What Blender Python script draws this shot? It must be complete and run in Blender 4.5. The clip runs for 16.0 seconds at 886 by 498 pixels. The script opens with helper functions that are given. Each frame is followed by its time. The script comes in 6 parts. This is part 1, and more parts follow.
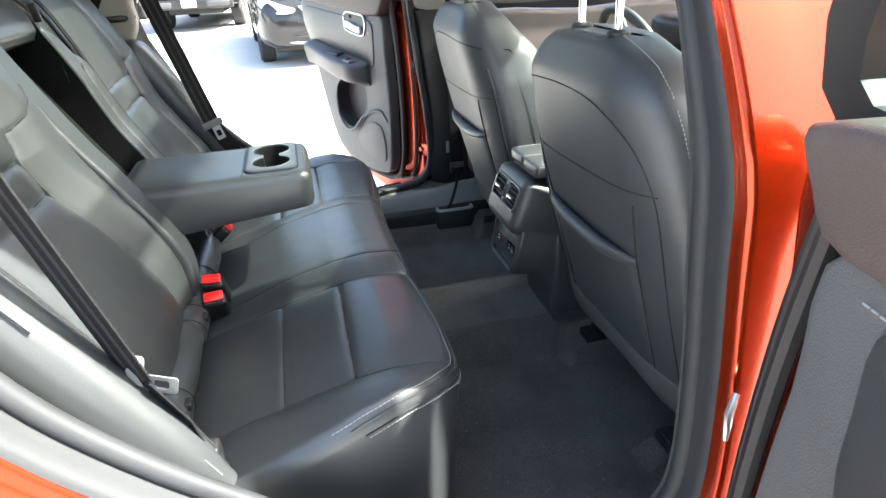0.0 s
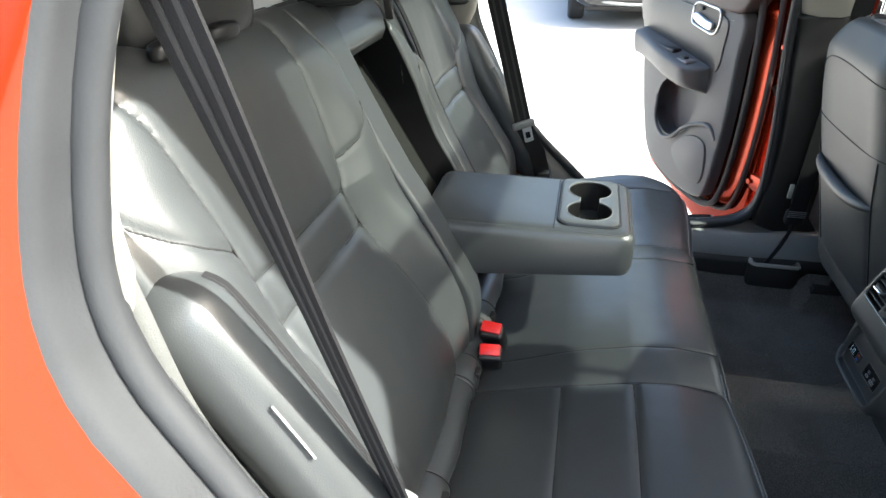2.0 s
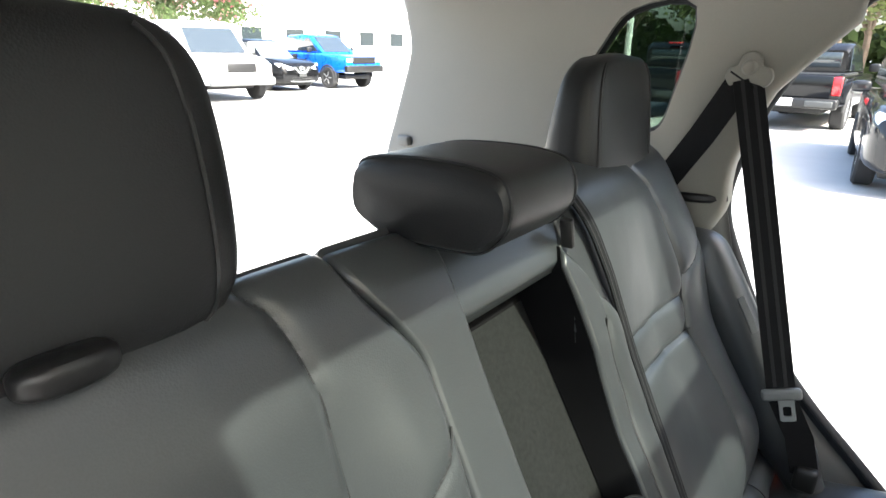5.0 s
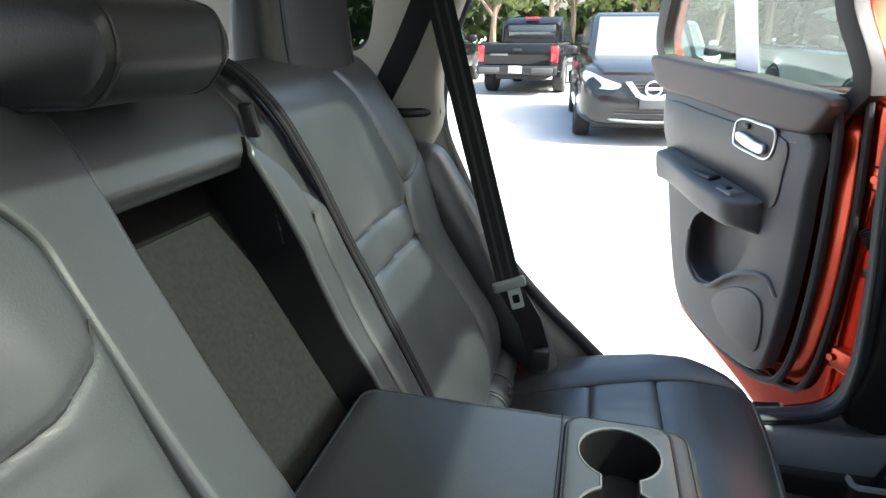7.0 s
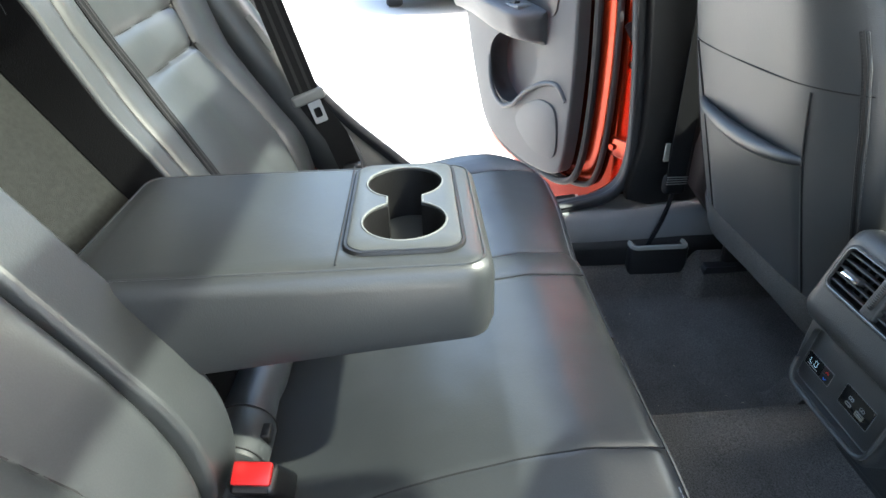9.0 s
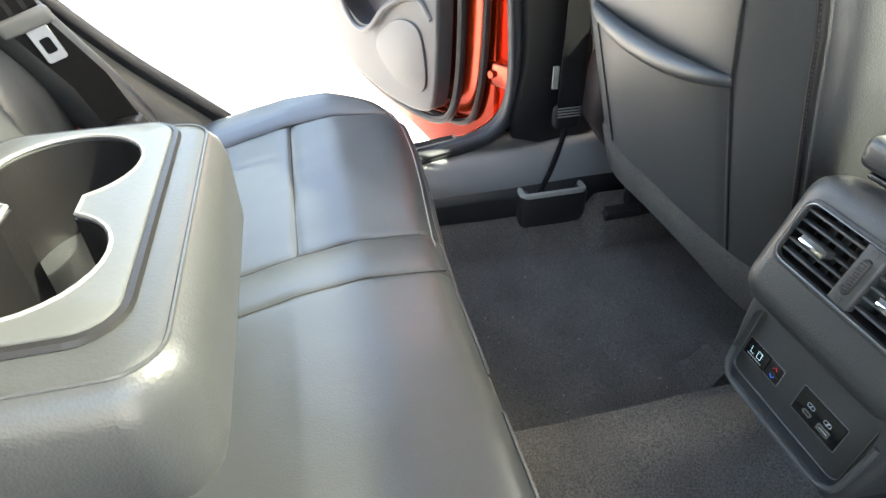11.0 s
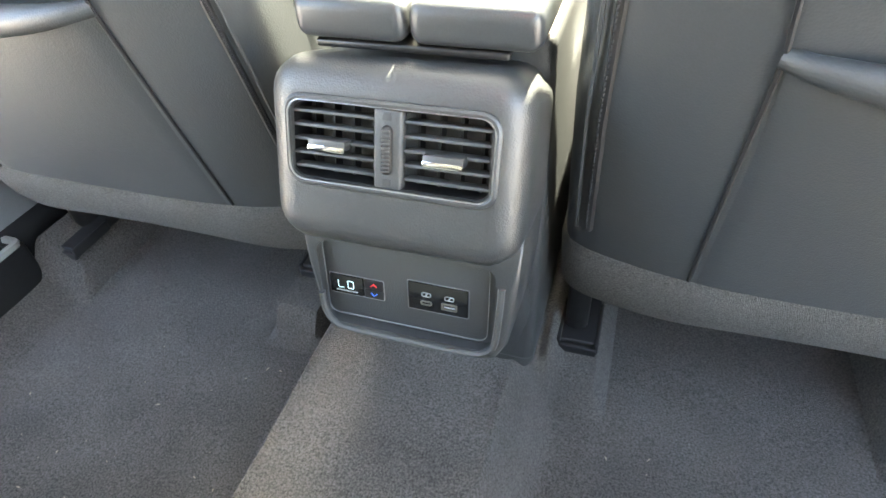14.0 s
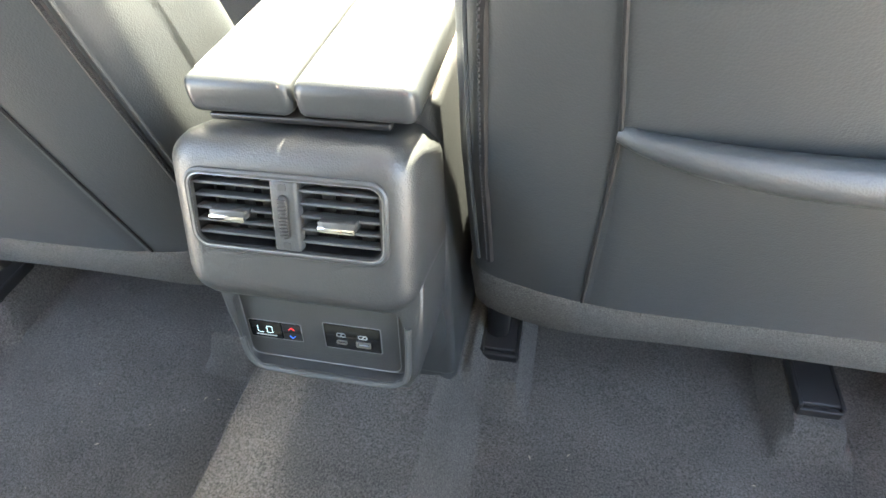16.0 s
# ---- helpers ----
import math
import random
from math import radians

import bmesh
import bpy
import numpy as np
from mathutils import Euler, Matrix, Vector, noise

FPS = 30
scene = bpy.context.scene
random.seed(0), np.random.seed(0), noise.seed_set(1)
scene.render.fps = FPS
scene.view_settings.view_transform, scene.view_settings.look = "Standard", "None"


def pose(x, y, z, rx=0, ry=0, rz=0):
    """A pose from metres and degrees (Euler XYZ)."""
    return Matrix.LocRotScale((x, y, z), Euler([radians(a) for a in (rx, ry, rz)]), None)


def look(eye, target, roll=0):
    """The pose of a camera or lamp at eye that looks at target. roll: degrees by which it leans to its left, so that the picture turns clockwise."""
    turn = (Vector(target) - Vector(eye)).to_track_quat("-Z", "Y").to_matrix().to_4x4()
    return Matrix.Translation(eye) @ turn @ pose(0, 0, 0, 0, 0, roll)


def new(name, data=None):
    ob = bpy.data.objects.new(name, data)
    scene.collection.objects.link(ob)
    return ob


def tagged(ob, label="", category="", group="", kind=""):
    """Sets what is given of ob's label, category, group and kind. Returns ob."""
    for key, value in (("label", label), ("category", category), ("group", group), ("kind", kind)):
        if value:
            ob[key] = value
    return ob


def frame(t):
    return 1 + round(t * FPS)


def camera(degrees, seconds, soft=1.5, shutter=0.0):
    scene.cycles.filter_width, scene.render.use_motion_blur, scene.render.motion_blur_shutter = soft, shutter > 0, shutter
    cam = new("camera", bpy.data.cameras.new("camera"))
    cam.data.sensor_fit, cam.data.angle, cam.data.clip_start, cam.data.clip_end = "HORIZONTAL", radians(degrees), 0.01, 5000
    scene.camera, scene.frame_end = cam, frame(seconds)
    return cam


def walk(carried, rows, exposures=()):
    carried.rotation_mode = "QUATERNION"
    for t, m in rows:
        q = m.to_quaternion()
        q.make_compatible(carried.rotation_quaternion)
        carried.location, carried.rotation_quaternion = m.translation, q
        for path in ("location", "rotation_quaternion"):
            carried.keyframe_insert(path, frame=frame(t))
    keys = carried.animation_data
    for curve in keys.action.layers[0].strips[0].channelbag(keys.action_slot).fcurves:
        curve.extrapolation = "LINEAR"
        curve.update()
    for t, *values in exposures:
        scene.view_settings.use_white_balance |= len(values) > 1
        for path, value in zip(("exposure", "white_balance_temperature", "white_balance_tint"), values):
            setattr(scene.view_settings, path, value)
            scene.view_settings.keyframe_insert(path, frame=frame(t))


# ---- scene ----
cam = camera(73.8, 16.0)
PATH = [
    (0, (1.393, 0.334, 1.367), (-0.348, 0.741, 0.472), -2.6),
    (0.5, (1.359, 0.322, 1.352), (-0.384, 0.55, 0.396), -2.3),
    (1, (1.332, 0.305, 1.35), (-0.389, 0.323, 0.331), -2.2),
    (1.5, (1.237, 0.253, 1.398), (-0.461, 0.067, 0.359), -1.3),
    (2, (1.088, 0.219, 1.466), (-0.593, -0.182, 0.459), -0.8),
    (2.5, (0.982, 0.207, 1.486), (-0.685, -0.425, 0.579), -0.4),
    (3, (0.888, 0.145, 1.487), (-0.747, -0.678, 0.682), 1.1),
    (3.2, (0.861, 0.122, 1.495), (-0.738, -0.812, 0.74), 2.3),
    (5.3, (0.52, 0.118, 1.504), (-1.008, -1.0, 0.86), 1.1),
    (5.5, (0.505, 0.121, 1.51), (-1.067, -0.941, 0.878), 1.2),
    (6, (0.477, 0.141, 1.483), (-1.18, -0.801, 0.877), 1.0),
    (6.5, (0.468, 0.179, 1.429), (-1.273, -0.582, 0.804), 0.7),
    (7, (0.498, 0.203, 1.381), (-1.323, -0.258, 0.695), -0.1),
    (7.5, (0.52, 0.219, 1.349), (-1.309, -0.002, 0.57), -0.3),
    (8, (0.524, 0.244, 1.328), (-1.284, 0.159, 0.476), -0.6),
    (8.5, (0.546, 0.279, 1.305), (-1.234, 0.282, 0.393), -1.2),
    (9, (0.574, 0.277, 1.234), (-1.151, 0.339, 0.223), -1.7),
    (9.2, (0.579, 0.287, 1.222), (-1.114, 0.358, 0.16), -1.8),
    (11.3, (0.255, 0.428, 1.113), (-1.263, 0.877, -0.109), -1.6),
    (11.5, (0.231, 0.444, 1.106), (-1.25, 1.013, -0.112), -1.6),
    (12, (0.17, 0.479, 1.096), (-1.083, 1.428, -0.141), -2.3),
    (12.5, (0.157, 0.497, 1.071), (-0.803, 1.729, -0.178), -3.2),
    (13, (0.156, 0.489, 1.036), (-0.58, 1.853, -0.227), -3.6),
    (13.5, (0.16, 0.496, 1.034), (-0.44, 1.889, -0.269), -3.9),
    (14, (0.162, 0.502, 1.031), (-0.353, 1.894, -0.309), -4.2),
    (14.5, (0.164, 0.506, 1.031), (-0.291, 1.889, -0.341), -4.1),
    (15, (0.17, 0.517, 1.036), (-0.244, 1.886, -0.362), -4.3),
    (15.5, (0.182, 0.524, 1.048), (-0.197, 1.888, -0.365), -4.4),
    (16, (0.206, 0.525, 1.096), (-0.15, 1.91, -0.302), -4.1),
]
walk(cam, [(t, look(e, a, r)) for t, e, a, r in PATH], [
    (0, 3.6, 6350, 4), (1.5, 3.4, 6350, 4), (3.2, 2.95, 6300, 5), (5.3, 3.1, 6250, 6), (6.2, 2.9, 6200, 5), (7, 2.85, 6100, 3), (9.2, 3.95, 6350, 5),
    (11.3, 4.6, 7150, 6), (12, 4.8, 7150, 5), (12.5, 5.5, 7250, 5), (13, 5.9, 7350, 6), (14.5, 5.75, 7450, 8), (16, 5.7, 7450, 8)])

# ---- light ----
SUN = Vector((0.22, 0.95, 1.0)).normalized()
world = bpy.data.worlds.new("sky")
world.use_nodes = True
scene.world = world
wt = world.node_tree
sky = wt.nodes.new("ShaderNodeTexSky")
sky.sky_type, sky.sun_disc = "NISHITA", False
sky.air_density, sky.dust_density, sky.ozone_density = 1.0, 5.0, 0.6
sky.sun_elevation = math.asin(SUN.z)
sky.sun_rotation = math.atan2(SUN.x, SUN.y)
wt.links.new(sky.outputs["Color"], wt.nodes["Background"].inputs["Color"])
wt.nodes["Background"].inputs["Strength"].default_value = 0.12
sun = new("sun", bpy.data.lights.new("sun", "SUN"))
sun.data.energy, sun.data.angle, sun.data.color = 3.9, radians(1.1), (1.0, 0.95, 0.87)
sun.matrix_world = look(SUN * 40, (0, 0, 0))

# ---- materials ----


def mat(name, color, rough=0.5, metal=0.0, vary=0.12, scale=8.0, bump=0.0, bump_scale=300.0, coat=0.0, spec=0.5, kind="noise", sheen=0.0, crease=0.0, crease_scale=55.0, deep=0.002, patch=0.0):
    """A principled surface with two scales of variation in colour and relief."""
    m = bpy.data.materials.new(name)
    m.use_nodes = True
    t = m.node_tree
    p = t.nodes["Principled BSDF"]
    p.inputs["Metallic"].default_value = metal
    p.inputs["Coat Weight"].default_value = coat
    p.inputs["Coat Roughness"].default_value = 0.04
    p.inputs["Specular IOR Level"].default_value = spec
    p.inputs["Sheen Weight"].default_value = sheen
    co = t.nodes.new("ShaderNodeTexCoord")
    big = t.nodes.new("ShaderNodeTexNoise")
    big.inputs["Scale"].default_value, big.inputs["Detail"].default_value = scale, 5
    t.links.new(co.outputs["Object"], big.inputs["Vector"])
    fine = t.nodes.new("ShaderNodeTexVoronoi" if kind == "cells" else "ShaderNodeTexNoise")
    fine.inputs["Scale"].default_value = bump_scale
    t.links.new(co.outputs["Object"], fine.inputs["Vector"])
    both = t.nodes.new("ShaderNodeMath")
    both.operation = "MULTIPLY_ADD"
    t.links.new(fine.outputs[0], both.inputs[0])
    both.inputs[1].default_value = 0.45
    t.links.new(big.outputs[0], both.inputs[2])
    ramp = t.nodes.new("ShaderNodeMapRange")
    ramp.inputs["From Min"].default_value, ramp.inputs["From Max"].default_value = 0.35, 1.05
    ramp.inputs["To Min"].default_value, ramp.inputs["To Max"].default_value = 1 - vary, 1 + vary
    t.links.new(both.outputs[0], ramp.inputs["Value"])
    mul = t.nodes.new("ShaderNodeVectorMath")
    mul.operation = "SCALE"
    mul.inputs[0].default_value = color
    if patch:
        wide = t.nodes.new("ShaderNodeTexNoise")
        wide.inputs["Scale"].default_value, wide.inputs["Detail"].default_value = 7.0, 3
        t.links.new(co.outputs["Object"], wide.inputs["Vector"])
        wr = t.nodes.new("ShaderNodeMapRange")
        wr.inputs["From Min"].default_value, wr.inputs["From Max"].default_value = 0.3, 0.7
        wr.inputs["To Min"].default_value, wr.inputs["To Max"].default_value = 1 - patch, 1 + patch
        t.links.new(wide.outputs[0], wr.inputs["Value"])
        joined = t.nodes.new("ShaderNodeMath")
        joined.operation = "MULTIPLY"
        t.links.new(ramp.outputs[0], joined.inputs[0])
        t.links.new(wr.outputs[0], joined.inputs[1])
        t.links.new(joined.outputs[0], mul.inputs["Scale"])
    else:
        t.links.new(ramp.outputs[0], mul.inputs["Scale"])
    t.links.new(mul.outputs[0], p.inputs["Base Color"])
    rr = t.nodes.new("ShaderNodeMapRange")
    rr.inputs["To Min"].default_value, rr.inputs["To Max"].default_value = max(rough - 0.06, 0.02), rough + 0.06
    t.links.new(big.outputs[0], rr.inputs["Value"])
    t.links.new(rr.outputs[0], p.inputs["Roughness"])
    if bump:
        b = t.nodes.new("ShaderNodeBump")
        b.inputs["Strength"].default_value, b.inputs["Distance"].default_value = bump, deep
        t.links.new(fine.outputs[0], b.inputs["Height"])
        if crease:
            folds = t.nodes.new("ShaderNodeTexNoise")
            folds.inputs["Scale"].default_value, folds.inputs["Detail"].default_value = crease_scale, 4
            folds.inputs["Distortion"].default_value = 1.2
            t.links.new(co.outputs["Object"], folds.inputs["Vector"])
            fb = t.nodes.new("ShaderNodeBump")
            fb.inputs["Strength"].default_value, fb.inputs["Distance"].default_value = crease, 0.004
            t.links.new(folds.outputs[0], fb.inputs["Height"])
            t.links.new(fb.outputs[0], b.inputs["Normal"])
        t.links.new(b.outputs[0], p.inputs["Normal"])
    return m


def glass(name, tint, gloss=0.08):
    """A thin pane: tinted light goes through, some is mirrored."""
    m = bpy.data.materials.new(name)
    m.use_nodes = True
    t = m.node_tree
    t.nodes.remove(t.nodes["Principled BSDF"])
    a, g, x = (t.nodes.new("ShaderNode" + n) for n in ("BsdfTransparent", "BsdfGlossy", "MixShader"))
    a.inputs["Color"].default_value = (*tint, 1)
    g.inputs["Roughness"].default_value = 0.02
    x.inputs["Fac"].default_value = gloss
    t.links.new(a.outputs[0], x.inputs[1])
    t.links.new(g.outputs[0], x.inputs[2])
    t.links.new(x.outputs[0], t.nodes["Material Output"].inputs["Surface"])
    return m


def glow(name, color, strength):
    m = mat(name, color, 0.4)
    p = m.node_tree.nodes["Principled BSDF"]
    p.inputs["Emission Color"].default_value = (*color, 1)
    p.inputs["Emission Strength"].default_value = strength
    return m


LEATHER = mat("black_leather", (0.030, 0.033, 0.035), 0.37, vary=0.14, scale=5, bump=0.06, bump_scale=620, kind="cells", spec=0.6, crease=0.025)
# Darker copy of the seat leather; the headrests' shade is in its colour.
SHADED_LEATHER = mat("shaded_black_leather", (0.012, 0.0125, 0.0135), 0.42, vary=0.12, scale=6, bump=0.08, bump_scale=650, kind="cells", spec=0.35, crease=0.03)
LEATHER_BACK = mat("dark_leatherette", (0.036, 0.040, 0.043), 0.45, vary=0.10, scale=5, bump=0.10, bump_scale=600, kind="cells", crease=0.05, spec=0.6)
BLACK_CLOTH = mat("black_cloth", (0.006, 0.006, 0.0065), 0.95, vary=0.3, bump=0.3, bump_scale=900, spec=0.08)
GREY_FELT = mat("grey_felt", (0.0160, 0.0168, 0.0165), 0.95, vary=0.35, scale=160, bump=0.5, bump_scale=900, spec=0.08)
DARK_FELT = mat("dark_felt", (0.085, 0.083, 0.079), 0.97, vary=0.8, scale=560, bump=0.9, bump_scale=900, deep=0.003, patch=0.12, spec=0.15)
CARPET = mat("carpet", (0.078, 0.073, 0.067), 0.97, vary=0.97, scale=390, bump=0.9, bump_scale=800, sheen=0.06, deep=0.003, patch=0.20, crease=0.35, crease_scale=210, spec=0.12)
WEBBING = mat("webbing", (0.006, 0.006, 0.007), 0.8, vary=0.3, scale=200, bump=0.4, bump_scale=700, spec=0.2)
STRIPE = mat("webbing_stripe", (0.010, 0.010, 0.011), 0.8, vary=0.3, scale=200, bump=0.4, bump_scale=700)
PLASTIC = mat("grained_plastic", (0.030, 0.0315, 0.032), 0.44, vary=0.12, scale=12, bump=0.15, bump_scale=620, kind="cells", spec=0.75)
PLASTIC_DARK = mat("black_plastic", (0.0065, 0.0065, 0.007), 0.45, vary=0.2, bump=0.1)
PLASTIC_GREY = mat("grey_plastic", (0.13, 0.135, 0.135), 0.45, vary=0.1, bump=0.1)
MID_PLASTIC = mat("mid_grey_plastic", (0.052, 0.054, 0.053), 0.5, vary=0.1, bump=0.15, bump_scale=500, kind="cells")
PALE_PLASTIC = mat("pale_plastic", (0.20, 0.205, 0.185), 0.5, vary=0.08, bump=0.1)
TRAY = mat("tray_plastic", (0.055, 0.059, 0.061), 0.38, vary=0.06, bump=0.05)
SATIN = mat("satin_silver", (0.55, 0.56, 0.57), 0.3, 0.9, vary=0.05)
DARK_SATIN = mat("dark_satin", (0.26, 0.265, 0.27), 0.32, 0.9, vary=0.05)
CHROME = mat("chrome", (0.8, 0.81, 0.82), 0.12, 1.0, vary=0.05)
STEEL = mat("steel", (0.5, 0.5, 0.5), 0.3, 1.0, vary=0.15, scale=60)
BEIGE = mat("beige_trim", (0.24, 0.228, 0.203), 0.78, vary=0.05, scale=6, bump=0.07, bump_scale=600, kind="cells")
HEADLINER = mat("headliner_cloth", (0.30, 0.288, 0.264), 0.95, vary=0.06, bump=0.2, bump_scale=800)
RUBBER = mat("grey_rubber", (0.021, 0.0225, 0.025), 0.6, vary=0.15, scale=20, bump=0.1, spec=0.3)
RUBBER_BLACK = mat("black_rubber", (0.008, 0.008, 0.009), 0.6, vary=0.2)
PAINT = mat("orange_red_paint", (0.29, 0.023, 0.0025), 0.21, 0.8, vary=0.06, scale=3, coat=0.35)
BROWN = mat("brown_soft_trim", (0.060, 0.046, 0.042), 0.55, vary=0.12, bump=0.2, bump_scale=500, kind="cells")
DOORGREY = mat("door_grey", (0.068, 0.072, 0.074), 0.52, vary=0.08, bump=0.25, bump_scale=500, kind="cells")
THREAD = mat("pale_thread", (0.30, 0.30, 0.30), 0.8)
DARK_THREAD = mat("dark_thread", (0.05, 0.05, 0.05), 0.8)
SEAM = mat("seam_shadow_thread", (0.006, 0.006, 0.007), 0.8)
RED = mat("red_button", (0.62, 0.012, 0.012), 0.35, vary=0.06)
WHITE = mat("white_paint", (0.8, 0.8, 0.8), 0.3, vary=0.03, coat=0.6)
PAPER = mat("paper", (0.8, 0.8, 0.8), 0.8, vary=0.03)
INK = mat("grey_print", (0.18, 0.18, 0.19), 0.7)
DISPLAY = mat("display_black", (0.006, 0.007, 0.008), 0.18, vary=0.05)
DIGIT = glow("display_digit", (0.62, 0.92, 1.0), 0.022)
RED_MARK = mat("red_mark", (0.7, 0.02, 0.02), 0.4)
BLUE_MARK = mat("blue_mark", (0.02, 0.16, 0.7), 0.4)
DIM_MARK = mat("dim_mark", (0.035, 0.035, 0.036), 0.5)
PALE_MARK = mat("pale_mark", (0.24, 0.25, 0.25), 0.5)
CONCRETE = mat("sunlit_concrete", (0.36, 0.355, 0.342), 0.9, vary=0.10, scale=1.2, bump=0.5, bump_scale=90)
CAR_GREY = mat("charcoal_paint", (0.014, 0.0145, 0.016), 0.09, 0.0, vary=0.05, spec=0.4)
CAR_BLACK = mat("black_paint", (0.005, 0.0052, 0.006), 0.09, 0.0, vary=0.05, spec=0.35)
CAR_BLUE = mat("blue_paint", (0.01, 0.13, 0.62), 0.28, 0.3, vary=0.05, coat=1.0)
CAR_SILVER = mat("silver_paint", (0.45, 0.46, 0.47), 0.3, 0.7, vary=0.05, coat=1.0)
TYRE = mat("tyre", (0.016, 0.016, 0.017), 0.85, vary=0.3, scale=30, bump=0.3, bump_scale=80)
LAMP_GLASS = mat("lamp_lens", (0.6, 0.62, 0.64), 0.12, 0.3, vary=0.1, coat=1.0)
RED_LENS = mat("red_lens", (0.55, 0.01, 0.015), 0.15, vary=0.1, coat=1.0)
WINDOW_DARK = mat("vehicle_window", (0.02, 0.026, 0.03), 0.06, vary=0.1, coat=1.0)
BARK = mat("bark", (0.16, 0.12, 0.09), 0.9, vary=0.35, scale=12, bump=0.8, bump_scale=40)
LEAF = mat("leaf_green", (0.11, 0.135, 0.038), 0.7, vary=0.5, scale=0.8)
LEAF_DARK = mat("leaf_dark", (0.065, 0.10, 0.028), 0.7, vary=0.5, scale=0.8)
BLOSSOM = mat("pink_blossom", (0.55, 0.16, 0.22), 0.8, vary=0.3, scale=2)
BUILDING = mat("building_white", (0.75, 0.74, 0.72), 0.8, vary=0.06, scale=1.5, bump=0.1, bump_scale=60)
# Base colour paled to stand for the sky mirrored in the crossover windscreen.
SCREEN = mat("windscreen_painted_sky", (0.10, 0.113, 0.118), 0.14, 0.0, vary=0.15, scale=2, spec=0.3)
ROOF_GLASS = glass("tinted_roof_glass", (0.57, 0.585, 0.56))
WINDSHIELD_GLASS = glass("clear_glass", (0.80, 0.83, 0.81))
DOOR_GLASS = glass("door_glass", (0.62, 0.70, 0.66), 0.10)
QUARTER_GLASS = glass("privacy_glass", (0.30, 0.36, 0.32), 0.08)

# ---- building tools ----


IN_PLACE = set()


def thing(name, label, category, at=(0, 0, 0), turn=0.0, group="", kind="", in_place=True):
    """A top-level thing: an Empty at its base. in_place: its parts are given where they stand, not from its base."""
    ob = new(name)
    ob.empty_display_size = 0.05
    ob.matrix_basis = pose(*at, 0, 0, turn)
    if in_place:
        IN_PLACE.add(ob.name)
    return tagged(ob, label, category, group, kind)


def part(name, shape, material, parent=None, label="", m=None, sharp=38):
    """One mesh object from (verts, faces) or a bmesh, under its thing or part."""
    me = bpy.data.meshes.new(name)
    if isinstance(shape, bmesh.types.BMesh):
        shape.to_mesh(me)
        shape.free()
    else:
        v, f = shape
        me.from_pydata([tuple(p) for p in v], [], [tuple(i) for i in f])
    if m is not None:
        me.transform(m)
    me.materials.append(material)
    b = bmesh.new()
    b.from_mesh(me)
    bmesh.ops.recalc_face_normals(b, faces=b.faces)
    b.to_mesh(me)
    b.free()
    me.shade_smooth()
    me.set_sharp_from_angle(angle=radians(sharp))
    ob = new(name, me)
    if parent is not None:
        ob.parent = parent
        if parent.name in IN_PLACE:
            ob.matrix_parent_inverse = parent.matrix_basis.inverted()
    if label:
        ob["label"] = label
    return ob


def setting(name, shape, material, label, category):
    return tagged(part(name, shape, material), label, category, kind="structure")


def rbox(c, s, r=0.01, seg=3, m=None):
    """A box with rounded edges; c: centre, s: full size."""
    b = bmesh.new()
    bmesh.ops.create_cube(b, size=1)
    for v in b.verts:
        v.co = Vector((v.co.x * s[0], v.co.y * s[1], v.co.z * s[2]))
    if r > 0:
        bmesh.ops.bevel(b, geom=b.edges[:], offset=min(r, min(s) * 0.49), segments=seg, profile=0.5, affect="EDGES")
    for v in b.verts:
        v.co += Vector(c)
    if m is not None:
        b.transform(m)
    return b


def rrect(w, h, r, n=6, c=(0, 0)):
    """A rounded rectangle as a loop of 2D points."""
    out = []
    for k, (sx, sy) in enumerate(((1, 1), (-1, 1), (-1, -1), (1, -1))):
        for i in range(n + 1):
            a = math.pi / 2 * (k + i / n)
            out.append((c[0] + sx * (w / 2 - r) + r * math.cos(a), c[1] + sy * (h / 2 - r) + r * math.sin(a)))
    return out


def smooth_loop(points, n=6):
    """A closed loop with Catmull-Rom rounding between the points."""
    out, k = [], len(points)
    for i in range(k):
        p = [Vector(points[(i + j) % k]) for j in (-1, 0, 1, 2)]
        for s in range(n):
            t = s / n
            out.append(tuple(0.5 * (2 * p[1] + (p[2] - p[0]) * t + (2 * p[0] - 5 * p[1] + 4 * p[2] - p[3]) * t * t + (3 * p[1] - p[0] - 3 * p[2] + p[3]) * t ** 3)))
    return out


def smooth_line(points, n=8):
    """An open Catmull-Rom line through the points."""
    p = [Vector(q) for q in points]
    p = [2 * p[0] - p[1]] + p + [2 * p[-1] - p[-2]]
    out = []
    for i in range(1, len(p) - 2):
        for s in range(n):
            t = s / n
            a, b, c, d = p[i - 1:i + 3]
            out.append(0.5 * (2 * b + (c - a) * t + (2 * a - 5 * b + 4 * c - d) * t * t + (3 * b - a - 3 * c + d) * t ** 3))
    return out + [p[-2]]


def loft(rings, cap=True, closed=True):
    """A skin over rings of equal length."""
    n = len(rings[0])
    v = [p for ring in rings for p in ring]
    f = []
    for a in range(len(rings) - 1):
        for i in range(n if closed else n - 1):
            j = (i + 1) % n
            f.append((a * n + i, a * n + j, (a + 1) * n + j, (a + 1) * n + i))
    if cap:
        f.append(tuple(range(n))[::-1])
        f.append(tuple(range((len(rings) - 1) * n, len(rings) * n)))
    return v, f


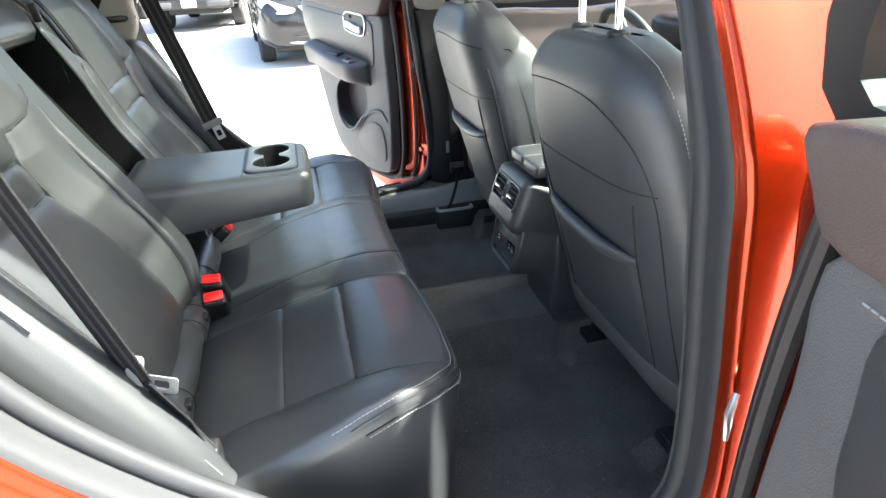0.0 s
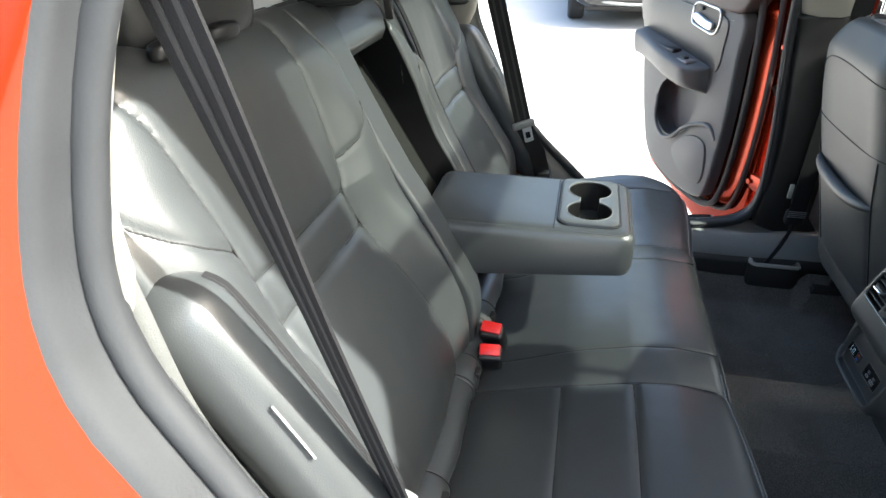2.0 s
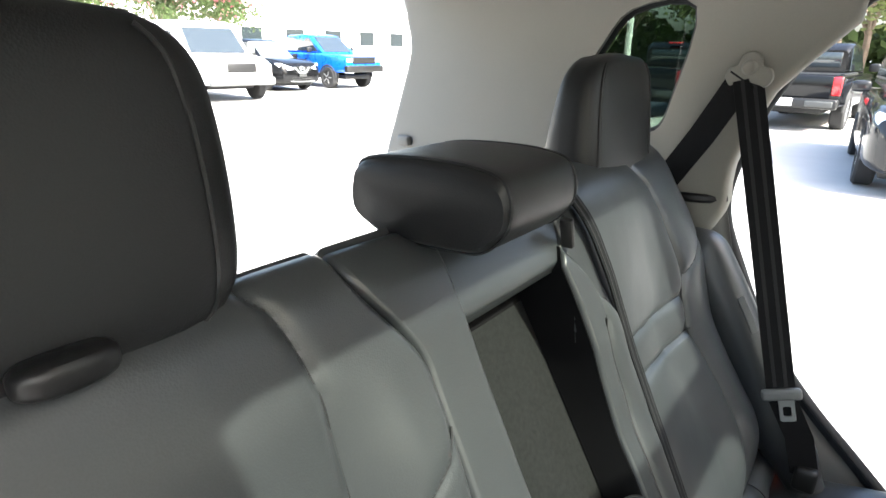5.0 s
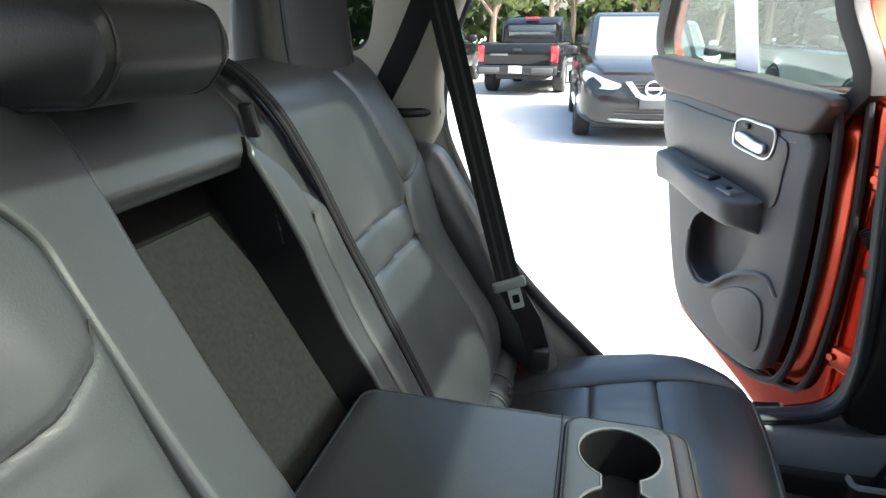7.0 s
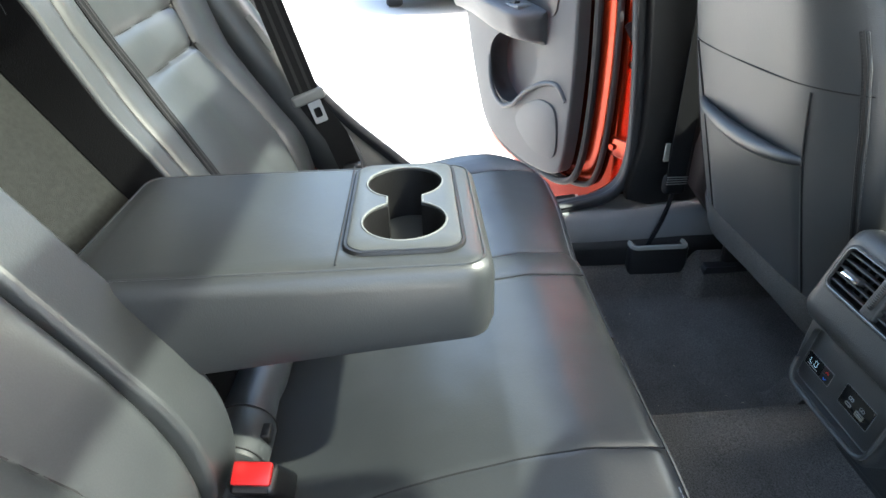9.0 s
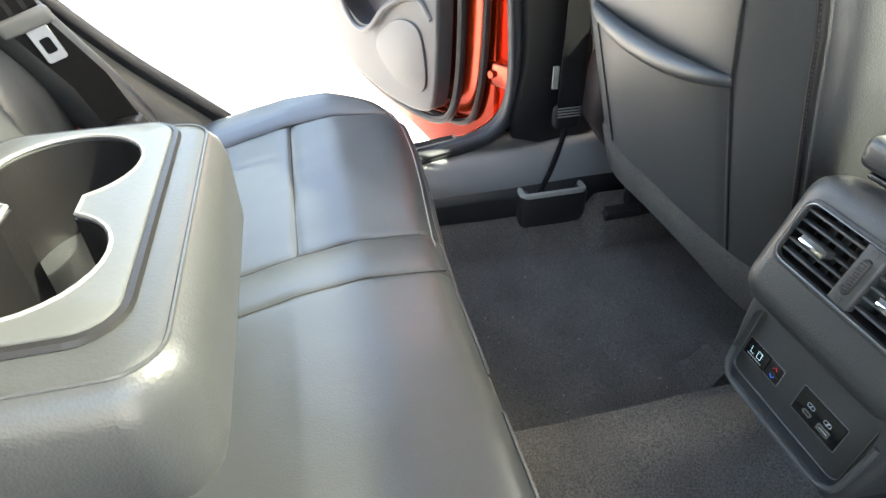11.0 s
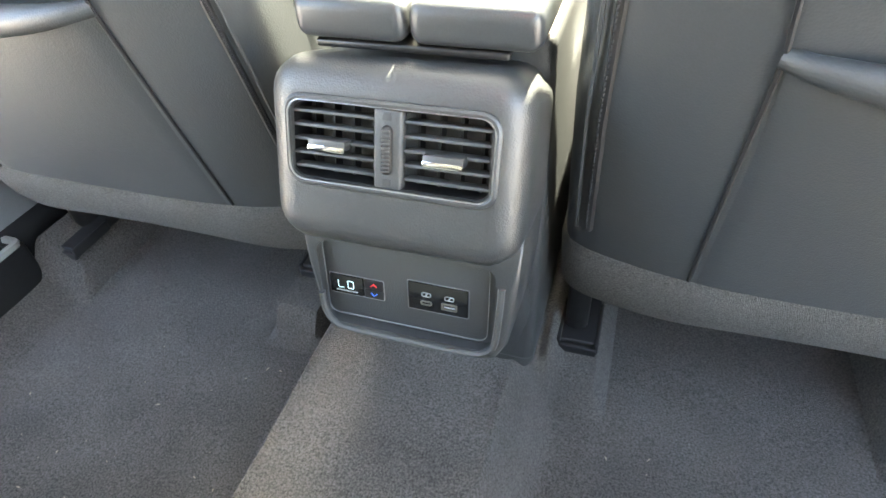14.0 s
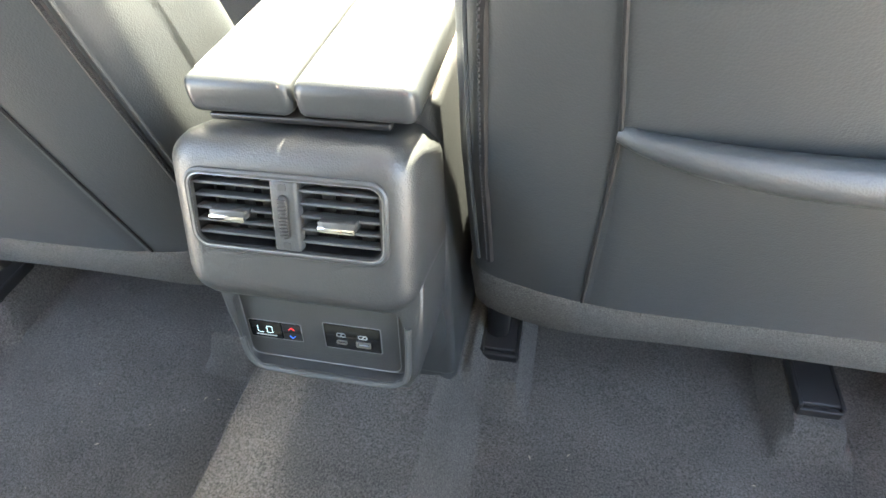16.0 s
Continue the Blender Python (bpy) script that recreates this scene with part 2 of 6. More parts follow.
def tube(points, r, n=8, closed=False):
    """A round rod along the points; r: one radius or one for each point."""
    p = [Vector(q) for q in points]
    k = len(p)
    rings = []
    up = Vector((0.13, 0.21, 0.97))
    for i in range(k):
        d = (p[(i + 1) % k] - p[i - 1]) if closed else (p[min(i + 1, k - 1)] - p[max(i - 1, 0)])
        d.normalize()
        a = d.cross(up)
        a = a.normalized() if a.length > 1e-4 else d.orthogonal().normalized()
        b = d.cross(a)
        q = r[i] if isinstance(r, (list, tuple)) else r
        rings.append([p[i] + q * (math.cos(2 * math.pi * j / n) * a + math.sin(2 * math.pi * j / n) * b) for j in range(n)])
    if closed:
        rings.append(rings[0])
    return loft(rings, cap=not closed)


def ribbon(points, across, w, th=0.0014):
    """A flat band along the points; across: its width direction, one or one for each point."""
    p = [Vector(q) for q in points]
    rings = []
    for i in range(len(p)):
        a = Vector(across[i] if isinstance(across[0], (tuple, Vector)) else across).normalized()
        d = (p[min(i + 1, len(p) - 1)] - p[max(i - 1, 0)]).normalized()
        nrm = d.cross(a).normalized()
        rings.append([p[i] + a * w / 2 + nrm * th, p[i] - a * w / 2 + nrm * th, p[i] - a * w / 2 - nrm * th, p[i] + a * w / 2 - nrm * th])
    return loft(rings)


def prism(loop, d0, d1, bevel=0.0, seg=2, holes=()):
    """A plate over a 2D loop (u, v) from depth d0 to d1 (w), with bevelled front edge at d1, and holes right through."""
    b = bmesh.new()
    rings = []

    def ring(pts, w):
        return [b.verts.new((u, q, w)) for u, q in pts]

    def skin(a, c):
        n = len(a)
        for i in range(n):
            b.faces.new((a[i], a[(i + 1) % n], c[(i + 1) % n], c[i]))

    s = 1 if d1 > d0 else -1
    rings.append(ring(loop, d0))
    if bevel:
        for k in range(seg + 1):
            a = math.pi / 2 * k / seg
            rings.append(ring(inset(loop, bevel * (1 - math.cos(a))), d1 - s * bevel * (1 - math.sin(a))))
    else:
        rings.append(ring(loop, d1))
    for a, c in zip(rings, rings[1:]):
        skin(a, c)
    lows, highs = [rings[0]], [rings[-1]]
    for h in holes:
        lo, hi = ring(h, d0), ring(h, d1)
        skin(lo, hi)
        lows.append(lo)
        highs.append(hi)
    for group in (lows, highs):
        e = []
        for r_ in group:
            for i in range(len(r_)):
                e.append(b.edges.get((r_[i], r_[(i + 1) % len(r_)])))
        bmesh.ops.triangle_fill(b, edges=e, use_beauty=True)
    return b


def inset(loop, d):
    """A loop moved inwards by d."""
    n = len(loop)
    area = sum(loop[i][0] * loop[(i + 1) % n][1] - loop[(i + 1) % n][0] * loop[i][1] for i in range(n))
    s = 1 if area > 0 else -1
    out = []
    for i in range(n):
        a, c = Vector(loop[i - 1]), Vector(loop[(i + 1) % n])
        t = c - a
        t = t.normalized() if t.length > 1e-9 else Vector((1, 0))
        out.append((loop[i][0] - s * t.y * d, loop[i][1] + s * t.x * d))
    return out


def block_with_hole(steps, hole, depth):
    """Rings (loop, w) from the far end to the face, a hole in the last ring's face, with walls and a floor at that depth."""
    b = bmesh.new()
    rings = [[b.verts.new((u, v, w)) for u, v in loop] for loop, w in steps]
    for a, c in zip(rings, rings[1:]):
        n = len(a)
        for i in range(n):
            b.faces.new((a[i], a[(i + 1) % n], c[(i + 1) % n], c[i]))
    b.faces.new(rings[0][::-1])
    w1 = steps[-1][1]
    s = 1 if w1 > steps[0][1] else -1
    hi = [b.verts.new((u, v, w1)) for u, v in hole]
    lo = [b.verts.new((u, v, w1 - s * depth)) for u, v in hole]
    n = len(hi)
    for i in range(n):
        b.faces.new((hi[i], hi[(i + 1) % n], lo[(i + 1) % n], lo[i]))
    b.faces.new(lo)
    e = [b.edges.get((r_[i], r_[(i + 1) % len(r_)])) for r_ in (rings[-1], hi) for i in range(len(r_))]
    bmesh.ops.triangle_fill(b, edges=e, use_beauty=True)
    return b


def lathe(profile, n=24, m=None):
    """(radius, height) pairs turned round the z axis."""
    rings = [[Vector((r * math.cos(2 * math.pi * i / n), r * math.sin(2 * math.pi * i / n), h)) for i in range(n)] for r, h in profile]
    v, f = loft(rings)
    return ([m @ p for p in v], f) if m is not None else (v, f)


def hermite(x, a, b):
    """0 below a, 1 above b, smooth between."""
    t = min(max((x - a) / (b - a), 0.0), 1.0)
    return t * t * (3 - 2 * t)


def crisp(d, w=0.006, depth=0.006):
    """A sewn-in crease: sharp at the seam, padding swelling away from it."""
    return -depth * math.exp(-abs(d) / w)


def hump(d, w):
    return math.exp(-(d / w) ** 2)


def axis(a, b, n, seams=(), near=(0.0, 0.002, 0.0045, 0.009)):
    """Coordinates from a to b, closer together at the seams."""
    base = [a + (b - a) * i / n for i in range(n + 1)]
    extra = [s + k * d for s in seams for d in near for k in (-1, 1)]
    out = []
    for x in sorted(set(round(q, 5) for q in base + extra if a <= q <= b)):
        if not out or x - out[-1] > 0.0012:
            out.append(x)
    out[-1] = b
    return out


FACE = Matrix(((1, 0, 0, 0), (0, 0, -1, 0), (0, 1, 0, 0), (0, 0, 0, 1)))  # (u, v, w) -> (x, -w, z): a face that looks to the rear

# ---- ground ----
def ground_sheet():
    v, f = [], []
    xs = [-600, -200, -60, -30, -16, -8, -4, 0, 4, 8, 16, 60, 200, 600]
    for x in xs:
        for y in xs:
            v.append((x, y, 0.0))
    n = len(xs)
    f = [(i * n + j, (i + 1) * n + j, (i + 1) * n + j + 1, i * n + j + 1) for i in range(n - 1) for j in range(n - 1)]
    return v, f


setting("ground", ground_sheet(), CONCRETE, "pale sunlit concrete lot with fine speckle", "ground")

# ---- car floor and tunnel ----
FLOOR = 0.335


# seat rails: place across, height of the carpeted rise under each, and where the rail begins
RAILS = ((-0.690, 0.060, 0.99), (-0.252, 0.062, 1.05), (0.150, 0.048, 1.02), (0.566, 0.050, 1.0))


def carpet_sheet():
    xs = axis(-0.79, 0.79, 150, (-0.163, -0.17, -0.18, -0.19, 0.08, 0.09, 0.10, 0.11, 0.125))
    ys = axis(0.42, 1.75, 80, (0.95, 0.96, 0.97, 0.98, 0.99))
    v = []
    for y in ys:
        for x in xs:
            h = 0.105 * (1 - (hermite(x, 0.076, 0.140) if x > 0 else hermite(-x, 0.160, 0.198))) + 0.004 * (hump(x + 0.163, 0.006) + hump(x - 0.080, 0.006))
            h += max(k * (1 - hermite(abs(x - c), 0.030, 0.052)) * hermite(y, 0.945, 0.992) for c, k, _ in RAILS)
            h += 0.055 * hermite(abs(x), 0.66, 0.745)
            h += 0.006 * noise.noise((x * 7, y * 7, 0.3)) + 0.10 * hermite(y, 1.5, 1.75)
            v.append((x, y, FLOOR + h))
    n = len(xs)
    f = [(j * n + i, j * n + i + 1, (j + 1) * n + i + 1, (j + 1) * n + i) for j in range(len(ys) - 1) for i in range(n - 1)]
    return v, f


setting("floor", carpet_sheet(), CARPET, "black needle-felt car carpet with a centre tunnel and crumbs", "floor")
setting("floor_pan", rbox((0, 0.25, 0.27), (1.5, 3.0, 0.06), 0.02), PLASTIC_DARK, "dark underbody pan below the carpet", "floor")

debris = random.Random(5)
v, f = [], []
for i in range(90):
    x, y = debris.choice((-1, 1)) * debris.uniform(0.2, 0.6), debris.uniform(0.56, 0.92)
    a, s = debris.uniform(0, 6.3), debris.uniform(0.0012, 0.004)
    c, q = math.cos(a) * s, math.sin(a) * s
    k = len(v)
    z = FLOOR + 0.006
    v += [(x - c, y - q, z), (x + q * 0.25, y - c * 0.25, z + 0.001), (x + c, y + q, z), (x - q * 0.25, y + c * 0.25, z + 0.0015)]
    f.append((k, k + 1, k + 2, k + 3))
CRUMB = mat("crumb", (0.32, 0.27, 0.2), 0.9)
tagged(part("crumbs", (v, f), CRUMB), "pale crumbs and grass bits scattered on the carpet", "crumbs", kind="stuff")

# ---- rear seat ----
rear_seat = thing("rear_bench_seat", "black leather rear bench seat with stitched seams and folded-down centre armrest", "car seat", (0, 0.3, FLOOR))


def cushion_front(x):
    a = abs(x)
    if a < 0.55:
        return 0.520 + 0.026 * hermite(a, 0.1, 0.5)
    t = min((a - 0.55) / 0.170, 1.0)
    return 0.149 + 0.397 * math.sqrt(max(1 - t ** 2.2, 0.0))


CUSHION_Z = ((0.02, 0.635), (0.12, 0.668), (0.24, 0.704), (0.36, 0.735), (0.43, 0.745), (0.50, 0.740), (0.56, 0.725))


def line_at(pairs, x):
    return float(np.interp(x, [p[0] for p in pairs], [p[1] for p in pairs]))


def cushion_top(x, y, edge):
    a = abs(x)
    z = line_at(CUSHION_Z, y)
    z += 0.010 * hermite(a, 0.57, 0.64) * (1 - hermite(a, 0.66, 0.73))
    z += 0.016 * (1 - hermite(a, 0.16, 0.27)) * hermite(y, 0.1, 0.3)
    s1, s2 = (0.253, 0.172) if x > 0 else (0.236, 0.152)
    if s1 < a < 0.585:
        z += crisp(y - 0.240, 0.007, 0.0055) + crisp(y - 0.363, 0.007, 0.0055)
        z += 0.004 * math.sin(math.pi * (a - s1) / (0.585 - s1))
    fade = 1 - hermite(y, 0.50, 0.53)
    z += (crisp(a - s1, 0.006, 0.004) + crisp(a - 0.585, 0.006, 0.004)) + crisp(a - s2, 0.004, 0.002) * fade
    z += 0.0016 * noise.noise((x * 9, y * 9, 1.7)) + 0.0008 * noise.noise((x * 40, y * 25, 4.1))
    r = 0.030
    if edge < r:
        z -= r - math.sqrt(max(r * r - (r - edge) ** 2, 0.0))
    return z


def cushion():
    xs = axis(-0.7195, 0.7195, 96, (-0.585, -0.236, -0.152, 0.172, 0.253, 0.585))
    xs = sorted(set(xs + [s * (0.55 + 0.1695 * math.sin(k * math.pi / 24)) for k in range(1, 13) for s in (-1, 1)]))
    y0 = 0.02
    fixed = axis(y0, 0.485, 40, (0.240, 0.363), (0.0, 0.003, 0.006, 0.010, 0.016))
    fixed = [(y - y0) / (0.485 - y0) for y in fixed]
    rows = []
    for x in xs:
        yf = cushion_front(x)
        slope = abs(cushion_front(x + 0.002) - cushion_front(x - 0.002)) / 0.004
        reach = min(0.485, y0 + (yf - y0) * 0.90)
        ys = [y0 + (reach - y0) * t for t in fixed] + [reach + (yf - reach) * (1 - (1 - k / 9) ** 2) for k in range(1, 10)]
        col = [(x, y, cushion_top(x, y, (yf - y) / math.sqrt(1 + slope * slope) if slope < 40 else (yf - y) * 0.03)) for y in ys]
        zt = col[-1][2]
        q = 1 - 0.02 * hermite(abs(x), 0.5, 0.7)
        for w, back in ((0.03, -0.003), (0.08, -0.002), (0.2, 0.002), (1.0, 0.012)):
            col.append((x * (1 - 0.02 * w), yf - back, zt + (FLOOR + 0.008 - zt) * w))
        rows.append(col)
    return loft(rows, cap=False, closed=False)


cush = part("seat_cushion", cushion(), LEATHER, rear_seat, "black leather cushion with cross seams", sharp=60)


def edge_run(side, d):
    """A line on the cushion's top at a distance from its front edge, from the middle round one side."""
    pts = []
    for i in range(120):
        x = side * (0.02 + 0.676 * math.sin(math.pi / 2 * i / 119))
        slope = (cushion_front(x + 0.002) - cushion_front(x - 0.002)) / 0.004
        k = math.sqrt(1 + slope * slope)
        y = cushion_front(x) - d * k
        pts.append(Vector((x, y, cushion_top(x, y, d) + 0.0006)))
    return pts


def face_run(side, drop):
    """A line on the cushion's front, below its edge."""
    return [Vector((p.x, p.y + 0.0035, p.z - drop)) for p in edge_run(side, 0.0)]


for side in (1, -1):
    part("seam", tube([p + Vector((0, 0.001, -0.002)) for p in edge_run(side, 0.0)], 0.0016, 5), SEAM, cush, "dark seam along the cushion edge")
    part("piping", tube([p + Vector((0, 0.0005, 0)) for p in edge_run(side, 0.005)], 0.0022, 6), LEATHER, cush, "raised leather piping along the cushion edge")


def stitches(line, step, length, r, up=(0, 0, 1)):
    """Short threads along a line, in one mesh."""
    v, f = [], []
    acc, last = 0.0, None
    for a, b in zip(line, line[1:]):
        d = (b - a).length
        pos = step - acc
        while pos < d:
            t = (b - a).normalized()
            c = a + t * pos
            tv, tf = tube([c - t * length / 2, c + t * length / 2], r, 4)
            k = len(v)
            v += tv
            f += [tuple(i + k for i in q) for q in tf]
            pos += step
        acc = d - (pos - step)
    return v, f


rows = [[(x, 0.06 + 0.44 * i / 30) for i in range(31)] for x in (0.253, 0.585, -0.236, -0.585)]
rows += [[(x, 0.10 + 0.41 * i / 30) for i in range(31)] for x in (0.172, -0.152)]
rows += [[(s * (a + (0.585 - a) * i / 20), y) for i in range(21)] for s, a in ((1, 0.253), (-1, 0.236)) for y in (0.240, 0.363)]
for row in rows:
    part("seam", tube([(x, y, cushion_top(x, y, 0.1) + 0.0002) for x, y in row], 0.0011, 5), SEAM, cush, "dark sewn seam")
for side in (1, -1):
    for run in (edge_run(side, 0.013), face_run(side, 0.009)):
        part("stitching", stitches([p for p in run if abs(p.x) > 0.2], 0.0075, 0.0052, 0.0008), THREAD, cush, "pale grey thread")

# the backrest's section, from the bite line over the top to the rear
BACK = ((0.036, 0.64), (0.046, 0.72), (0.028, 0.80), (-0.020, 0.89), (-0.066, 0.97), (-0.098, 1.03), (-0.118, 1.09), (-0.136, 1.16),
        (-0.152, 1.22), (-0.170, 1.28), (-0.192, 1.325), (-0.222, 1.347), (-0.250, 1.337), (-0.268, 1.305))
BACK_LINE = [Vector((0, y, z)) for y, z in [(p.x, p.y) for p in [Vector((q[0], q[1])) for q in BACK]]]
BACK_LINE = smooth_line(BACK_LINE, 20)


def back_section(z0=0.0, z1=9.0, rear=0.105):
    """Points of the section with their normals, between two heights."""
    out = []
    for i, p in enumerate(BACK_LINE):
        d = BACK_LINE[min(i + 1, len(BACK_LINE) - 1)] - BACK_LINE[max(i - 1, 0)]
        n = Vector((0, d.z, -d.y)).normalized()
        over = p.y < -0.18
        if p.z >= z0 and (over or p.z <= z1):
            if z1 < 9 and over:
                continue
            out.append((p, n))
    return out


def shoulder(x):
    """How far down the top comes at the outer side."""
    return 1 - 0.16 * (hermite(x, 0.62, 0.76) if x > 0 else hermite(-x, 0.52, 0.68))


def section_z(x, z):
    """A height of the section, brought down at the shoulder."""
    k = shoulder(x)
    return 0.64 + (z - 0.64) * (k if z > 0.9 else 1 - (1 - k) * max((z - 0.64) / 0.26, 0))


def backrest(x0, x1, relief, z0=0.0, z1=9.0, seams=(), round_edge=0.018, n=40, rear=0.10, warp=None):
    sec = back_section(z0, z1)
    xs = axis(x0, x1, n, seams)
    xs = sorted(set(xs + [x0 + round_edge * k for k in (0.04, 0.15, 0.4, 0.8)] + [x1 - round_edge * k for k in (0.04, 0.15, 0.4, 0.8)]))
    rings = []
    for x in xs:
        e = min(x - x0, x1 - x)
        drop = 0.0
        if e < round_edge:
            drop = round_edge - math.sqrt(max(round_edge ** 2 - (round_edge - e) ** 2, 0.0))
        front, back = [], []
        for p, nrm in sec:
            z = section_z(x, p.z)
            xx = warp(x, z) if warp else x
            lift = relief(xx, z) * (1 if p.y > -0.24 else 0.3) - drop
            front.append(Vector((xx, p.y, z)) + nrm * lift)
            back.append(Vector((xx, p.y - rear, z - 0.03)) if p.y > -0.18 else Vector((xx, -0.282, section_z(x, 1.262) - 0.1 * (p.y + 0.18))))
        rings.append(front + back[::-1])
    return loft(rings)


def rail_lift(z):
    return hermite(z, 0.62, 0.86) * (1 - hermite(z, 0.98, 1.29))


# seams of the outer places as (height, distance from the middle)
RIGHT_IN = ((0.70, 0.262), (0.81, 0.259), (0.85, 0.261), (0.906, 0.271), (0.977, 0.288), (1.029, 0.303), (1.09, 0.316), (1.12, 0.306), (1.164, 0.303), (1.26, 0.306), (1.30, 0.314), (1.33, 0.322), (1.345, 0.335))
RIGHT_OUT = ((0.74, 0.57), (0.94, 0.58), (1.02, 0.585), (1.09, 0.592), (1.20, 0.612), (1.26, 0.622), (1.30, 0.630), (1.33, 0.645))
LEFT_IN = ((0.70, 0.215), (0.90, 0.230), (1.03, 0.258), (1.09, 0.245), (1.20, 0.170), (1.33, 0.110))
LEFT_OUT = ((0.74, 0.490), (0.82, 0.497), (0.865, 0.507), (0.92, 0.497), (0.98, 0.480), (1.04, 0.453), (1.10, 0.456), (1.125, 0.465), (1.16, 0.458), (1.21, 0.446), (1.25, 0.437), (1.29, 0.420), (1.33, 0.380))
# cross seams of the shoulder pads as (distance from the middle, height)
RIGHT_LOBE = ((0.60, 1.140), (0.656, 1.174), (0.68, 1.193), (0.70, 1.215), (0.713, 1.241), (0.725, 1.285))
LEFT_LOBE = ((0.45, 1.127), (0.53, 1.145), (0.60, 1.165), (0.63, 1.182), (0.66, 1.22))
RIGHT_ARC = ((0.199, 1.192), (0.211, 1.167), (0.248, 1.145), (0.289, 1.136), (0.323, 1.137))


def panel_bounds(x, z):
    """Inner and outer seam of the middle panel at a height."""
    return (line_at(LEFT_IN, z), line_at(LEFT_OUT, z)) if x < 0 else (line_at(RIGHT_IN, z), line_at(RIGHT_OUT, z))


def slant(pairs, a, z):
    """Distance to a sloping seam."""
    return (z - line_at(pairs, a)) / math.sqrt(1 + ((line_at(pairs, a + 0.004) - line_at(pairs, a - 0.004)) / 0.008) ** 2)


def outer_relief(x, z):
    """Padding and seams of an outer place; the two sides are not quite alike."""
    a = abs(x)
    end = 0.725 if x > 0 else 0.655
    inner, outer = panel_bounds(x, z)
    width = outer - inner
    start = outer - (0.03 if x > 0 else 0.11)
    h = 0.030 * hermite(a, start, outer + 0.06) * (1 - 0.5 * hermite(a, end - 0.06, end)) * hermite(z, 0.70, 0.85) * (1 - hermite(z, 1.12, 1.33))
    if x > 0:
        h += 0.012 * (1 - hermite(a, inner - 0.07, inner)) * hermite(z, 0.75, 0.9) * (1 - hermite(z, 1.17, 1.32)) + 0.030 * (1 - hermite(a, 0.19, inner + 0.01)) * rail_lift(z)
    if inner < a < outer:
        w = (a - inner) / width
        t = 0.004 * w if x > 0 else 0.010 * w
        h += crisp(z - 1.029 - t, 0.007, 0.008) + crisp(z - 1.091 - t, 0.007, 0.008)
        h += 0.008 * math.sin(math.pi * w) ** 0.6 * (1 if z < 1.03 else 0.45)
    h += crisp(a - inner) + crisp(a - outer)
    if a > outer:
        h += crisp(slant(RIGHT_LOBE if x > 0 else LEFT_LOBE, a, z), 0.006, 0.005)
    if x > 0 and 0.199 < a < inner:
        h += crisp(slant(RIGHT_ARC, a, z), 0.004, 0.003)
    if x > 0:
        h -= 0.004 * hermite(z, 1.25, 1.33) * (1 - hermite(a, 0.32, 0.42))
    h += 0.0016 * noise.noise((x * 9, z * 9, 7.7)) + 0.0003 * noise.noise((x * 30, z * 20, 2.1))
    return h


def right_flare(x, z):
    """The inner edge runs outwards at the top."""
    return x + 0.050 * hermite(z, 1.235, 1.347) * (1 - hermite(x, 0.197, 0.30))


def left_flare(x, z):
    """The inner edge follows the centre belt."""
    return x + (line_at(LEFT_IN, z) - 0.232) * -0.96 * (1 - hermite(-x, 0.232, 0.40))


right_back = part("backrest", backrest(0.197, 0.725, outer_relief, round_edge=0.012, n=150, warp=right_flare), LEATHER, rear_seat, "black leather backrest with a horizontal band seam", sharp=60)
left_back = part("backrest", backrest(-0.655, -0.232, outer_relief, round_edge=0.012, n=130, warp=left_flare), LEATHER, rear_seat, "black leather backrest with a horizontal band seam", sharp=60)


def on_back(x, z):
    """The place on the padded front of an outer backrest."""
    best = min((q for q in back_section() if q[0].y > -0.222), key=lambda q: abs(section_z(x, q[0].z) - z))
    return Vector((x, best[0].y, z)) + best[1] * (outer_relief(x, z) + 0.0004)


def back_seams(s, owner):
    heights = [0.74 + 0.60 * i / 70 for i in range(71)]
    lines = [[(s * panel_bounds(s, z)[1], z) for z in heights if z < 1.30]]
    lobe = RIGHT_LOBE if s > 0 else LEFT_LOBE
    first = 0.606 if s > 0 else 0.466
    lines.append([(s * (first + (lobe[-1][0] - 0.004 - first) * i / 16), line_at(lobe, first + (lobe[-1][0] - 0.004 - first) * i / 16)) for i in range(17)])
    if s > 0:
        lines.append([(panel_bounds(s, z)[0], z) for z in heights if z > 0.79])
        lines.append([(0.200 + 0.103 * i / 14, line_at(RIGHT_ARC, 0.200 + 0.103 * i / 14)) for i in range(15)])
    for base in (1.029, 1.091):
        inner, outer = panel_bounds(s, base)
        lines.append([(s * (inner + (outer - inner) * i / 24), base + (0.004 if s > 0 else 0.010) * i / 24) for i in range(25)])
    for row in lines:
        part("seam", tube([on_back(x, z) for x, z in row], 0.0013, 5), SEAM, owner, "dark sewn seam")


back_seams(1, right_back)
back_seams(-1, left_back)


def flat_relief(x, z):
    return -0.004 + 0.050 * rail_lift(z) + 0.002 * noise.noise((x * 11, z * 9, 3.3)) - 0.006 * hermite(z, 1.25, 1.34)


